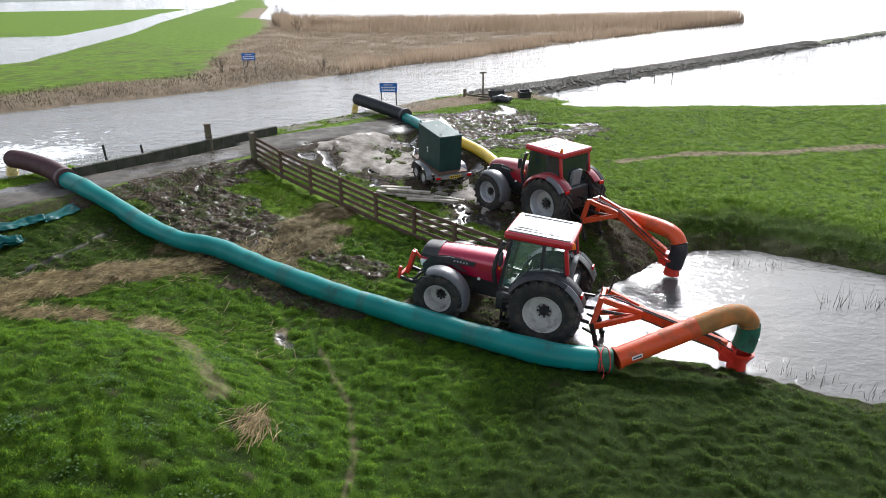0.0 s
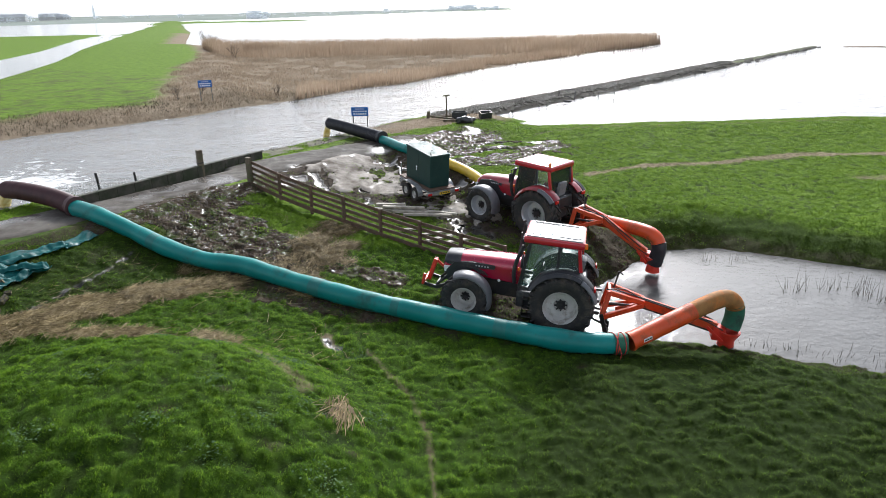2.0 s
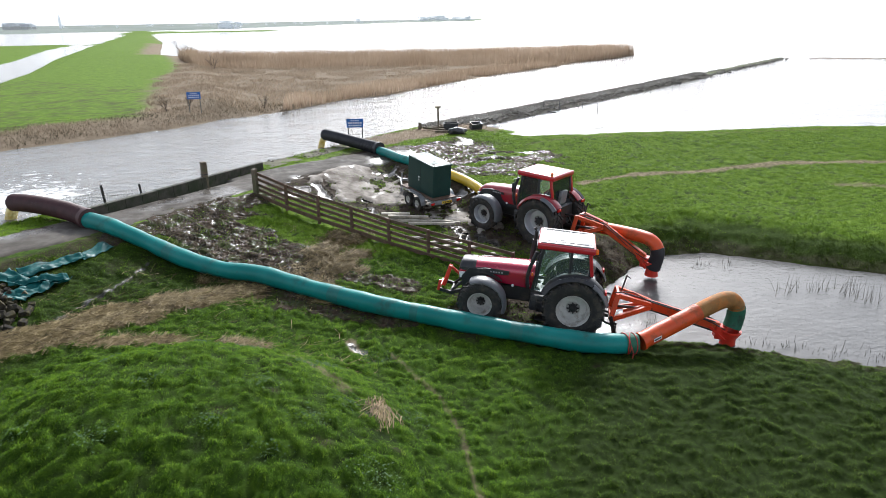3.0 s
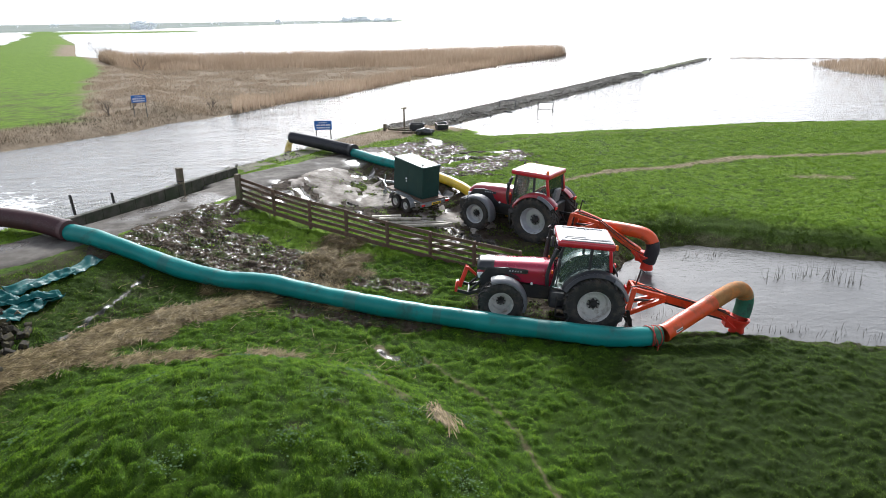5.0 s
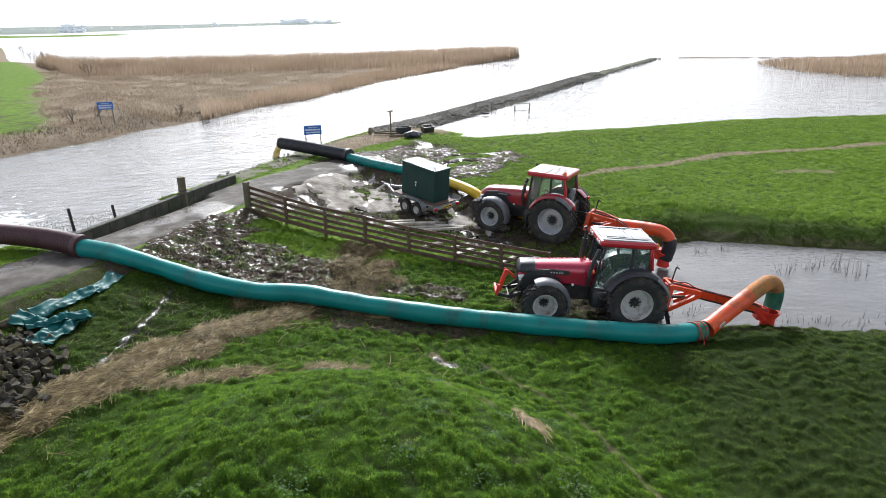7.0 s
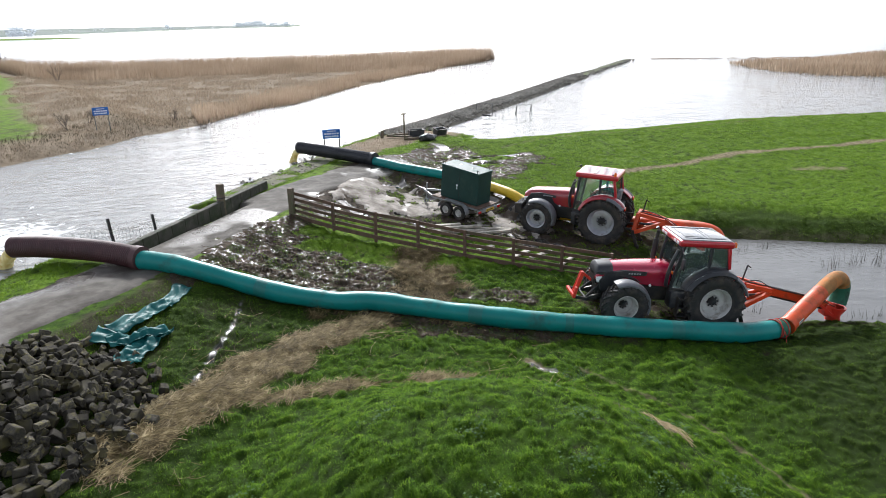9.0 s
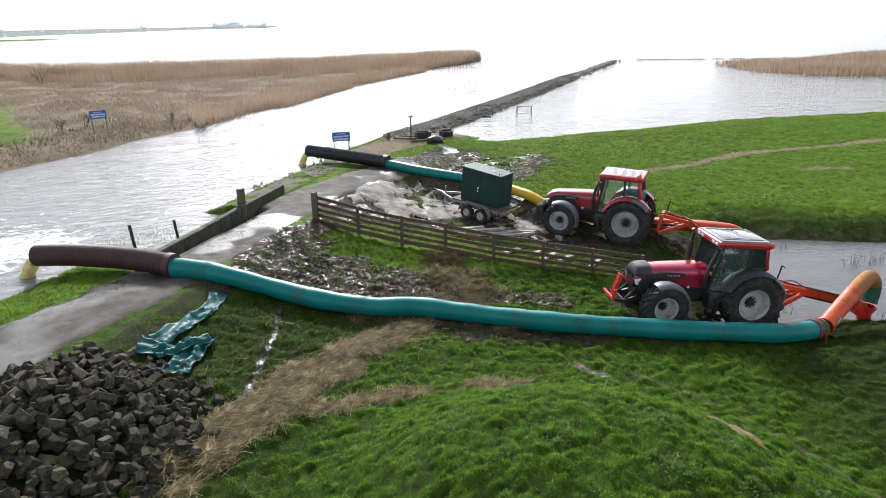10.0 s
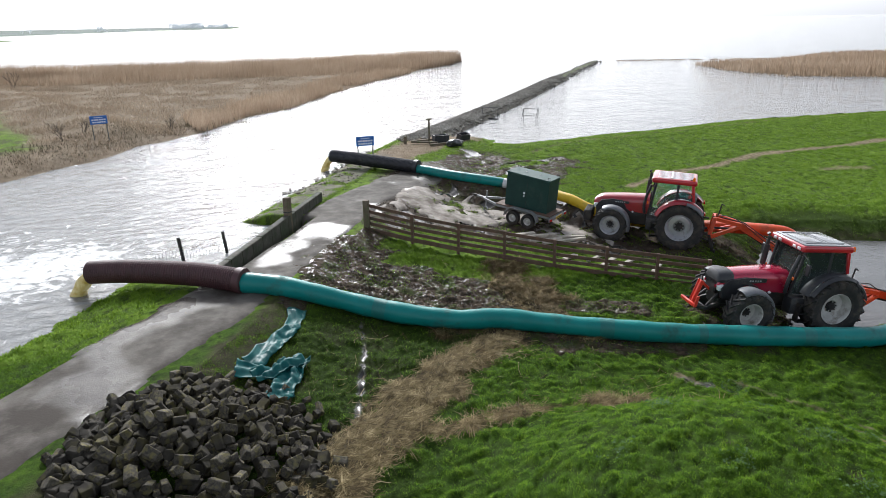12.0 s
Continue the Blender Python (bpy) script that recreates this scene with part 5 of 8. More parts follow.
    if o["grey_nose"]:
        part("nose_cap", hood_mesh(L + 0.30, L + 0.815, 0.80, 1.36, o["hood_top"] - 0.075, o["hood_nose"] + 0.012, 0.11, 0.93), CHARCOAL, thing, "charcoal bonnet nose", True)
    # front hitch or weights
    if o["hitch"]:
        bm = shape()
        for s in (-1, 1):
            arm = bar(shape(), (L + 0.55, s * 0.30, 0.78), (L + 1.02, s * 0.36, 0.62), 0.09, 0.11, 0.01)
            bar(arm, (L + 0.98, s * 0.36, 0.62), (L + 1.42, s * 0.38, 0.70), 0.07, 0.10, 0.01)
            part("lift_arm", arm, BLACK_METAL, thing, "black front lift arm", True)
            part("lift_ram", tube(shape(), [(L + 0.62, s * 0.25, 1.08), (L + 1.0, s * 0.32, 0.68)], 0.04, 10), BLACK_METAL, thing, "black lift ram", True)
        bar(bm, (L + 0.60, -0.34, 0.80), (L + 0.60, 0.34, 0.80), 0.10, 0.20, 0.01)
        bar(bm, (L + 1.02, -0.40, 0.63), (L + 1.02, 0.40, 0.63), 0.06, 0.06, 0.01)
        part("linkage_bracket", bm, BLACK_METAL, thing, "black front linkage bracket", True)
        bm = shape()
        bar(bm, (L + 1.30, 0.06, 0.70), (L + 1.12, 0.06, 1.40), 0.10, 0.12, 0.015)
        bar(bm, (L + 1.30, -0.06, 0.70), (L + 1.12, -0.06, 1.40), 0.05, 0.12, 0.015)
        bar(bm, (L + 1.12, 0, 1.36), (L + 0.78, 0, 1.10), 0.06, 0.08, 0.01)
        bar(bm, (L + 1.40, -0.42, 0.70), (L + 1.40, 0.42, 0.70), 0.09, 0.10, 0.015)
        bar(bm, (L + 1.40, 0.40, 0.70), (L + 1.36, 0.40, 1.02), 0.07, 0.09, 0.01)
        part("front_hitch", bm, BRIGHT_RED, thing, "bright red front hitch frame", True)
    else:
        bm = shape()
        for k in range(8):
            block(bm, (L + 1.0, -0.42 + 0.12 * k, 0.82), (0.34, 0.10, 0.46), bevel=0.04)
        part("front_weights", bm, BLACK_METAL, thing, "black front weights", True)
    # cab
    fl, fr_, b0, mid = 1.26, 1.06, -0.40, 0.22
    zf, zr = 1.16, 2.58
    bm = shape()
    for s in (-1, 1):
        bar(bm, (fl, s * 0.60, zf), (fr_, s * 0.64, zr), 0.07, 0.09, 0.015)
        bar(bm, (mid, s * 0.74, zf + 0.1), (mid + 0.02, s * 0.73, zr), 0.07, 0.09, 0.015)
        bar(bm, (b0, s * 0.72, zf + 0.45), (b0 + 0.10, s * 0.70, zr), 0.08, 0.08, 0.015)
        bar(bm, (fl, s * 0.60, zf), (mid, s * 0.72, zf - 0.10), 0.07, 0.10, 0.01)
        bar(bm, (mid, s * 0.74, zf + 0.62), (b0, s * 0.74, zf + 0.78), 0.06, 0.10, 0.01)
    bar(bm, (fl, -0.62, zf), (fl, 0.62, zf), 0.07, 0.10, 0.015)
    bar(bm, (b0, -0.70, zf + 0.42), (b0, 0.70, zf + 0.42), 0.07, 0.10, 0.015)
    part("cab_frame", bm, CHARCOAL, thing, "black cab pillars", True)
    for s in (-1, 1):
        bm = bar(shape(), (b0 - 0.015, s * 0.74, zf + 0.75), (b0 + 0.10, s * 0.74, zr), 0.10, 0.10, 0.02)
        part("rear_pillar", bm, roof_mat, thing, "red rear cab pillar", True)
    bm = shape()
    block(bm, (0.25, 0, 1.06), (1.6, 1.24, 0.10), bevel=0.02)
    block(bm, (-0.45, 0, 1.30), (0.35, 1.1, 0.50), bevel=0.05)
    part("cab_floor", bm, CHARCOAL, thing, "dark cab floor")
    bm = shape()
    block(bm, (0.02, 0, 1.42), (0.50, 0.50, 0.14), bevel=0.05, seg=2)
    block(bm, (-0.18, 0, 1.80), (0.14, 0.48, 0.66), Matrix.Rotation(radians(-8), 4, "Y"), bevel=0.05, seg=2)
    block(bm, (0.05, 0.32, 1.62), (0.36, 0.08, 0.07), bevel=0.02)
    block(bm, (0.05, 0, 1.22), (0.3, 0.3, 0.3))
    part("seat", bm, INTERIOR, thing, "dark upholstered driver's seat", True)
    bm = shape()
    ringpts = [(0.66 + 0.07 * math.sin(q), 0.20 * math.cos(q), 1.72 + 0.18 * math.sin(q)) for q in (2 * math.pi * k / 20 for k in range(21))]
    tube(bm, ringpts, 0.018, 8)
    bar(bm, (0.95, 0, 1.15), (0.68, 0, 1.70), 0.08, 0.10, 0.02)
    bar(bm, (0.66, -0.19, 1.72), (0.66, 0.19, 1.72), 0.03, 0.03)
    part("steering_wheel", bm, INK, thing, "black steering wheel", True)
    pane = [("windscreen", [(fl - 0.01, -0.57, zf + 0.06), (fl - 0.01, 0.57, zf + 0.06), (fr_, 0.61, zr), (fr_, -0.61, zr)]),
            ("rear_window", [(b0, -0.70, zf + 0.5), (b0, 0.70, zf + 0.5), (b0 + 0.10, 0.67, zr), (b0 + 0.10, -0.67, zr)])]
    for s in (-1, 1):
        pane.append(("door_window", [(fl - 0.04, s * 0.64, zf + 0.06), (mid + 0.04, s * 0.74, zf + 0.05), (mid + 0.06, s * 0.73, zr), (fr_ - 0.04, s * 0.66, zr)]))
        pane.append(("side_window", [(mid - 0.04, s * 0.74, zf + 0.66), (b0 + 0.07, s * 0.73, zf + 0.80), (b0 + 0.15, s * 0.72, zr), (mid - 0.03, s * 0.73, zr)]))
    for nm, c in pane:
        part(nm, quad_sheet(shape(), c, 0.008), CAB_GLASS, thing, "green-tinted cab glass").visible_shadow = False
    # roof
    bm = shape()
    block(bm, (0.41, 0, 2.665), (1.70, 1.58, 0.20), bevel=0.08, seg=3)
    roof = part("roof", bm, roof_mat, thing, "red cab roof", True)
    if o["panels"]:
        bm = shape()
        block(bm, (0.41, 0, 2.765), (1.56, 1.42, 0.06), bevel=0.028, seg=2)
        part("roof_cover", bm, ROOF_GREY, roof, "pale grey-white roof cover", True)
        part("roof_hatch", block(shape(), (0.72, 0, 2.795), (0.60, 0.84, 0.035), bevel=0.014, seg=2), ROOF_GREY, roof, "pale roof hatch", True)
        part("roof_lid", block(shape(), (-0.04, 0.02, 2.793), (0.52, 0.96, 0.03), bevel=0.012, seg=2), ROOF_GREY, roof, "pale rear roof lid", True)
        for s in (-1, 1):
            part("roof_rib", bar(shape(), (-0.20, s * 0.55, 2.80), (1.06, s * 0.55, 2.80), 0.03, 0.02), GREY_FENDER, roof, "grey roof rib")
        part("roof_joint", bar(shape(), (0.32, -0.60, 2.796), (0.32, 0.60, 2.796), 0.03, 0.012), GREY_FENDER, roof, "grey roof joint")
    else:
        for k in range(7):
            part("roof_slat", block(shape(), (0.38, -0.54 + 0.18 * k, 2.763), (1.34, 0.10, 0.03), bevel=0.012), ROOF_WHITE, roof, "pale roof slat", True)
        part("roof_crossbar", block(shape(), (0.52, 0, 2.782), (0.08, 1.24, 0.02), bevel=0.008), ROOF_WHITE, roof, "pale roof crossbar")
    for y in (-0.56, -0.34, 0.34, 0.56):
        part("work_light", block(shape(), (1.255, y, 2.65), (0.05, 0.15, 0.09), bevel=0.015), LIGHT_CLEAR, roof, "clear work light", True)
    bm = lathe(shape(), [(0, 0.055), (0.10, 0.05), (0.14, 0.03), (0.15, 0.001)], 14, Matrix.Translation(o["beacon"]) @ Matrix.Rotation(radians(90), 4, "X"))
    part("beacon", bm, LIGHT_AMBER, roof, "amber warning beacon", True)
    part("beacon_bracket", bar(shape(), (o["beacon"][0] + 0.12, o["beacon"][1] - 0.08, o["beacon"][2] + 0.02), (o["beacon"][0], o["beacon"][1], o["beacon"][2] + 0.0), 0.05, 0.05), CHARCOAL, roof, "black beacon bracket")
    # mirrors, exhaust, handrails
    for s in (-1, 1):
        bm = shape()
        tube(bm, [(fr_ + 0.04, s * 0.64, 2.46), (fr_ + 0.16, s * 1.0, 2.42), (fr_ + 0.14, s * 1.04, 2.2)], 0.016, 6)
        block(bm, (fr_ + 0.14, s * 1.06, 2.12), (0.07, 0.20, 0.36), bevel=0.03)
        part("mirror", bm, CHARCOAL, thing, "black wing mirror", True)
        part("indicator", block(shape(), (fl + 0.05, s * 0.66, zf + 0.55), (0.05, 0.06, 0.10), bevel=0.01), LIGHT_AMBER, thing, "amber indicator")
    bm = shape()
    tube(bm, curve_points([(1.44, -0.52, 1.5), (1.44, -0.66, 1.7), (1.38, -0.70, 2.3), (1.36, -0.70, 2.62), (1.42, -0.70, 2.74)], 0.1), 0.055, 12)
    tube(bm, [(1.41, -0.69, 1.72), (1.37, -0.70, 2.35)], 0.085, 14)
    part("exhaust", bm, BLACK_METAL, thing, "black upright exhaust pipe", True)
    bm = shape()
    tube(bm, curve_points([(1.40, 0.58, 1.25), (1.44, 0.66, 1.6), (1.38, 0.68, 2.0), (1.24, 0.68, 2.45)], 0.1), 0.06, 10)
    part("air_duct", bm, CHARCOAL, thing, "black air intake duct", True)
    tube_bm = tube(shape(), [(1.16, 0.78, 1.35), (1.13, 0.80, 1.75), (1.10, 0.78, 2.1)], 0.016, 6)
    part("grab_rail", tube_bm, CHARCOAL, thing, "black grab rail")
    # tank and steps
    for s in (-1, 1):
        part("fuel_tank", block(shape(), (0.98, s * 0.62, 0.86), (0.62, 0.40, 0.52), bevel=0.07, seg=2), CHARCOAL, thing, "black plastic fuel tank", True)
        steps = part("steps", block(shape(), (0.86, s * 0.90, 0.42), (0.42, 0.26, 0.03), bevel=0.008), BLACK_METAL, thing, "black entry steps")
        for k, z in enumerate((0.68, 0.94)):
            part("step", block(shape(), (0.86, s * (0.88 - 0.02 * k), z), (0.42, 0.24, 0.03), bevel=0.008), BLACK_METAL, steps)
        for x in (0.64, 1.08):
            part("step_side", block(shape(), (x, s * 0.88, 0.70), (0.02, 0.22, 0.60)), BLACK_METAL, steps)
    # mudguards
    for s in (-1, 1):
        part("rear_mudguard", mudguard(0, R, R + 0.10, 20, o["guard_end"], s * 0.62, s * 1.02), o["guard_mat"], thing, "rear mudguard", True)
        part("mudguard_extension", mudguard(0, R, R + 0.085, 24, o["guard_end"] - 42, s * 1.02, s * 1.20, lip=0.06), o["guard_edge"], thing, "mudguard edge", True)
        part("mudguard_flap", mudguard(0, R, R + 0.088, o["guard_end"] - 41, o["guard_end"] + 2, s * 1.02, s * 1.24, lip=0.05), GREY_FENDER, thing, "grey plastic mudguard flap", True)
        part("tail_lamp", block(shape(), (-0.86, s * 0.92, R + 0.62), (0.06, 0.22, 0.12), bevel=0.015), LIGHT_RED, thing, "red and amber tail lamp", True)
        part("front_mudguard", mudguard(L, r, r + 0.075, 62, 196, s * 0.72, s * 1.18), o["front_guard"], thing, "front mudguard", True)
        part("guard_bracket", bar(shape(), (L - 0.1, s * 0.45, r + 0.35), (L, s * 0.78, r + r - 0.0), 0.05, 0.05), BLACK_METAL, thing)
    # rear linkage
    bm = shape()
    for s in (-1, 1):
        bar(bm, (-0.25, s * 0.30, 0.62), (-1.10, s * 0.42, 0.62), 0.07, 0.10, 0.01)
        bar(bm, (-0.30, s * 0.34, 1.35), (-0.75, s * 0.38, 0.66), 0.05, 0.05)
    bar(bm, (-0.40, 0, 1.15), (-1.10, 0, 1.18), 0.06, 0.06)
    block(bm, (-0.45, 0, 1.0), (0.25, 0.5, 0.6), bevel=0.03)
    part("rear_linkage", bm, BLACK_METAL, thing, "black rear lift arms", True)
    for s in (-1, 1):
        wheel(thing, 0, s * 0.93, R, o["rear_w"], o["rear_rim"], 20, o["rim"], o["hub_mat"], -0.08)
        wheel(thing, L, s * 0.95, r, o["front_w"], o["front_rim"], 18, o["rim"], o["hub_mat"], o["front_dish"])
    return thing


near_tractor = tractor("tractor", "metallic red tractor with pale roof, muddy tyres, beside the teal hose", RED_METALLIC, ROOF_RED, dict(
    base=2.75, rear_r=0.92, front_r=0.70, rear_w=0.64, front_w=0.52, rear_rim=0.49, front_rim=0.37, hood_top=1.84, hood_nose=1.70, swoosh=True, grey_nose=True, hitch=True,
    panels=True, beacon=(-0.46, 0.72, 2.62), guard_mat=CHARCOAL, guard_edge=CHARCOAL, guard_end=160, front_dish=-0.45, front_guard=GREY_FENDER, rim=RIM_WHITE, hub_mat=BLACK_METAL))
NEAR_POSE = pose(3.41, 15.63, -0.03, 0, -5.0, 159.9)
near_tractor.matrix_basis = NEAR_POSE
far_tractor = tractor("tractor", "dark red tractor with red roof standing by the ditch", DARK_RED, ROOF_RED, dict(
    base=2.66, rear_r=0.94, front_r=0.70, rear_w=0.62, front_w=0.50, rear_rim=0.53, front_rim=0.40, hood_top=1.86, hood_nose=1.66, swoosh=False, grey_nose=False, hitch=False,
    panels=False, beacon=(-0.30, 0.70, 2.76), guard_mat=DARK_RED, guard_edge=DARK_RED, guard_end=140, front_dish=0.0, front_guard=GREY_FENDER, rim=RIM_SILVER, hub_mat=BLACK_METAL))
FAR_POSE = pose(4.91, 22.31, 0.50, 0, -2.6, 130.7)
far_tractor.matrix_basis = FAR_POSE


# ---------------------------------------------------------------- pumps
def pump(name, label, at, pump_xy, pipe_line, rust_from, lift):
    """A pump on a long frame behind a tractor, in that tractor's axes."""
    thing = tagged(new(name), label, "pump")
    thing.matrix_basis = at
    px, py = pump_xy
    for s in (-1, 1):
        for p, q in (((-1.18, s * 0.42, 0.50), (-1.30, s * 0.30, 1.30)), ((-1.22, s * 0.42, 0.52), (-2.30, s * 0.16 + py * 0.3, 0.98)), ((-1.30, s * 0.30, 1.26), (-2.30, s * 0.16 + py * 0.3, 1.04))):
            part("headstock_bar", bar(shape(), p, q, 0.11, 0.14, 0.01), ORANGE_FRAME, thing, "orange-red headstock bar", True)
    for p, q in (((-1.30, -0.36, 1.26), (-1.30, 0.36, 1.26)), ((-1.19, -0.48, 0.54), (-1.19, 0.48, 0.54))):
        part("headstock_bar", bar(shape(), p, q, 0.09, 0.10, 0.01), ORANGE_FRAME, thing, "orange-red headstock bar", True)
    bm = shape()
    bar(bm, (-2.18, py * 0.3, 1.02), (px + 0.35, py, 0.50 + lift), 0.20, 0.26, 0.02)
    bar(bm, (-1.55, py * 0.2, 0.66), (-2.25, py * 0.3, 0.92), 0.10, 0.12, 0.01)
    part("boom", bm, ORANGE_FRAME, thing, "orange-red boom beam", True)
    bm = shape()
    tube(bm, [(-1.35, 0, 0.80), (-2.3, py * 0.3, 0.84), (px + 0.4, py, 0.34 + lift)], 0.045, 10)
    tube(bm, [(-1.5, 0.12, 1.30), (-2.4, 0.14 + py * 0.3, 1.15), (px + 0.5, py + 0.12, 0.68 + lift)], 0.022, 6)
    tube(bm, curve_points([(-1.2, 0.2, 1.3), (-1.7, 0.28, 1.42), (-2.3, 0.22 + py * 0.3, 1.17), (px + 0.8, py + 0.16, 0.72 + lift), (px + 0.2, py + 0.2, 0.5 + lift)], 0.1), 0.016, 6)
    part("hydraulic_line", bm, BLACK_METAL, thing, "black shaft and hydraulic hoses", True)
    for s in (-1, 1):
        leg = bar(shape(), (-1.16, s * 0.44, 0.62), (-1.42, s * 0.46, -0.12), 0.08, 0.12, 0.01)
        bar(leg, (-1.36, s * 0.46, 0.30), (-0.95, s * 0.40, 0.42), 0.05, 0.06)
        block(leg, (-1.44, s * 0.46, -0.08), (0.10, 0.14, 0.22), bevel=0.015)
        part("stand_leg", leg, BLACK_METAL, thing, "black stand leg")
    bm = shape()
    tube(bm, [(-1.42, -0.10, 1.28), (-1.50, -0.12, 1.78)], 0.025, 8)
    tube(bm, [(-1.50, -0.12, 1.78), (-1.62, -0.12, 1.70)], 0.02, 6)
    part("jack_lever", bm, BLACK_METAL, thing, "black jack lever", True)
    bm = shape()
    m = Matrix.Translation((px, py, 0.06 + lift)) @ Matrix.Rotation(radians(90), 4, "X")
    lathe(bm, [(-0.20, 0.25), (0.0, 0.22), (0.12, 0.21), (0.30, 0.30), (0.34, 0.32), (0.38, 0.32), (0.38, 0.25)], 24, m)
    block(bm, (px + 0.28, py, 0.34 + lift), (0.34, 0.36, 0.40), bevel=0.03)
    for s in (-1, 1):
        bar(bm, (px + 0.62, py + s * 0.10, 0.50 + lift), (px + 0.16, py + s * 0.22, 0.16 + lift), 0.06, 0.08)
    part("pump_housing", bm, BRIGHT_RED, thing, "red pump housing in the water", True)
    bm = shape()
    tube(bm, [(px + 0.75, py - 0.12, 0.75 + lift), (px + 0.15, py - 0.30, 0.42 + lift)], 0.03, 8)
    part("cylinder", bm, BLACK_METAL, thing, "black hydraulic cylinder", True)
    inv = at.inverted()
    pts = [inv @ p for p in curve_points(pipe_line, 0.08)]
    n = len(pts)
    i, j = int(n * rust_from), int(n * 0.86)
    part("discharge_pipe", tube(shape(), pts[:i + 1], 0.245, 28), ORANGE, thing, "scratched orange steel pipe", True)
    part("elbow", tube(shape(), pts[i:j + 1], 0.245, 28), RUSTY if rust_from < 0.5 else ORANGE, thing, "rusty orange pipe elbow", True)
    part("coupling_sleeve", tube(shape(), pts[j - 1:], 0.262, 28), GREEN_STRAP if rust_from < 0.5 else BLACK_PIPE, thing, "dark sleeve over the coupling", True)
    part("pipe_flange", tube(shape(), pts[:2], 0.27, 28), ORANGE, thing, "orange pipe flange", True)
    part("pipe_flange", tube(shape(), pts[i - 1:i + 1], 0.250, 28, False), ORANGE, thing, "orange pipe flange", True)
    if rust_from < 0.5:
        q = int(n * 0.11)
        t = (pts[q + 3] - pts[q - 3]).normalized()
        a, b = ring_frame(t)
        mid = pts[q] + b * 0.05 - a * 0.0
        side = max((a, -a), key=lambda v: (at.to_3x3() @ v).y * -1)
        c = pts[q] + side * 0.243 + b * 0.02
        mm = Matrix((t, b, side)).transposed().to_4x4()
        mm.translation = c
        plate = part("label_plate", block(shape(), (0, 0, 0), (0.26, 0.10, 0.012), mm), SIGN_WHITE, thing, "small white label plate")
        for s in (-1, 0, 1):
            part("label_bar", block(shape(), (s * 0.075, 0, 0.008), (0.06, 0.04, 0.004), mm), INK, plate, "dark label bar")
    return thing


pump("water_pump", "orange tractor-driven pump with rusty pipe elbow standing in the ditch", NEAR_POSE, (-4.72, 0.02),
     [(4.62, 13.23, 0.40), (5.8, 13.52, 0.72), (6.9, 13.78, 1.02), (7.42, 13.90, 1.13), (7.74, 13.96, 1.09), (7.93, 13.98, 0.90), (7.97, 13.98, 0.62), (7.93, 13.97, 0.36), (7.88, 13.96, 0.20)], 0.48, 0.10)
pump("water_pump", "orange tractor-driven pump behind the dark red tractor, spraying water", FAR_POSE, (-4.25, -0.42),
     [(6.45, 22.75, 0.82), (6.8, 21.9, 0.96), (7.3, 20.7, 1.10), (7.74, 19.75, 1.16), (7.94, 19.38, 1.07), (8.04, 19.22, 0.86), (8.06, 19.2, 0.58), (8.03, 19.25, 0.32), (8.0, 19.3, 0.06)], 0.62, -0.42)


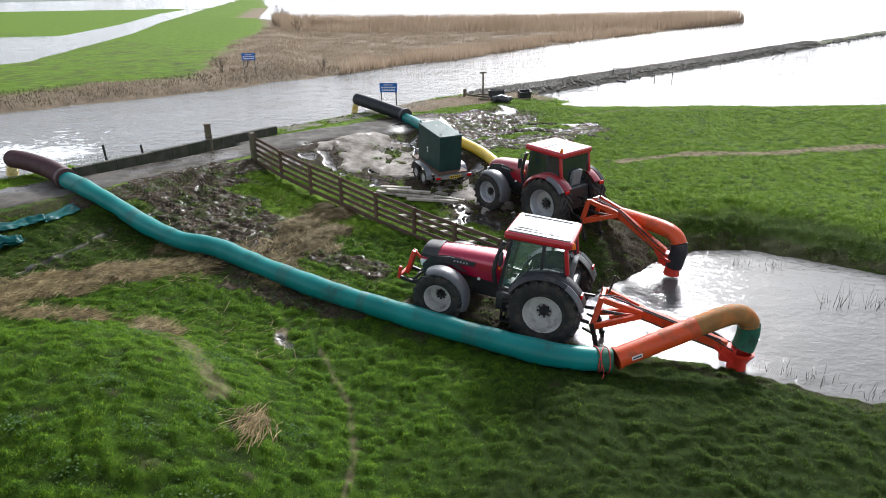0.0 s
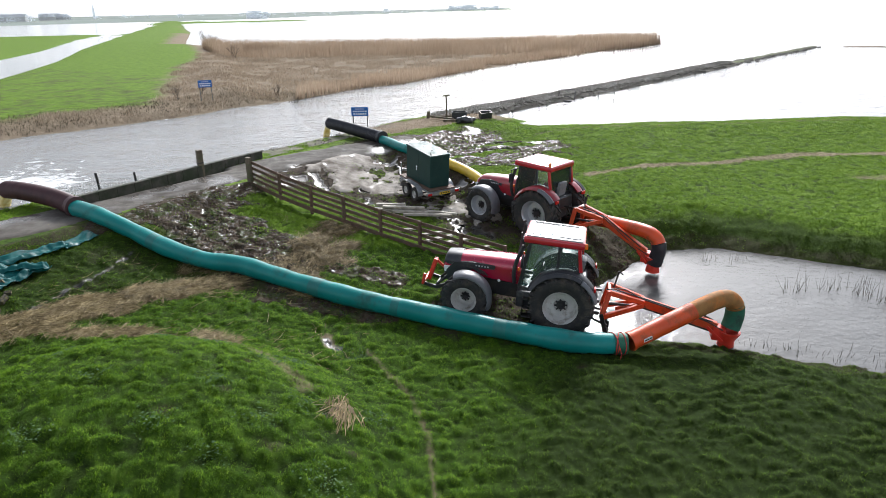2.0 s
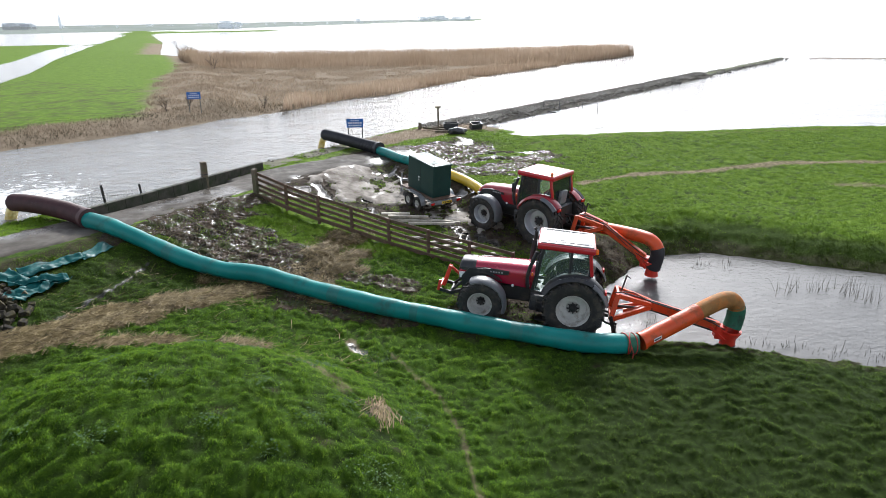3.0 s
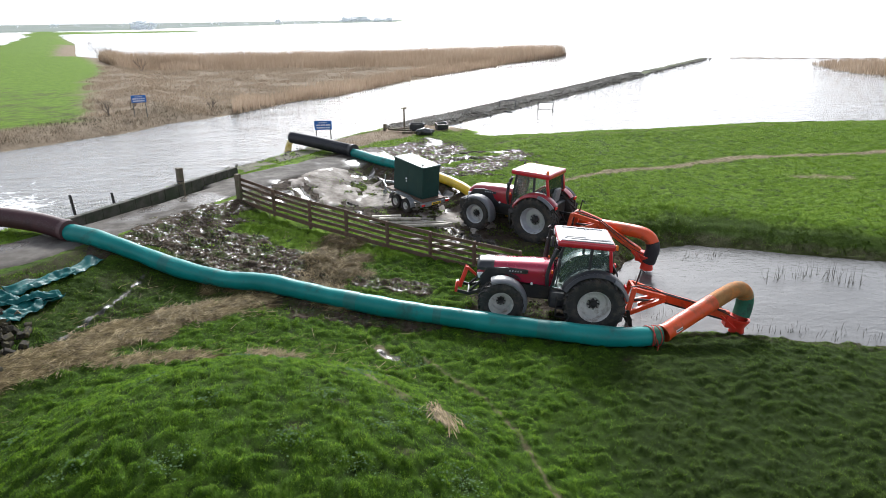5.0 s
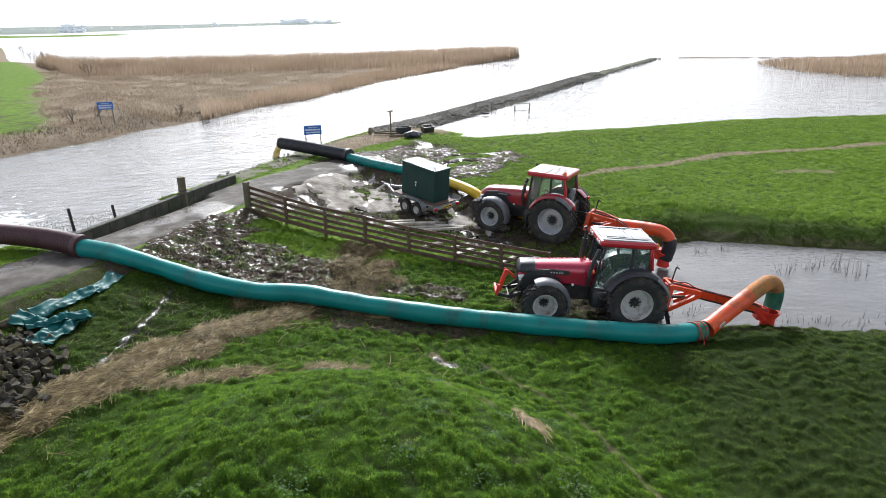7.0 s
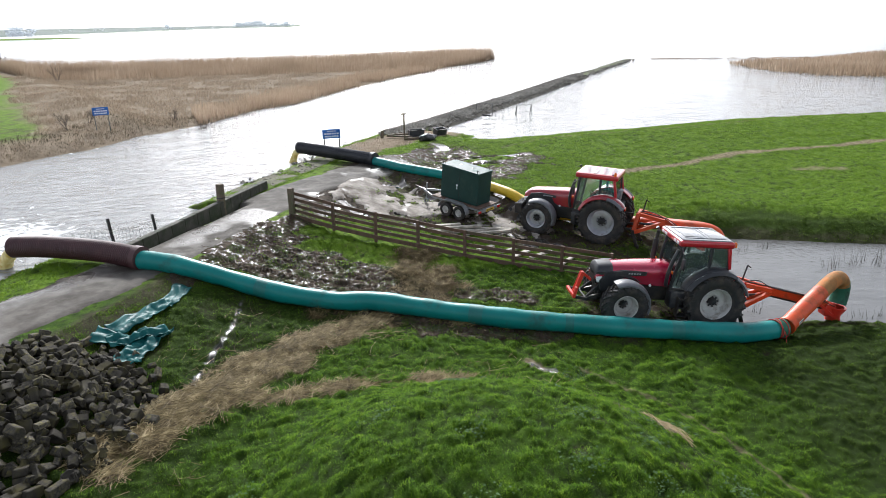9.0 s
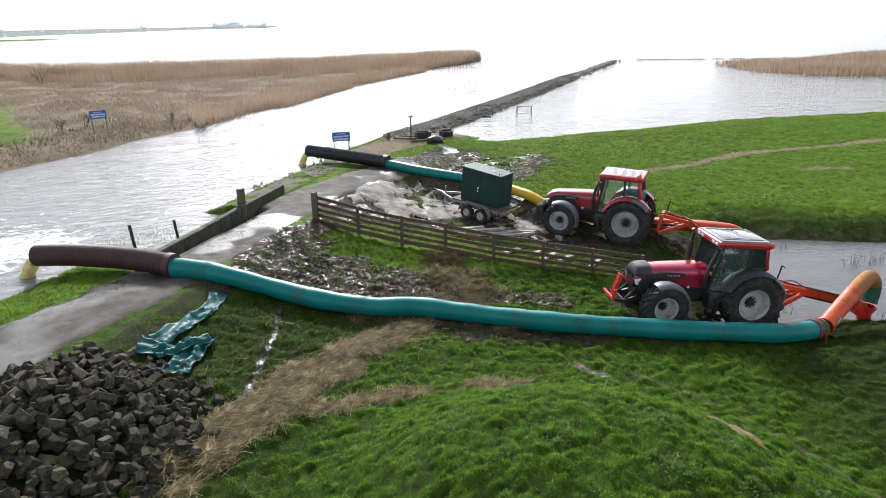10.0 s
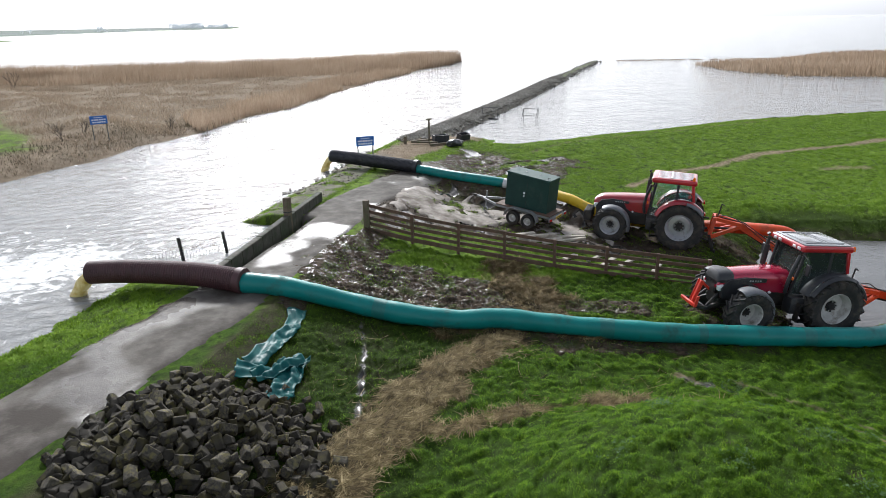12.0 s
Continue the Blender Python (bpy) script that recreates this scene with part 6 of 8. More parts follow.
# ---------------------------------------------------------------- trailer with its box
def trailer():
    thing = tagged(new("trailer"), "galvanised twin-axle trailer parked on wet concrete", "trailer")
    bm = shape()
    for s in (-1, 1):
        bar(bm, (-1.25, s * 0.60, 0.60), (1.35, s * 0.60, 0.60), 0.06, 0.10, 0.008)
        bar(bm, (1.35, s * 0.60, 0.60), (2.35, s * 0.05, 0.56), 0.06, 0.10, 0.008)
    for x in (-1.25, -0.6, 0.0, 0.6, 1.35):
        bar(bm, (x, -0.60, 0.60), (x, 0.60, 0.60), 0.05, 0.08)
    bar(bm, (2.2, 0, 0.58), (2.75, 0, 0.58), 0.08, 0.08, 0.01)
    part("frame", bm, GALV, thing, smooth=True)
    part("deck", block(shape(), (0.05, 0, 0.67), (2.62, 1.30, 0.04), bevel=0.008), WOOD, thing, "brown plank deck")
    for s in (-1, 1):
        guard = shape()
        outline = arc(-0.36, 0.34, 0.42, 180, 90, 8) + arc(0.36, 0.34, 0.42, 90, 0, 8)
        inner = arc(0.36, 0.34, 0.39, 0, 90, 8) + arc(-0.36, 0.34, 0.39, 90, 180, 8)
        prism(guard, outline + inner, s * 0.68, s * 0.92)
        part("mudguard", guard, GALV, thing, "galvanised double mudguard", True)
        for x in (-0.36, 0.36):
            w = new("wheel")
            w.parent = thing
            w.matrix_basis = pose(x, s * 0.80, 0.31, 0, 0, 0 if s > 0 else 180)
            part("tyre", lathe(shape(), [(-0.09, 0.17), (-0.10, 0.25), (-0.085, 0.30), (0, 0.31), (0.085, 0.30), (0.10, 0.25), (0.09, 0.17)], 28), TYRE, w, smooth=True)
            bm = lathe(shape(), [(0.08, 0.175), (0.06, 0.16), (0.03, 0.12), (0.05, 0.06), (0.08, 0.05), (0.085, 0.001)], 20)
            part("rim", bm, RIM_WHITE, w, smooth=True)
    part("axle", tube(tube(shape(), [(-0.36, -0.72, 0.31), (-0.36, 0.72, 0.31)], 0.03, 8), [(0.36, -0.72, 0.31), (0.36, 0.72, 0.31)], 0.03, 8), BLACK_METAL, thing)
    bm = tube(shape(), [(2.15, 0.10, 0.95), (2.15, 0.10, 0.22)], 0.03, 8)
    lathe(bm, [(-0.04, 0.08), (-0.04, 0.11), (0.04, 0.11), (0.04, 0.08)], 16, Matrix.Translation((2.15, 0.10, 0.11)))
    part("jockey_wheel", bm, GALV, thing, "galvanised jockey wheel", True)
    part("tow_hitch", block(shape(), (2.80, 0, 0.60), (0.20, 0.10, 0.10), bevel=0.02), BLACK_METAL, thing)
    bm = block(shape(), (-1.32, 0, 0.55), (0.04, 1.66, 0.14), bevel=0.008)
    board = part("light_board", bm, GALV, thing, "grey rear light board")
    part("number_plate", block(shape(), (-1.346, -0.06, 0.55), (0.012, 0.52, 0.11)), PLATE_YELLOW, board, "yellow rear plate with dark bars")
    for k in range(5):
        part("plate_bar", block(shape(), (-1.354, -0.24 + 0.09 * k, 0.55), (0.004, 0.055, 0.06)), INK, board, "dark bar")
    for s in (-1, 1):
        part("tail_light", block(shape(), (-1.35, s * 0.68, 0.55), (0.03, 0.20, 0.10), bevel=0.01), LIGHT_RED, board, "red tail light", True)
    return thing


tr = trailer()
tr.matrix_basis = pose(0.52, 26.62, ground_z(0.52, 26.62) + 0.03, 0, -5.2, 116.0)


def pump_box():
    thing = tagged(new("pump_cabinet"), "dark green sheet-metal cabinet with sloping lid on the trailer", "cabinet")
    part("cabinet_body", prism(shape(), [(-1.05, 0.70), (1.05, 0.70), (1.05, 2.18), (-1.05, 2.12)], -0.52, 0.52, bevel=0.012), BOX_GREEN, thing)
    lid = prism(shape(), [(-1.08, 2.12), (1.08, 2.18), (1.08, 2.24), (-1.08, 2.18)], -0.55, 0.55, bevel=0.01)
    part("lid", lid, material("green_lid_paint", [(0.020, 0.060, 0.052), (0.030, 0.08, 0.07)], 0.5, spec=0.3, scale=2, dirt=(0.08, 0.13, 0.11), dirt_amount=0.3), thing, "paler green lid")
    for x, y in ((-0.98, 0.46), (-0.98, -0.46), (0.98, 0.46), (0.98, -0.46)):
        z = 2.21 + 0.03 * x
        part("lifting_eye", tube(shape(), [(x - 0.05, y, z), (x - 0.05, y, z + 0.10), (x + 0.05, y, z + 0.10), (x + 0.05, y, z)], 0.014, 6), INK, thing, "black lifting eye")
    for x in (-0.35, 0.35):
        part("lid_bolt", lathe(shape(), [(0, 0.03), (0.03, 0.03), (0.035, 0.001)], 10, Matrix.Translation((x, 0, 2.205 + 0.03 * x)) @ Matrix.Rotation(radians(90), 4, "X")), STEEL, thing)
    part("door_seam", block(shape(), (0.0, 0.524, 1.42), (0.012, 0.006, 1.36)), INK, thing, "dark door seam")
    part("lock", lathe(shape(), [(0, 0.05), (0.02, 0.05), (0.025, 0.02), (0.05, 0.018), (0.055, 0.001)], 14, Matrix.Translation((0.12, 0.52, 1.40))), LIGHT_CLEAR, thing, "pale round lock", True)
    part("lock_tag", block(shape(), (0.12, 0.526, 1.27), (0.05, 0.006, 0.10)), LIGHT_CLEAR, thing, "pale lock tag")
    return thing


pump_box().matrix_basis = tr.matrix_basis @ Matrix.Translation((0, 0, 0.03)) @ Matrix.Diagonal((0.95, 0.92, 0.96, 1))


# ---------------------------------------------------------------- fence
def fence():
    thing = tagged(new("fence"), "weathered brown plank fence running down the dike slope", "fence")
    P = [(-7.03, 26.58), (-5.70, 25.45), (-4.38, 24.34), (-3.05, 23.23), (-1.66, 22.03), (-0.30, 20.84), (1.04, 19.70), (2.38, 18.58)]
    top = [3.06, 2.58, 2.30, 2.08, 1.83, 1.66, 1.50, 1.36]
    for i, ((x, y), z) in enumerate(zip(P, top)):
        w = 0.20 if i == 0 else 0.11
        lean = Matrix.Translation((x, y, 0)) @ Matrix.Rotation(radians(-40), 4, "Z") @ Matrix.Rotation(radians(random.uniform(-1.2, 1.2)), 4, "Y")
        lo = ground_z(x, y) - 0.25
        part("post", block(shape(), (0, 0, (z + lo) / 2), (w, w, z - lo), lean, bevel=0.012), WOOD_POST if i == 0 else WOOD, thing, "thick mossy end post" if i == 0 else "")
    for i in range(7):
        a, b = Vector((*P[i], top[i])), Vector((*P[i + 1], top[i + 1]))
        if i == 0:
            a.z -= 0.12
        side = Vector((b.y - a.y, a.x - b.x, 0)).normalized() * 0.065
        for k, dz in enumerate((0.10, 0.33, 0.56, 0.79)):
            j = [random.uniform(-0.015, 0.015) for _ in range(2)]
            part("rail", bar(shape(), a - side + Vector((0, 0, -dz + j[0])), b - side + Vector((0, 0, -dz + j[1])), 0.028, 0.125, 0.004), WOOD, thing)
        part("kick_board", bar(shape(), a + side * 0.9 + Vector((0, 0, -0.98)), b + side * 0.9 + Vector((0, 0, -0.98)), 0.035, 0.16, 0.004), WOOD, thing)
    return thing


fence()


def plank(p, q, w, h, mat, label):
    p, q = Vector((*p[:2], ground_z(*p[:2]) + p[2])), Vector((*q[:2], ground_z(*q[:2]) + q[2]))
    return tagged(part("timber", bar(shape(), p, q, w, h, 0.008), mat), label, "plank", group="loose timbers by the fence")


for p, q, w in [((-1.75, 25.0, 0.22), (-0.55, 24.75, 0.22), 0.20), ((-1.5, 24.62, 0.22), (0.2, 24.35, 0.20), 0.20), ((-1.9, 24.75, 0.10), (0.3, 24.05, 0.10), 0.22), ((-0.7, 24.0, 0.10), (1.25, 23.75, 0.10), 0.16),
                ((-1.1, 24.35, 0.10), (1.0, 24.25, 0.10), 0.18), ((-0.6, 24.6, 0.12), (1.5, 24.05, 0.12), 0.14)]:
    plank(p, q, w, 0.09, PALE_WOOD, "pale grey sawn timber lying in a loose stack")
for p, q, w in [((-0.95, 22.35, 0.09), (-0.15, 22.65, 0.07), 0.20), ((0.0, 21.35, 0.10), (1.0, 21.75, 0.08), 0.20), ((0.55, 21.0, 0.10), (1.7, 21.4, 0.08), 0.18), ((-0.2, 21.9, 0.07), (0.9, 22.3, 0.07), 0.14), ((1.3, 20.1, 0.08), (2.2, 20.6, 0.08), 0.16)]:
    plank(p, q, w, 0.06, PALE_WOOD, "pale board lying in the grass under the fence")


# ---------------------------------------------------------------- wall, posts, signs
def sea_wall():
    bm = shape()
    a, b = Vector((*WALL_A, 0)), Vector((*WALL_B, 0))
    u = (b - a).normalized()
    n = 12
    for k in range(n):
        p, q = a + u * (b - a).length * k / n, a + u * (b - a).length * (k + 1) / n
        z = 2.40 + random.uniform(-0.012, 0.012)
        bar(bm, (p.x, p.y, z / 2 + 0.45), (q.x, q.y, z / 2 + 0.45), 0.24, z - 0.9, 0.02)
    return tagged(part("wall_low", bm, CONCRETE), "low mossy concrete wall between road and water", "wall", kind="structure")


sea_wall()


def wooden_post(name, label, x, y, z0, z1, w, lean=0.0, band=False, mat=WOOD_POST):
    thing = tagged(new(name), label, "post")
    thing.matrix_basis = pose(x, y, z0, lean, lean * 0.6, 35)
    bm = block(shape(), (0, 0, (z1 - z0) / 2), (w, w, z1 - z0), bevel=w * 0.08)
    for v in bm.verts:
        v.co += Vector((noise.noise(v.co * 5), noise.noise(v.co * 5 + Vector((7, 0, 0))), 0)) * w * 0.06
    part("shaft", bm, mat, thing)
    if band:
        part("iron_band", block(shape(), (0, 0, (z1 - z0) * 0.62), (w + 0.012, w + 0.012, 0.04)), BLACK_METAL, thing, "dark iron band")
    return thing


wooden_post("mooring_post", "squared mossy wooden mooring post by the wall", -9.5, 28.5, 1.6, 3.10, 0.24, 1.0, True)
wooden_post("stake", "thin dark wooden stake at the water", -13.5, 27.4, 1.0, 2.50, 0.09, -4, mat=BLACK_METAL)
wooden_post("stake", "thin dark wooden stake at the water", -12.0, 27.6, 1.0, 2.42, 0.08, -4, mat=BLACK_METAL)
wooden_post("stump", "short weathered wooden stump on the bank", 2.1, 42.1, 1.3, 2.45, 0.16, 2)


def wire_mesh():
    thing = tagged(new("wire_fence"), "thin rusty wire mesh between stakes at the water", "fence")
    a, b = Vector((-15.0, 26.95, 0)), Vector((-11.95, 27.88, 0))
    bm = shape()
    for k in range(28):
        p = a.lerp(b, k / 27)
        bar(bm, (p.x, p.y, 1.55), (p.x, p.y, 2.15 + 0.05 * math.sin(k)), 0.008, 0.008)
    for z in (1.7, 1.85, 2.0, 2.14):
        bar(bm, (a.x, a.y, z), (b.x, b.y, z), 0.008, 0.008)
    part("mesh", bm, STEEL, thing)


wire_mesh()


def sign(x, y, top, z0, turn, wide=1.0, high=0.52):
    thing = tagged(new("warning_sign"), "blue warning sign with white lines on two posts", "sign")
    thing.matrix_basis = pose(x, y, 0, 0, 0, turn)
    for s in (-1, 1):
        part("sign_post", block(shape(), (s * wide * 0.42, 0.03, (z0 + top) / 2), (0.06, 0.05, top - z0), bevel=0.008), SIGN_STEEL, thing)
    panel = part("sign_panel", block(shape(), (0, 0, top - high / 2), (wide, 0.03, high), bevel=0.008), SIGN_BLUE, thing)
    for dz, w, h in ((0.11, 0.52, 0.05), (0.25, 0.86, 0.08), (0.40, 0.80, 0.08)):
        n = 4 if w < 0.6 else 6
        for k in range(n):
            part("text_bar", block(shape(), (w * wide * ((k + 0.5) / n - 0.5), -0.019, top - dz * high / 0.52), (w * wide / n * 0.78, 0.006, h * high / 0.52)), SIGN_WHITE, panel)
    return thing


sign(-2.32, 37.9, 3.45, 1.75, -8)
sign(-14.65, 54.3, 3.78, 2.0, 6, 1.05, 0.55)


def lamp_post():
    thing = tagged(new("signal_post"), "thin wooden post with a small crossboard on top", "post")
    thing.matrix_basis = pose(3.2, 40.84, 1.6)
    part("shaft", tube(shape(), [(0, 0, 0), (0, 0, 2.0)], 0.05, 10), WOOD_POST, thing)
    part("crossboard", block(shape(), (0, 0, 1.98), (0.42, 0.10, 0.10), Matrix.Rotation(radians(20), 4, "Z"), bevel=0.01), WOOD_POST, thing)


lamp_post()


def bin_box(x, y, turn, s, tip=0.0):
    thing = tagged(new("black_crate"), "black plastic crate lying on the bank", "crate", group="crates on the bank")
    thing.matrix_basis = pose(x, y, ground_z(x, y) + 0.02, tip, 0, turn)
    bm = shape()
    w, d, h = s
    block(bm, (0, 0, 0.03), (w, d, 0.06), bevel=0.01)
    for sx in (-1, 1):
        block(bm, (sx * (w / 2 - 0.03), 0, h / 2), (0.06, d, h), bevel=0.012)
        block(bm, (0, sx * (d / 2 - 0.03), h / 2), (w - 0.1, 0.06, h), bevel=0.012)
    part("crate_body", bm, CHARCOAL, thing)
    bm = shape()
    for sx in (-1, 1):
        block(bm, (sx * (w / 2), 0, h), (0.05, d + 0.05, 0.05), bevel=0.01)
        block(bm, (0, sx * (d / 2), h), (w + 0.05, 0.05, 0.05), bevel=0.01)
    part("crate_rim", bm, BLACK_METAL, thing)


bin_box(4.05, 40.9, -10, (0.95, 0.6, 0.46))
bin_box(5.75, 41.0, 8, (0.75, 0.5, 0.38), 12)


def bundle():
    bm = shape()
    bmesh.ops.create_icosphere(bm, subdivisions=4, radius=1.0, matrix=Matrix.Diagonal((0.62, 0.30, 0.26, 1)))
    for v in bm.verts:
        v.co *= 1 + 0.35 * noise.noise(v.co * 3.2) + 0.12 * noise.noise(v.co * 9)
        v.co.z = max(v.co.z, -0.18)
    ob = tagged(part("plastic_bundle", bm, material("black_plastic_sheet", [(0.02, 0.02, 0.022), (0.05, 0.05, 0.052)], 0.3, scale=5, bump=0.4, bump_scale=12), smooth=True), "crumpled black plastic bundle on the bank", "bundle")
    ob.matrix_basis = pose(4.25, 39.35, ground_z(4.25, 39.35) + 0.17, 0, 0, 10)


bundle()
for p, q in [((2.3, 41.6, 0.15), (3.6, 40.5, 0.12)), ((2.6, 42.0, 0.10), (4.6, 41.6, 0.12)), ((2.9, 40.2, 0.08), (4.9, 40.0, 0.08))]:
    a, b = Vector((*p[:2], ground_z(*p[:2]) + p[2])), Vector((*q[:2], ground_z(*q[:2]) + q[2]))
    tagged(part("driftwood_beam", bar(shape(), a, b, 0.14, 0.12, 0.015), WOOD_POST), "weathered grey driftwood beam on the bank", "beam", group="driftwood")


def water_frame(x, y, turn, w, h, fallen=False):
    thing = tagged(new("metal_frame"), "thin dark metal frame standing in the shallow water", "frame")
    thing.matrix_basis = pose(x, y, LAKE_Z - 0.35, 0, 0, turn)
    bm = shape()
    for sx in (-1, 1):
        tube(bm, [(sx * w / 2, 0, 0), (sx * w / 2, 0, h)], 0.028, 6)
        tube(bm, [(sx * w / 2, 0.9, 0), (sx * w / 2, 0.0, h)], 0.022, 6)
    tube(bm, [(-w / 2, 0, h), (w / 2, 0, h)], 0.028, 6)
    tube(bm, [(-w / 2, 0, h * 0.55), (w / 2, 0, h * 0.55)], 0.018, 6)
    part("frame_tubes", bm, SIGN_STEEL, thing)
    if fallen:
        part("fallen_bar", tube(shape(), [(-w * 0.8, -0.3, 0.45), (w * 0.4, -0.6, 0.38)], 0.06, 6), BLACK_METAL, thing)


water_frame(14.2, 50.8, -30, 1.3, 1.25, True)
water_frame(16.6, 48.4, -20, 1.2, 1.25)


# ---------------------------------------------------------------- crumpled sheet
def tarp():
    """A flat hose length dropped in zigzag folds, every layer on the one below."""
    panels = [((-11.48, 20.95), (-12.05, 19.85), 0.46, 0.36, 0.02), ((-12.0, 19.95), (-13.35, 18.55), 0.40, 0.52, 0.05), ((-13.75, 18.35), (-12.95, 18.05), 0.62, 0.40, 0.10), ((-13.45, 17.95), (-12.1, 18.55), 0.30, 0.42, 0.14),
              ((-12.05, 18.75), (-13.2, 17.15), 0.34, 0.56, 0.07)]
    verts, faces = [], []
    for k, (a, b, w0, w1, lift) in enumerate(panels):
        a, b = Vector((*a, 0)), Vector((*b, 0))
        t = (b - a).normalized()
        side = Vector((t.y, -t.x, 0))
        n, m, base = int((b - a).length / 0.035), 16, len(verts)
        for i in range(n + 1):
            u = i / n
            for j in range(m + 1):
                c = j / m - 0.5
                q = a.lerp(b, u) + side * (c * (w0 + (w1 - w0) * u) * (1 + 0.25 * noise.noise(Vector((u * 3, k * 5, 0)))) + 0.06 * noise.noise(Vector((u * 4, k * 9, 3))))
                crease = 0.5 + 0.5 * math.sin(c * 9 + 3.0 * noise.noise(Vector((q.x * 1.6, q.y * 1.6, k * 7))) + u * 4) + 0.35 * abs(noise.noise(Vector((q.x * 4, q.y * 4, k * 3))))
                z = 0.03 + lift + 0.085 * crease * (0.35 if k == 0 else 1.0) + 0.10 * (0.5 - abs(c)) * math.sin(u * 9 + k)
                verts.append((q.x, q.y, z))
        for i in range(n):
            for j in range(m):
                f = base + i * (m + 1) + j
                faces.append((f, f + 1, f + m + 2, f + m + 1))
    verts = np.array(verts)
    verts[:, 2] += height(verts[:, 0], verts[:, 1])
    ob = from_arrays("plastic_sheet", verts, faces, TARP, smooth=True)
    mod = ob.modifiers.new("thickness", "SOLIDIFY")
    mod.thickness = 0.012
    return tagged(ob, "crumpled flat length of teal hose fabric on the grass", "tarpaulin")


tarp()
# ---------------------------------------------------------------- grass, straw, reed
rng = np.random.default_rng(7)


def blades(x, y, z, length, width, lean, flat=False):
    """One pointed blade at each place; arrays in, verts and faces out. Flat blades turn their upper side up."""
    n = len(x)
    a = rng.uniform(0, 2 * math.pi, n)
    ph = a + 1.5708 + rng.uniform(-0.5, 0.5, n) if flat else rng.uniform(0, 2 * math.pi, n)
    wx, wy = np.cos(ph) * width / 2, np.sin(ph) * width / 2
    up, out = length * np.cos(lean), length * np.sin(lean)
    v = np.empty((n, 3, 3), dtype=np.float32)
    v[:, 1] = np.stack([x - wx, y - wy, z], 1)
    v[:, 0] = np.stack([x + wx, y + wy, z], 1)
    v[:, 2] = np.stack([x + np.cos(a) * out, y + np.sin(a) * out, z + up], 1)
    return v.reshape(-1, 3), np.arange(3 * n).reshape(n, 3)


def bare_at(x, y):
    d, s = dike_across(x, y), dike_along(x, y)
    mud = mud_at(x, y)
    v = np.maximum.reduce([mud * (0.02 + 1.05 * rough(x, y, 0.35, 89, 2)), straw_at(x, y) * 0.75, trail_at(x, y) * 0.9, wet_at(x, y, mud) * 1.5, litter_at(x, y) * 0.9, stone_at(x, y), np.minimum(sparse_dim_at(x, y), 1) * (0.05 + 0.55 * rough(x, y, 0.4, 107, 2))])
    v = np.maximum(v, (np.abs(d) < 1.5) * (s < 17))
    return np.maximum(v, away(x, y, [(-7.0, 26.6), (2.4, 18.6)]) < 0.16)


class Field:
    """Values worked out once on a grid, then read off in between."""

    def __init__(self, of, x0, x1, y0, y1, step):
        gx, gy = np.arange(x0, x1 + step, step), np.arange(y0, y1 + step, step)
        X, Y = np.meshgrid(gx, gy)
        self.v = np.asarray(of(X.ravel(), Y.ravel()), dtype=float).reshape(X.shape)
        self.x0, self.y0, self.step = x0, y0, step

    def at(self, x, y):
        u, w = (x - self.x0) / self.step, (y - self.y0) / self.step
        i, j = np.clip(u.astype(int), 0, self.v.shape[1] - 2), np.clip(w.astype(int), 0, self.v.shape[0] - 2)
        u, w = u - i, w - j
        a = self.v
        return (a[j, i] * (1 - u) + a[j, i + 1] * u) * (1 - w) + (a[j + 1, i] * (1 - u) + a[j + 1, i + 1] * u) * w


TOP = Field(height, -24, 44, 6, 44, 0.075)
BARE = Field(bare_at, -24, 44, 6, 44, 0.10)
HUMP = Field(tussock, -24, 44, 6, 44, 0.075)
SPARSE_DIM = Field(sparse_dim_at, -24, 44, 6, 44, 0.15)


def grass(name, label, mat, plots, worn=False):
    parts_v, parts_f, parts_n, base = [], [], [], 0
    for (x0, x1, y0, y1), per, size, wide in plots:
        n = int((x1 - x0) * (y1 - y0) * per)
        x, y = rng.uniform(x0, x1, n), rng.uniform(y0, y1, n)
        hump = HUMP.at(x, y)
        keep = (rng.uniform(0, 1, n) < 0.10 + 1.1 * np.clip(hump, 0, 1)) & (BARE.at(x, y) < 0.35 + 0.3 * rng.uniform(0, 1, n)) & ((rng.uniform(0, 1, n) < 0.95 * SPARSE_DIM.at(x, y)) == worn)
        x, y, hump = x[keep], y[keep], hump[keep]
        z = TOP.at(x, y)
        ok = (z > np.where(dike_across(x, y) < -3.5, LAKE_Z + 0.04, POND_Z + 0.06)) & ~((dike_across(x, y) < -0.5) & (z < LAKE_Z + 0.05))
        x, y, z, hump = x[ok], y[ok], z[ok], hump[ok]
        m = len(x)
        tall = size * (0.55 + 0.8 * np.clip(hump, 0, 1)) * rng.uniform(0.5, 1.5, m)
        v, f = blades(x, y, z - 0.008, tall, wide * rng.uniform(0.6, 1.4, m), rng.uniform(0.35, 1.25, m), True)
        parts_n.append(np.repeat(np.stack([TOP.at(x - 0.06, y) - TOP.at(x + 0.06, y), TOP.at(x, y - 0.06) - TOP.at(x, y + 0.06), np.full(m, 0.12)], 1) + rng.normal(0, 0.035, (m, 3)), 3, axis=0))
        parts_v.append(v)
        parts_f.append(f + base)
        base += len(v)
    ob = from_arrays(name, np.concatenate(parts_v), np.concatenate(parts_f), mat, smooth=True)
    # short turf takes the light as the tussock below it does
    up = np.concatenate(parts_n)
    up /= np.linalg.norm(up, axis=1)[:, None]
    ob.data.normals_split_custom_set_from_vertices(up.astype(np.float32))
    return tagged(ob, label, "grass", kind="stuff")


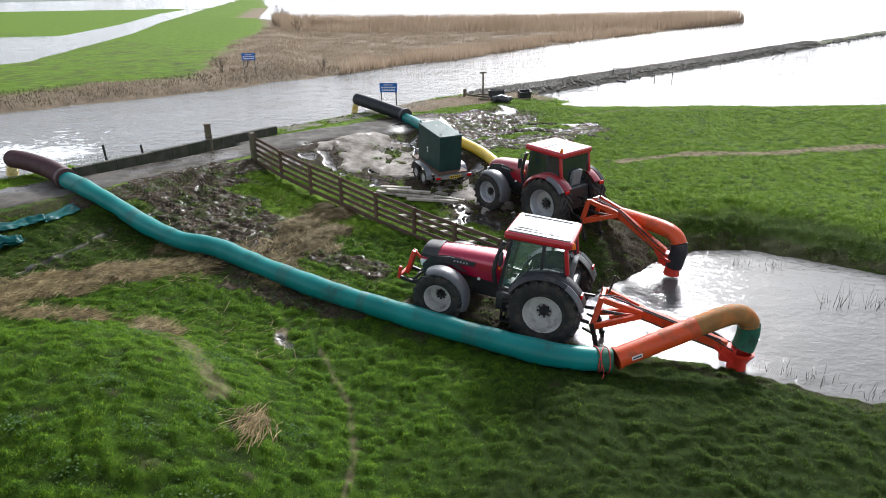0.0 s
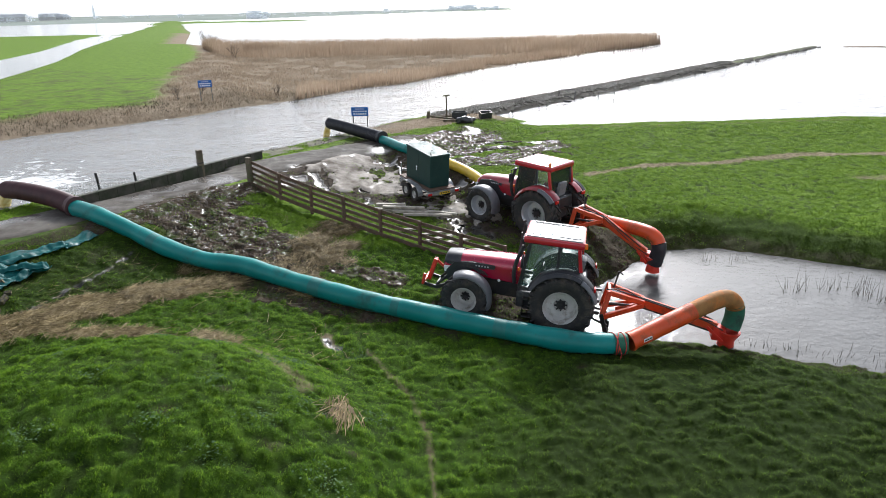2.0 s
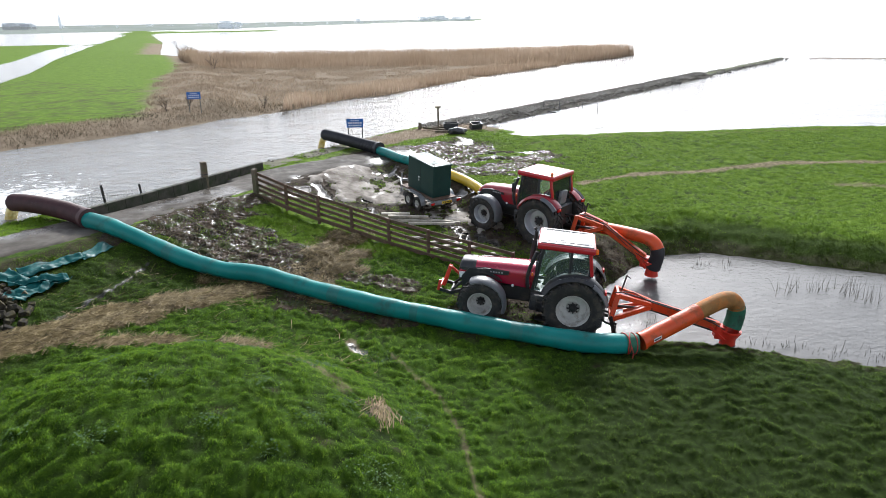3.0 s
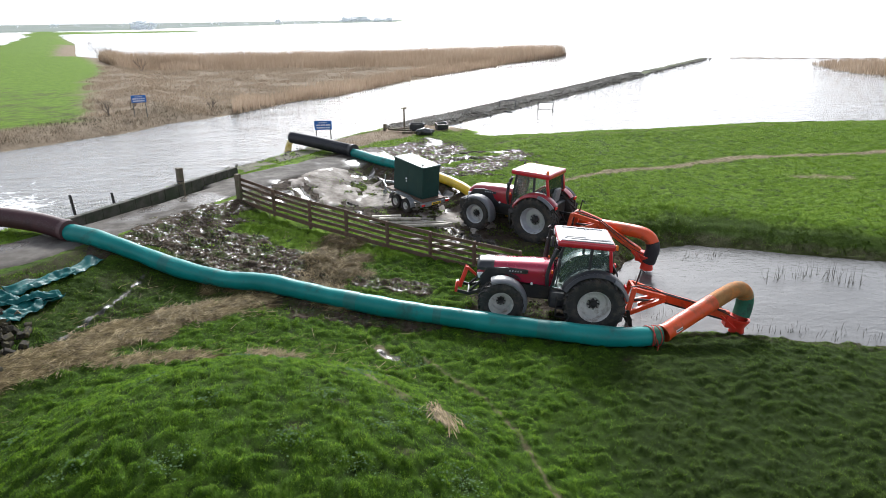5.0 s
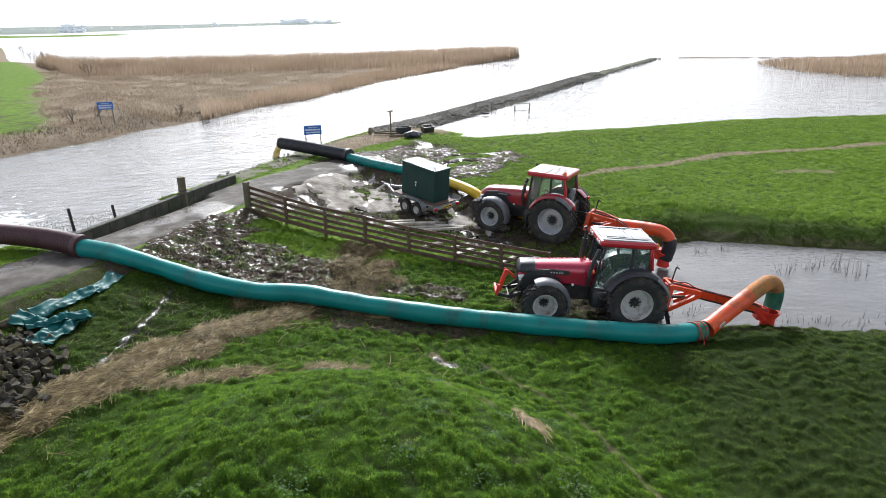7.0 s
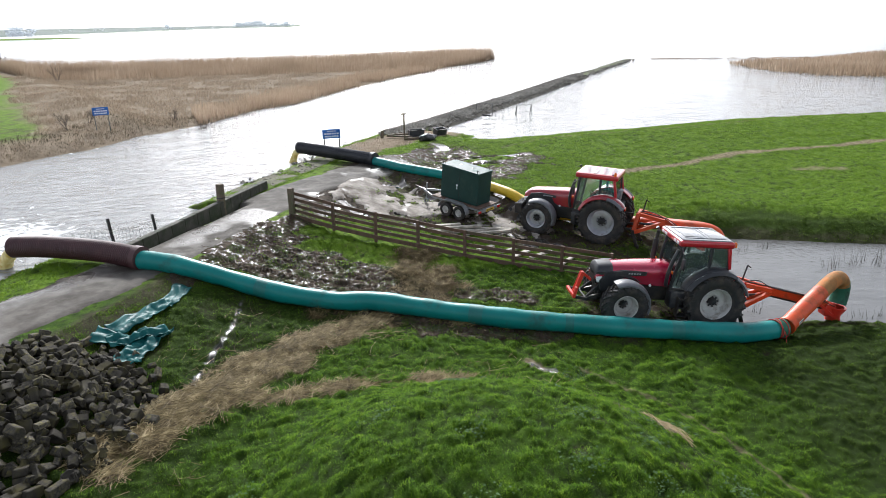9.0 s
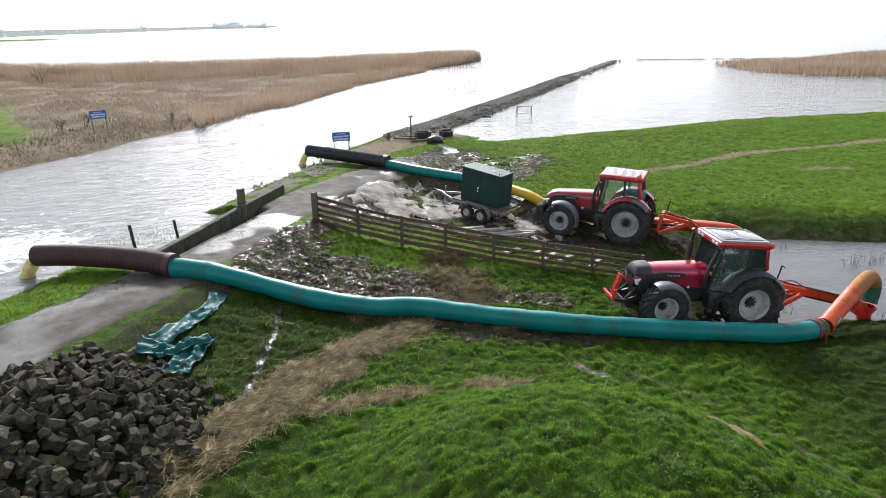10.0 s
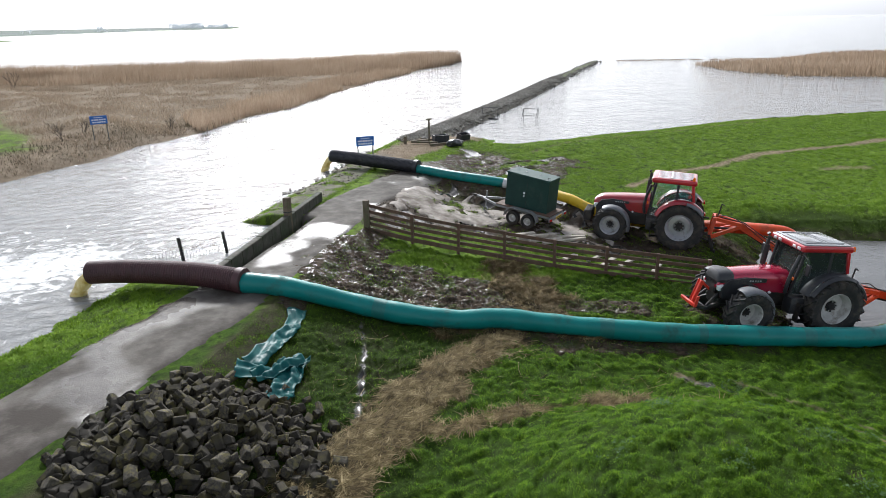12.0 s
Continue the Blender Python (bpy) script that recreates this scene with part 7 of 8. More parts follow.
DIKE_GRASS = varied("grass_blades", [(0.016, 0.045, 0.005), (0.066, 0.146, 0.010), (0.140, 0.262, 0.014), (0.25, 0.35, 0.036)], 0.7, 11.0, 0.32, 0.05)
# brighter copy of the grass colours, backlight of the far meadow painted in
BACKLIT_PASTURE = varied("backlit_pasture_blades", [(0.055, 0.108, 0.009), (0.118, 0.212, 0.014), (0.165, 0.280, 0.018), (0.26, 0.36, 0.042)], 0.7, 6.0, 0.35, 0.05)
grass("grass", "short tussocky green winter grass", DIKE_GRASS, [((-20, 12, 6.2, 15), 3500, 0.046, 0.012), ((-20, 12, 15, 21), 2500, 0.050, 0.015)])
# olive of thin wet grass, made darker to paint in vignetting and shade
DIMMED_DITCH_GRASS = varied("dimmed_ditch_grass", [(0.014, 0.028, 0.005), (0.038, 0.070, 0.009), (0.072, 0.122, 0.014), (0.14, 0.175, 0.036)], 0.7, 7.0, 0.30, 0.05)
grass("ditch_grass", "thin olive grass on wet ground by the ditch, coloured darker for vignetting", DIMMED_DITCH_GRASS, [((-20, 12, 6.2, 15), 3000, 0.044, 0.012), ((-20, 12, 15, 23), 1800, 0.050, 0.015), ((12, 30, 6.2, 21), 900, 0.055, 0.026)], True)
grass("backlit_meadow_grass", "short green meadow grass, coloured brighter and yellower for backlight", BACKLIT_PASTURE, [((-14, 12, 21, 34), 1100, 0.055, 0.022), ((12, 44, 12, 40), 560, 0.050, 0.034), ((8, 12, 34, 40), 560, 0.050, 0.034),
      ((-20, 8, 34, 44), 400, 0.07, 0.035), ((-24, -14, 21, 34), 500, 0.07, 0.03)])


def far_grass():
    n = 60000
    x, y = rng.uniform(-75, -14, n), rng.uniform(40, 190, n)
    keep = (signed(x, y, PENINSULA) > 0.6) & (litter_at(x, y) < 0.4)
    x, y = x[keep], y[keep]
    m = len(x)
    v, f = blades(x, y, height(x, y, False) - 0.02, 0.07 * rng.uniform(0.5, 1.4, m), 0.12 * rng.uniform(0.6, 1.3, m), rng.uniform(0.8, 1.4, m), True)
    tagged(from_arrays("dike_grass", v, f, BACKLIT_PASTURE), "short green grass on the dike across the water", "grass", kind="stuff")


far_grass()


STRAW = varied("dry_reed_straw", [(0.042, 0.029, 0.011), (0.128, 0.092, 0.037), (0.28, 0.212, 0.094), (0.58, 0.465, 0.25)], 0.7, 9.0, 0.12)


def straw():
    """Long thin stalks, combed roughly the way the water left them."""
    n = 420000
    x, y = rng.uniform(-14.8, -1.2, n), rng.uniform(12.6, 24.2, n)
    cover = Field(straw_at, -15, -1, 12.5, 24.5, 0.08)
    s = cover.at(x, y)
    clump = rough(x, y, 0.45, 141, 2)
    keep = (rng.uniform(0, 1, n) < s ** 1.3 * np.clip(0.05 + 1.5 * (clump - 0.25), 0, 1) * 0.8) | ((rng.uniform(0, 1, n) < 0.0022) & (rough(x, y, 2.0, 142) > 0.5))
    x, y, s = x[keep], y[keep], s[keep]
    m = len(x)
    a = np.where(y > 18.4, 2.2, 0.62) + 1.1 * (rough(x, y, 0.8, 143) - 0.5) * 2 + rng.normal(0, 0.85, m)
    ln, w = rng.uniform(0.15, 0.75, m), rng.uniform(0.005, 0.013, m)
    up = rng.uniform(-0.06, 0.16, m)
    z = TOP.at(x, y) + 0.01 + rng.uniform(0, 0.12, m) * s
    bend = rng.normal(0, 0.10, m)
    v = np.empty((m, 6, 3), dtype=np.float32)
    for k, e in enumerate((-0.5, 0.0, 0.5)):
        q = a + bend * e * 4
        px, py = x + np.cos(q) * ln * e, y + np.sin(q) * ln * e
        pz = np.maximum(z + up * ln * e, TOP.at(px, py) + 0.008)
        v[:, 2 * k] = np.stack([px + np.sin(a) * w / 2, py - np.cos(a) * w / 2, pz], 1)
        v[:, 2 * k + 1] = np.stack([px - np.sin(a) * w / 2, py + np.cos(a) * w / 2, pz + 0.004], 1)
    i = np.arange(m)[:, None] * 6
    f = np.concatenate([i + np.array([[0, 1, 3, 2]]), i + np.array([[2, 3, 5, 4]])], 0)
    tagged(from_arrays("straw", v.reshape(-1, 3), f, STRAW), "dry washed-up reed straw strewn over the grass", "straw", kind="stuff")


straw()


def straw_tuft():
    """A tuft of long pale stalks combed down the mound's flank."""
    n = 150
    u = rng.uniform(0, 1, n)
    bx, by = -2.78 + rng.normal(0, 0.12, n), 10.35 + rng.normal(0, 0.26, n)
    a = rng.normal(-1.75, 0.30, n)
    ln = rng.uniform(0.25, 0.75, n)
    tx, ty = bx + np.cos(a) * ln, by + np.sin(a) * ln
    bz, tz = height(bx, by) + rng.uniform(0.02, 0.07, n), height(tx, ty) + rng.uniform(0.02, 0.08, n)
    mx, my, mz = (bx + tx) / 2, (by + ty) / 2, np.maximum((bz + tz) / 2, height((bx + tx) / 2, (by + ty) / 2) + 0.05) + rng.uniform(0, 0.05, n)
    w = rng.uniform(0.010, 0.020, n)
    sx, sy = -np.sin(a) * w / 2, np.cos(a) * w / 2
    v = np.empty((n, 6, 3), dtype=np.float32)
    for k, (px, py, pz) in enumerate(((bx, by, bz), (mx, my, mz), (tx, ty, tz))):
        v[:, 2 * k] = np.stack([px - sx, py - sy, pz], 1)
        v[:, 2 * k + 1] = np.stack([px + sx, py + sy, pz], 1)
    i = np.arange(n)[:, None] * 6
    f = np.concatenate([i + np.array([[0, 1, 3, 2]]), i + np.array([[2, 3, 5, 4]])], 0)
    tagged(from_arrays("straw_tuft", v.reshape(-1, 3), f, STRAW), "tuft of long pale dry reed on the mound", "straw", kind="stuff")


straw_tuft()


def reed(name, label, n, area, keep_at, tall, wide, mat, lean=0.22):
    (x0, x1, y0, y1) = area
    x, y = rng.uniform(x0, x1, n), rng.uniform(y0, y1, n)
    k = rng.uniform(0, 1, n) < keep_at(x, y)
    x, y = x[k], y[k]
    m = len(x)
    z = height(x, y, False)
    h = tall(x, y) * rng.uniform(0.7, 1.15, m)
    v, f = blades(x, y, z - 0.05, h, wide * rng.uniform(0.6, 1.4, m), np.abs(rng.normal(0, lean, m)))
    return tagged(from_arrays(name, v, f, mat), label, "reed", kind="stuff")


REED = varied("dry_reed_stems", [(0.28, 0.205, 0.140), (0.36, 0.272, 0.190), (0.44, 0.34, 0.248), (0.52, 0.42, 0.315)], 0.8, 0.25, 0.4)
SEDGE = varied("dead_marsh_sedge", [(0.19, 0.143, 0.100), (0.29, 0.226, 0.160), (0.38, 0.302, 0.220), (0.48, 0.392, 0.295)], 0.85, 0.5, 0.3)
BANK_STEMS = varied("dark_bank_stems", [(0.035, 0.030, 0.018), (0.075, 0.062, 0.036), (0.12, 0.098, 0.062), (0.19, 0.155, 0.105)], 0.85, 0.8, 0.2)


def back_band(x, y):
    """Tall reed along the lake side of the marsh and round its point."""
    pen = signed(x, y, PENINSULA)
    back = np.interp(x, [-40, -28, -18, 5, 22, 40, 48, 56], [140, 124, 117, 112, 108, 110, 114, 118]) + 5 * (rough(x, y, 9, 151) - 0.5)
    tall = ramp01(y - back, -8, 5) * (pen > 0.2) * (x > -28 - 0.3 * (y - 124)) * ~inside(x, y, MARSH_POOL)
    edge = ramp01(pen + 3.0 * (rough(x, y, 4, 152) - 0.5), 6.5, 3.0) * (pen > 0.1) * (x > -8) * (y < 118) * ramp01(rough(x, y, 7, 153), 0.24, 0.40)
    return np.maximum(tall, edge * 0.9)


reed("tall_reed", "tall dry brown reed along the lake", 420000, (-45, 57, 56, 150), back_band, lambda x, y: 0.55 + 1.5 * ramp01(y - np.interp(x, [-40, -28, -18, 5, 22, 40, 48, 56], [140, 124, 117, 112, 108, 110, 114, 118]), -9, 9) + 0.6 * rough(x, y, 4, 154), 0.075, REED, 0.16)
reed("marsh_sedge", "flattened dead sedge and reed litter on the marsh", 300000, (-32, 52, 46, 125),
     lambda x, y: (litter_at(x, y) > 0.5) * (signed(x, y, PENINSULA) > 0.2) * (1 - back_band(x, y)) * ramp01(rough(x, y, 2.5, 155), 0.3, 0.55) * ~inside(x, y, MARSH_POOL), lambda x, y: 0.12 + 0.42 * rough(x, y, 3.5, 156), 0.055, SEDGE, 0.9)
reed("bank_litter", "brown dead stems on the far bank", 60000, (-40, -4, 36, 62), lambda x, y: ramp01(signed(x, y, PENINSULA), 0.1, 0.5) * ramp01(signed(x, y, PENINSULA), 6.5, 3.0), lambda x, y: 0.10 + 0.30 * rough(x, y, 1.5, 157), 0.04, BANK_STEMS, 0.9)
reed("reed_bed", "tall dry reed standing in the lake", 100000, (62, 172, 28, 90), lambda x, y: ramp01(signed(x, y, REED_BED) + 5 * (rough(x, y, 6, 158) - 0.5), -1.0, 2.5), lambda x, y: (0.9 + 0.7 * rough(x, y, 4, 159)) * (0.55 + 0.45 * ramp01(signed(x, y, REED_BED), 0, 5)), 0.12, REED, 0.10)
reed("bank_debris", "brown reed debris on the end of the dike", 9000, (-3, 8, 36, 46), lambda x, y: (litter_at(x, y) > 0.4) * (height(x, y) > LAKE_Z + 0.05) * 1.0, lambda x, y: 0.10 + 0.2 * rough(x, y, 0.8, 160), 0.025, SEDGE, 1.1)
STEM = varied("dark_dead_stems", [(0.022, 0.018, 0.012), (0.05, 0.042, 0.028), (0.09, 0.08, 0.05)], 0.8)


def pond_stems(name, label, clusters, n, spread, tall, wide):
    x = np.concatenate([cx + rng.normal(0, spread, n) for cx, cy in clusters])
    y = np.concatenate([cy + rng.normal(0, spread * 0.6, n) for cx, cy in clusters])
    m = len(x)
    v, f = blades(x, y, np.full(m, POND_Z - 0.05), tall * rng.uniform(0.4, 1.2, m), np.full(m, wide), np.abs(rng.normal(0, 0.22, m)))
    tagged(from_arrays(name, v, f, STEM), label, "reed", kind="stuff")


pond_stems("water_stems", "thin dead stems standing in the ditch", [(12.1, 17.2), (13.2, 17.0), (13.9, 16.6), (14.3, 15.9)], 26, 0.28, 0.85, 0.014)
pond_stems("bank_stems", "short dark stems along the ditch edge", [(10.6, 20.2), (11.6, 20.0), (9.6, 13.3), (10.6, 12.7), (8.9, 13.6), (6.2, 15.6), (11.5, 12.3), (12.3, 11.6)], 24, 0.3, 0.35, 0.014)


def clover():
    """Low pale weeds in scattered patches on the mound."""
    spots = [(-5.9, 13.0, 0.5), (-6.8, 12.2, 0.35), (-4.4, 11.6, 0.35), (-3.9, 12.4, 0.4), (-7.4, 10.0, 0.3), (-5.2, 9.9, 0.35), (-3.5, 9.9, 0.5), (-4.2, 9.0, 0.4), (-6.0, 8.6, 0.4), (-2.2, 10.4, 0.4),
             (-8.6, 11.4, 0.3), (-7.9, 8.4, 0.4), (-2.7, 13.6, 0.5), (-9.6, 9.0, 0.35), (-9.0, 17.4, 0.4), (-3.0, 8.0, 0.5), (-11.3, 11.4, 0.4), (-4.9, 8.0, 0.3)]
    x = np.concatenate([cx + rng.normal(0, r * 0.55, int(190 * r)) for cx, cy, r in spots])
    y = np.concatenate([cy + rng.normal(0, r * 0.4, int(190 * r)) for cx, cy, r in spots])
    m = len(x)
    z, a = TOP.at(x, y) + rng.uniform(0.03, 0.07, m), rng.uniform(0, 6.28, m)
    s, tilt = rng.uniform(0.012, 0.026, m), rng.normal(0, 0.35, m)
    v = np.empty((m, 5, 3), dtype=np.float32)
    for k in range(5):
        q = a + k * 1.2566
        v[:, k] = np.stack([x + np.cos(q) * s, y + np.sin(q) * s, z + np.cos(q - a) * s * tilt], 1)
    leaf = varied("pale_clover_leaf", [(0.04, 0.085, 0.025), (0.075, 0.135, 0.045), (0.115, 0.18, 0.08)], 0.7, 1.5, 0.2, 0.1)
    tagged(from_arrays("clover", v.reshape(-1, 3), np.arange(5 * m).reshape(m, 5), leaf), "low pale green clover between the grass", "weeds", kind="stuff")


clover()


def bare_shrub(x, y, tall, seed):
    """A leafless bush: stems that fork three times into thin twigs."""
    r = random.Random(seed)
    thing = tagged(new("bare_shrub"), "leafless brown shrub on the bank across the water", "shrub", group="shrubs across the water")
    thing.matrix_basis = pose(x, y, float(height(x, y, False)[0]) - 0.05)

    def grow(bm, p, way, length, thick, depth):
        q = p + way * length
        tube(bm, [p, p.lerp(q, 0.5) + Vector((r.uniform(-1, 1), r.uniform(-1, 1), 0)) * length * 0.06, q], [thick, thick * 0.8, thick * 0.55], 5)
        if depth:
            for _ in range(3):
                turn = Vector((r.uniform(-1, 1), r.uniform(-1, 1), r.uniform(-0.2, 0.6)))
                grow(bm, p.lerp(q, r.uniform(0.5, 1.0)), (way + turn * 0.75).normalized(), length * r.uniform(0.55, 0.75), thick * 0.55, depth - 1)

    for _ in range(4):
        bm = shape()
        grow(bm, Vector((r.uniform(-0.12, 0.12), r.uniform(-0.12, 0.12), 0)), Vector((r.uniform(-0.5, 0.5), r.uniform(-0.5, 0.5), 1)).normalized(), tall * 0.42, 0.012 * tall + 0.008, 3)
        part("stem", bm, TWIG, thing)


TWIG = material("bare_twig_bark", [(0.07, 0.055, 0.042), (0.14, 0.11, 0.085)], 0.85, scale=6)
for k, (x, y, tall) in enumerate([(-17.0, 54.7, 1.7), (-53.3, 229.8, 4.0), (-38.5, 172.0, 4.2), (-22.5, 112.3, 2.8), (-9.7, 59.4, 1.4), (-7.9, 55.2, 1.2), (-44.5, 195.0, 3.6), (-15.6, 56.8, 1.2)]):
    bare_shrub(x, y, tall, 300 + k)


# ---------------------------------------------------------------- stones
def stone_material():
    m = material("grey_basalt_block", [(0.031, 0.028, 0.023), (0.096, 0.085, 0.067)], 0.85, spec=0.16, scale=5, dirt=(0.115, 0.100, 0.036), dirt_amount=0.42, dirt_scale=2.4, bump=0.5, bump_scale=25)
    t = m.node_tree
    b = t.nodes["Principled BSDF"]
    src = b.inputs["Base Color"].links[0].from_socket
    oi = t.nodes.new("ShaderNodeObjectInfo")
    mr = t.nodes.new("ShaderNodeMapRange")
    mr.inputs["To Min"].default_value, mr.inputs["To Max"].default_value = 0.55, 1.6
    t.links.new(oi.outputs["Random"], mr.inputs["Value"])
    mx = t.nodes.new("ShaderNodeMix")
    mx.data_type, mx.blend_type = "RGBA", "MULTIPLY"
    mx.inputs["Factor"].default_value = 1.0
    t.links.new(src, mx.inputs["A"])
    t.links.new(mr.outputs["Result"], mx.inputs["B"])
    t.links.new(mx.outputs["Result"], b.inputs["Base Color"])
    return m


STONE = stone_material()


def stone_mesh(k):
    """A broken basalt column: five or six sided, rough at both ends."""
    r = random.Random(100 + k)
    bm = shape()
    n = r.choice((4, 5, 5, 6))
    ang = sorted(2 * math.pi * (i + r.uniform(-0.25, 0.25)) / n for i in range(n))
    h = r.uniform(0.8, 1.35)
    lo = [bm.verts.new((r.uniform(0.42, 0.56) * math.cos(a), r.uniform(0.42, 0.56) * math.sin(a), -h / 2 + r.uniform(-0.08, 0.08))) for a in ang]
    hi = [bm.verts.new((v.co.x * r.uniform(0.82, 1.0), v.co.y * r.uniform(0.82, 1.0), h / 2 + r.uniform(-0.10, 0.10))) for v in lo]
    bm.faces.new(lo[::-1])
    bm.faces.new(hi)
    for i in range(n):
        bm.faces.new((lo[i], lo[(i + 1) % n], hi[(i + 1) % n], hi[i]))
    bmesh.ops.bevel(bm, geom=bm.edges[:], offset=0.05, segments=1, affect="EDGES")
    bmesh.ops.recalc_face_normals(bm, faces=bm.faces)
    me = bpy.data.meshes.new("stone")
    bm.to_mesh(me)
    bm.free()
    me.materials.append(STONE)
    return me


def top_at(x, y):
    return float(TOP.at(np.array([x]), np.array([y]))[0])


def stone_pile():
    pile = tagged(new("stone_pile"), "heap of dark mossy basalt blocks on the grass", "stones")
    meshes = [stone_mesh(k) for k in range(10)]
    r = random.Random(5)
    placed = []
    for k in range(6000):
        if len(placed) >= 298:
            break
        x, y = r.uniform(-18.6, -11.9), r.uniform(12.6, 19.6)
        u = ((x + 15.0) * 0.55 + (y - 15.6) * 0.83) / 2.65, (-(x + 15.0) * 0.83 + (y - 15.6) * 0.55) / 2.30
        q = math.hypot(*u)
        if q > 1.12 or (q > 0.85 and r.random() < 0.6):
            continue
        s = r.uniform(0.15, 0.30)
        near = [p for p in placed if math.hypot(p[0] - x, p[1] - y) < (p[3] + s) * 0.43]
        if len(near) > 2:
            continue
        z = max([top_at(x, y) + 0.30 * s] + [p[2] + 0.62 * (p[3] + s) / 2 for p in near])
        if z > top_at(x, y) + 0.08 + 0.60 * max(0.0, 1 - q):
            if near:
                continue
        placed.append((x, y, z, s))
        ob = new("stone", r.choice(meshes))
        ob.parent = pile
        ob.matrix_basis = pose(x, y, z, r.uniform(0, 360), r.uniform(0, 360), r.uniform(0, 360)) @ Matrix.Scale(s, 4)
    # the rest of the heap, lower between them
    verts, faces, base = [], [], 0
    for k in range(420):
        a, q = r.uniform(0, 2 * math.pi), math.sqrt(r.random()) * 1.02
        x = -15.0 + 2.65 * q * math.cos(a) * 0.55 - 2.30 * q * math.sin(a) * 0.83
        y = 15.6 + 2.65 * q * math.cos(a) * 0.83 + 2.30 * q * math.sin(a) * 0.55
        s = r.uniform(0.18, 0.30)
        if any(math.hypot(p[0] - x, p[1] - y) < 0.5 * p[3] and p[2] > top_at(x, y) + 0.25 for p in placed):
            continue
        m = pose(x, y, top_at(x, y) + 0.08 + 0.30 * max(0.0, 1 - q) * r.random(), r.uniform(0, 360), r.uniform(0, 360), r.uniform(0, 360)) @ Matrix.Scale(s, 4)
        me = r.choice(meshes)
        verts += [m @ v.co for v in me.vertices]
        faces += [tuple(i + base for i in f.vertices) for f in me.polygons]
        base += len(me.vertices)
    me = bpy.data.meshes.new("rubble")
    me.from_pydata(verts, [], faces)
    me.materials.append(STONE)
    rest = new("rubble", me)
    rest.parent = pile
    rest["kind"] = "stuff"


stone_pile()


def loose_rocks(name, label, x, y, z, size, mat):
    """Many rough stones in one mesh."""
    n = len(x)
    base = np.array([(1, 0, 0), (-1, 0, 0), (0, 1, 0), (0, -1, 0), (0, 0, 1), (0, 0, -1), (0.65, 0.65, 0.5), (-0.65, 0.65, 0.5), (0.65, -0.65, 0.5), (-0.65, -0.65, 0.5)])
    tri = np.array([(6, 4, 0), (6, 2, 4), (6, 0, 2), (7, 4, 2), (7, 1, 4), (7, 2, 1), (8, 0, 4), (8, 4, 3), (8, 3, 0), (9, 4, 1), (9, 3, 4), (9, 1, 3), (0, 5, 2), (2, 5, 1), (1, 5, 3), (3, 5, 0)])
    j = rng.uniform(0.7, 1.25, (n, 10, 3)) * base[None]
    a = rng.uniform(0, 2 * math.pi, n)
    c, s = np.cos(a)[:, None], np.sin(a)[:, None]
    v = np.stack([j[..., 0] * c - j[..., 1] * s, j[..., 0] * s + j[..., 1] * c, j[..., 2] * 0.75], -1) * size[:, None, None] + np.stack([x, y, z], 1)[:, None, :]
    f = (np.arange(n)[:, None, None] * 10 + tri[None]).reshape(-1, 3)
    return tagged(from_arrays(name, v.reshape(-1, 3), f, mat), label, "stones", kind="stuff")


RUBBLE = varied("grey_groyne_rubble", [(0.11, 0.10, 0.082), (0.19, 0.175, 0.145), (0.29, 0.27, 0.23), (0.38, 0.36, 0.315)], 0.9, 0.6)
u = rng.uniform(0, 1, 7000) ** 1.15
gl = np.array(GROYNE)
seg = np.interp(u, [0, 0.12, 0.5, 1], [0, 1, 2, 3])
k = np.minimum(seg.astype(int), 2)
px = gl[k, 0] + (gl[k + 1, 0] - gl[k, 0]) * (seg - k) + rng.normal(0, 0.85, len(u)) * 0.62
py = gl[k, 1] + (gl[k + 1, 1] - gl[k, 1]) * (seg - k) - rng.normal(0, 0.85, len(u)) * 0.55
loose_rocks("groyne_rubble", "rough grey stones heaped into a low groyne", px, py, height(px, py, False) + 0.01, rng.uniform(0.09, 0.22, len(u)), RUBBLE)
v = rng.uniform(0, 1, 420)
loose_rocks("groyne_tip_rubble", "low wet stones at the groyne's end", 42 + 30 * v + rng.normal(0, 0.5, 420), 76.8 + 26.4 * v + rng.normal(0, 0.5, 420), np.full(420, 1.66), rng.uniform(0.12, 0.28, 420), RUBBLE)
n = 900
s = rng.uniform(-30, 26, n)
wx, wy = -12 + s * 0.68 - 4.35 * 0.73, 23.5 + s * 0.73 + 4.35 * 0.68
e = rng.normal(0, 0.22, n)
keep = (s > 7.2) & (rough(s, s * 0, 1.3, 161) > 0.45)
loose_rocks("bank_rubble", "small dark stones along the water's edge", (wx + e)[keep], (wy - e)[keep], np.full(keep.sum(), LAKE_Z + 0.02), rng.uniform(0.05, 0.11, keep.sum()), RUBBLE)


# ---------------------------------------------------------------- clods of mud
n = 16000
x, y = rng.uniform(-12, 9, n), rng.uniform(15, 38, n)
mud = mud_at(x, y)
keep = rng.uniform(0, 1, n) < (mud > 0.45) * (1 - wet_at(x, y, mud)) * 0.8
x, y = x[keep], y[keep]
loose_rocks("mud_clods", "dark clods of churned-up mud", x, y, TOP.at(x, y), rng.uniform(0.015, 0.06, len(x)), varied("churned_mud", [(0.022, 0.017, 0.012), (0.045, 0.036, 0.026), (0.075, 0.062, 0.046)], 0.75))


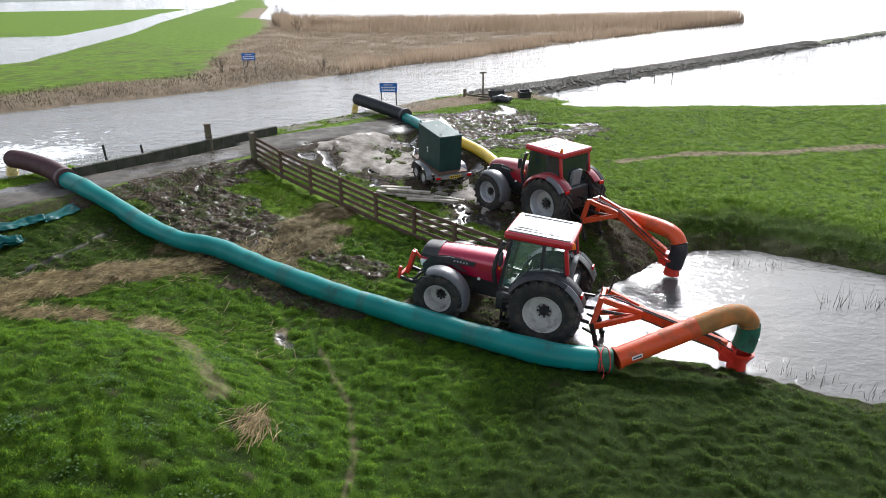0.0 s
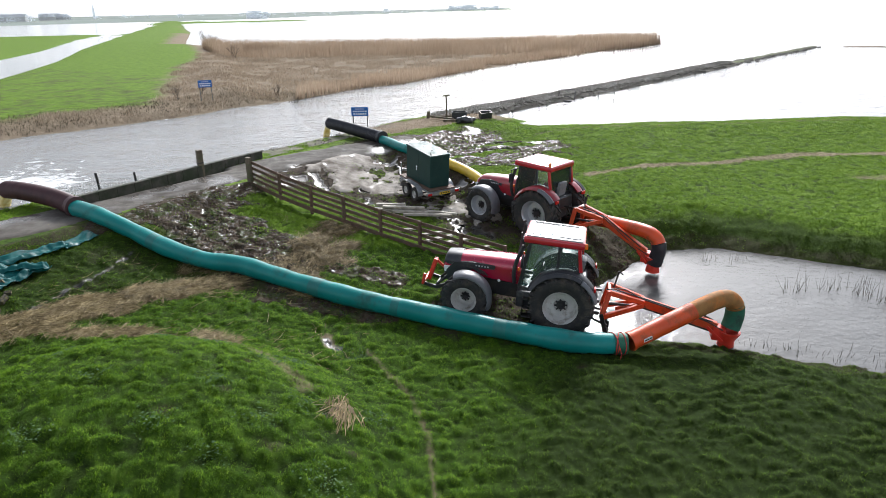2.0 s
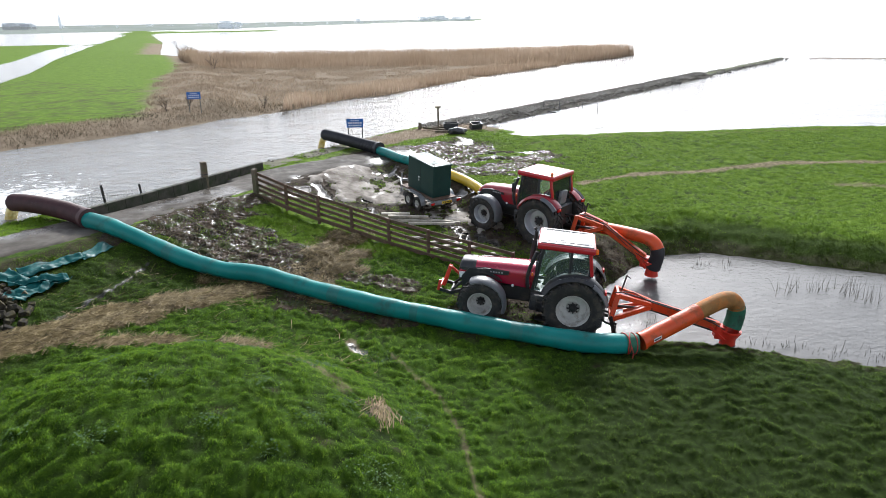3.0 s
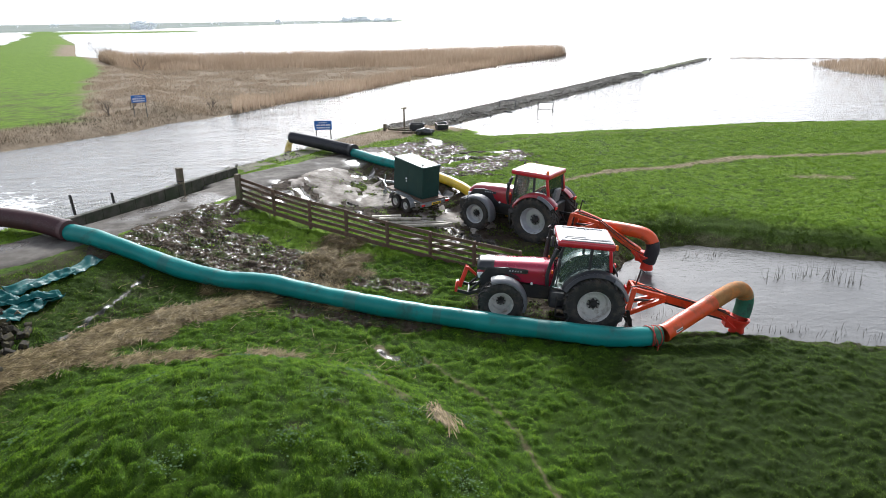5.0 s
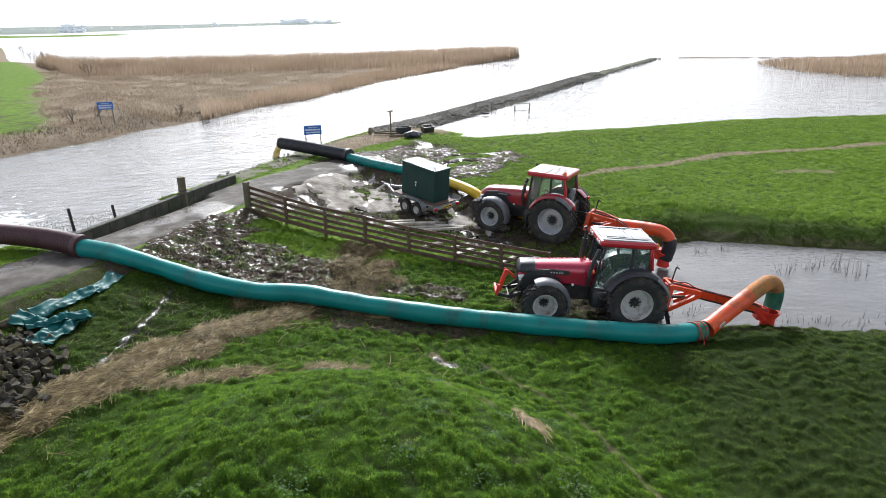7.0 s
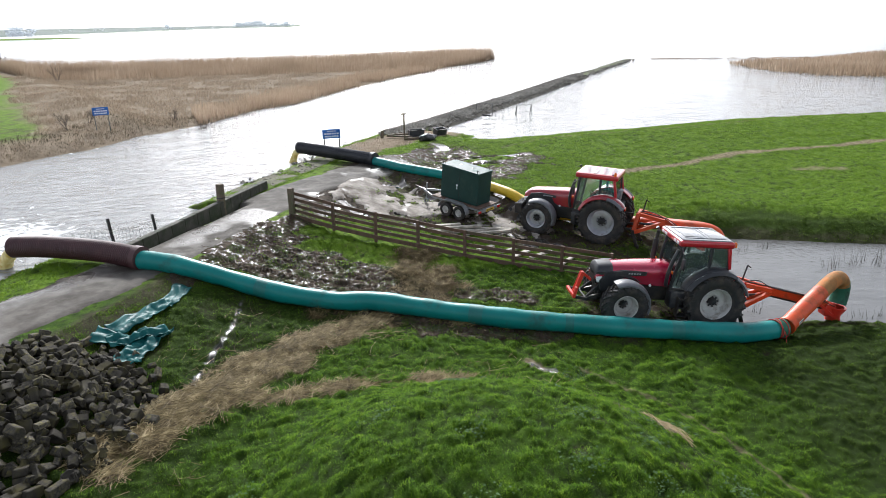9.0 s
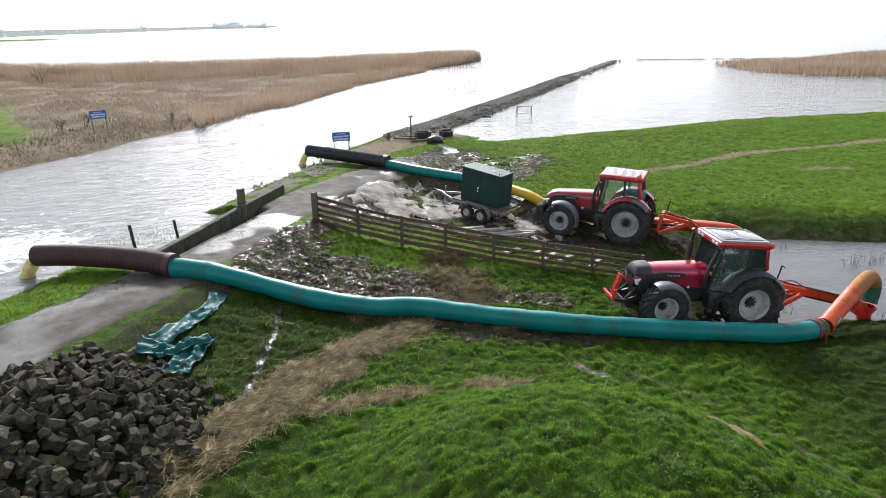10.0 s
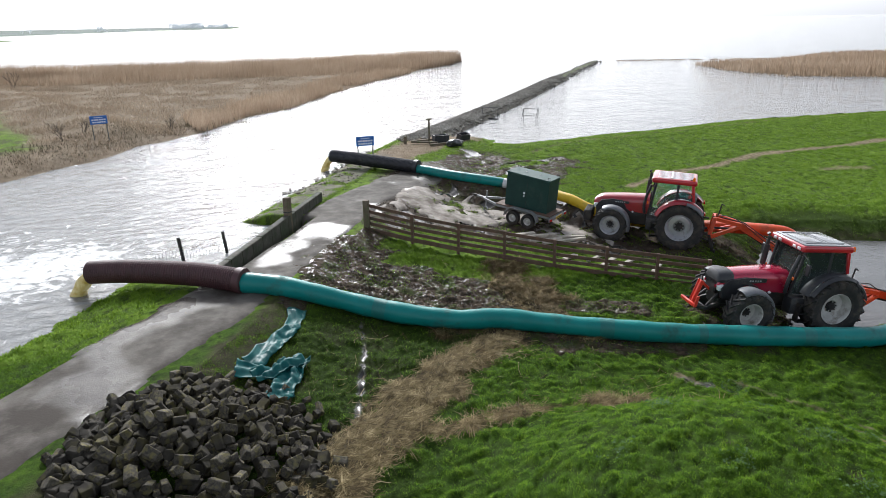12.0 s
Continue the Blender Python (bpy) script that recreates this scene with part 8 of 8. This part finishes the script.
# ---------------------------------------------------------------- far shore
# haze is painted into these base colours: woods, roofs, towers and walls paled
HAZE_PALED = varied("haze_paled_distance", [(0.78, 0.81, 0.83), (0.82, 0.85, 0.87), (0.86, 0.88, 0.90)], 0.9, 0.02, 0.6)
HAZE_PALED_WALLS = varied("haze_paled_house_walls", [(0.36, 0.36, 0.36), (0.50, 0.50, 0.49), (0.62, 0.61, 0.60)], 0.9, 0.02)


def at_bearing(degrees, r):
    return r * math.sin(radians(degrees)), r * math.cos(radians(degrees))


def far_trees(name, label, rows):
    """Distant woods: crowns of many small ragged clumps on short trunks."""
    r = random.Random(11)
    cx, cy, cz, cs = [], [], [], []
    for b0, b1, dist, n, tall in rows:
        for _ in range(n):
            b = r.uniform(b0, b1)
            x, y = at_bearing(b, dist + r.uniform(0, 60))
            h = tall * r.uniform(0.55, 1.15)
            for _ in range(16):
                u = r.random() ** 0.7
                w = h * 0.34 * (1 - 0.5 * abs(u - 0.5))
                cx.append(x + r.gauss(0, w))
                cy.append(y + r.gauss(0, w))
                cz.append(2.0 + h * (0.12 + 0.88 * u))
                cs.append(h * r.uniform(0.06, 0.15))
    ob = loose_rocks(name, label, np.array(cx), np.array(cy), np.array(cz), np.array(cs), HAZE_PALED)
    ob["category"] = "trees"


far_trees("far_woods", "hazy bare woods on the far shore", [(7.2, 9.4, 1760, 46, 13), (9.7, 11.7, 1790, 36, 10), (-60, -12, 1150, 60, 8), (-12, 6, 1200, 14, 6), (-46, -24, 900, 60, 8), (-9, -7.4, 640, 26, 7), (1.5, 2.2, 1450, 6, 9)])


def far_house(x, y, w, d, h, turn):
    thing = tagged(new("far_house"), "small hazy house of a distant town", "house", group="distant town")
    thing.matrix_basis = pose(x, y, 3.0, 0, 0, turn)
    part("wall", block(shape(), (0, 0, h / 2), (w, d, h)), HAZE_PALED_WALLS, thing)
    part("roof", prism(shape(), [(-w / 2 - 0.4, h), (w / 2 + 0.4, h), (0, h + w * 0.35)], -d / 2 - 0.4, d / 2 + 0.4), HAZE_PALED, thing)


r = random.Random(21)
for k in range(34):
    x, y = at_bearing(r.uniform(-46, -22), r.uniform(950, 1250))
    far_house(x, y, r.uniform(8, 14), r.uniform(12, 34), r.uniform(4, 7), r.uniform(0, 180))


def far_tower(b, dist, h, w):
    thing = tagged(new("far_tower"), "slim hazy tower over a distant town", "tower")
    x, y = at_bearing(b, dist)
    thing.matrix_basis = pose(x, y, 2.0)
    part("shaft", tube(shape(), [(0, 0, 0), (0, 0, h * 0.7), (0, 0, h)], [w, w * 0.8, w * 0.3], 10), HAZE_PALED, thing)


far_tower(-19.9, 1200, 22, 2.0)
far_tower(-24.6, 1250, 12, 2.4)
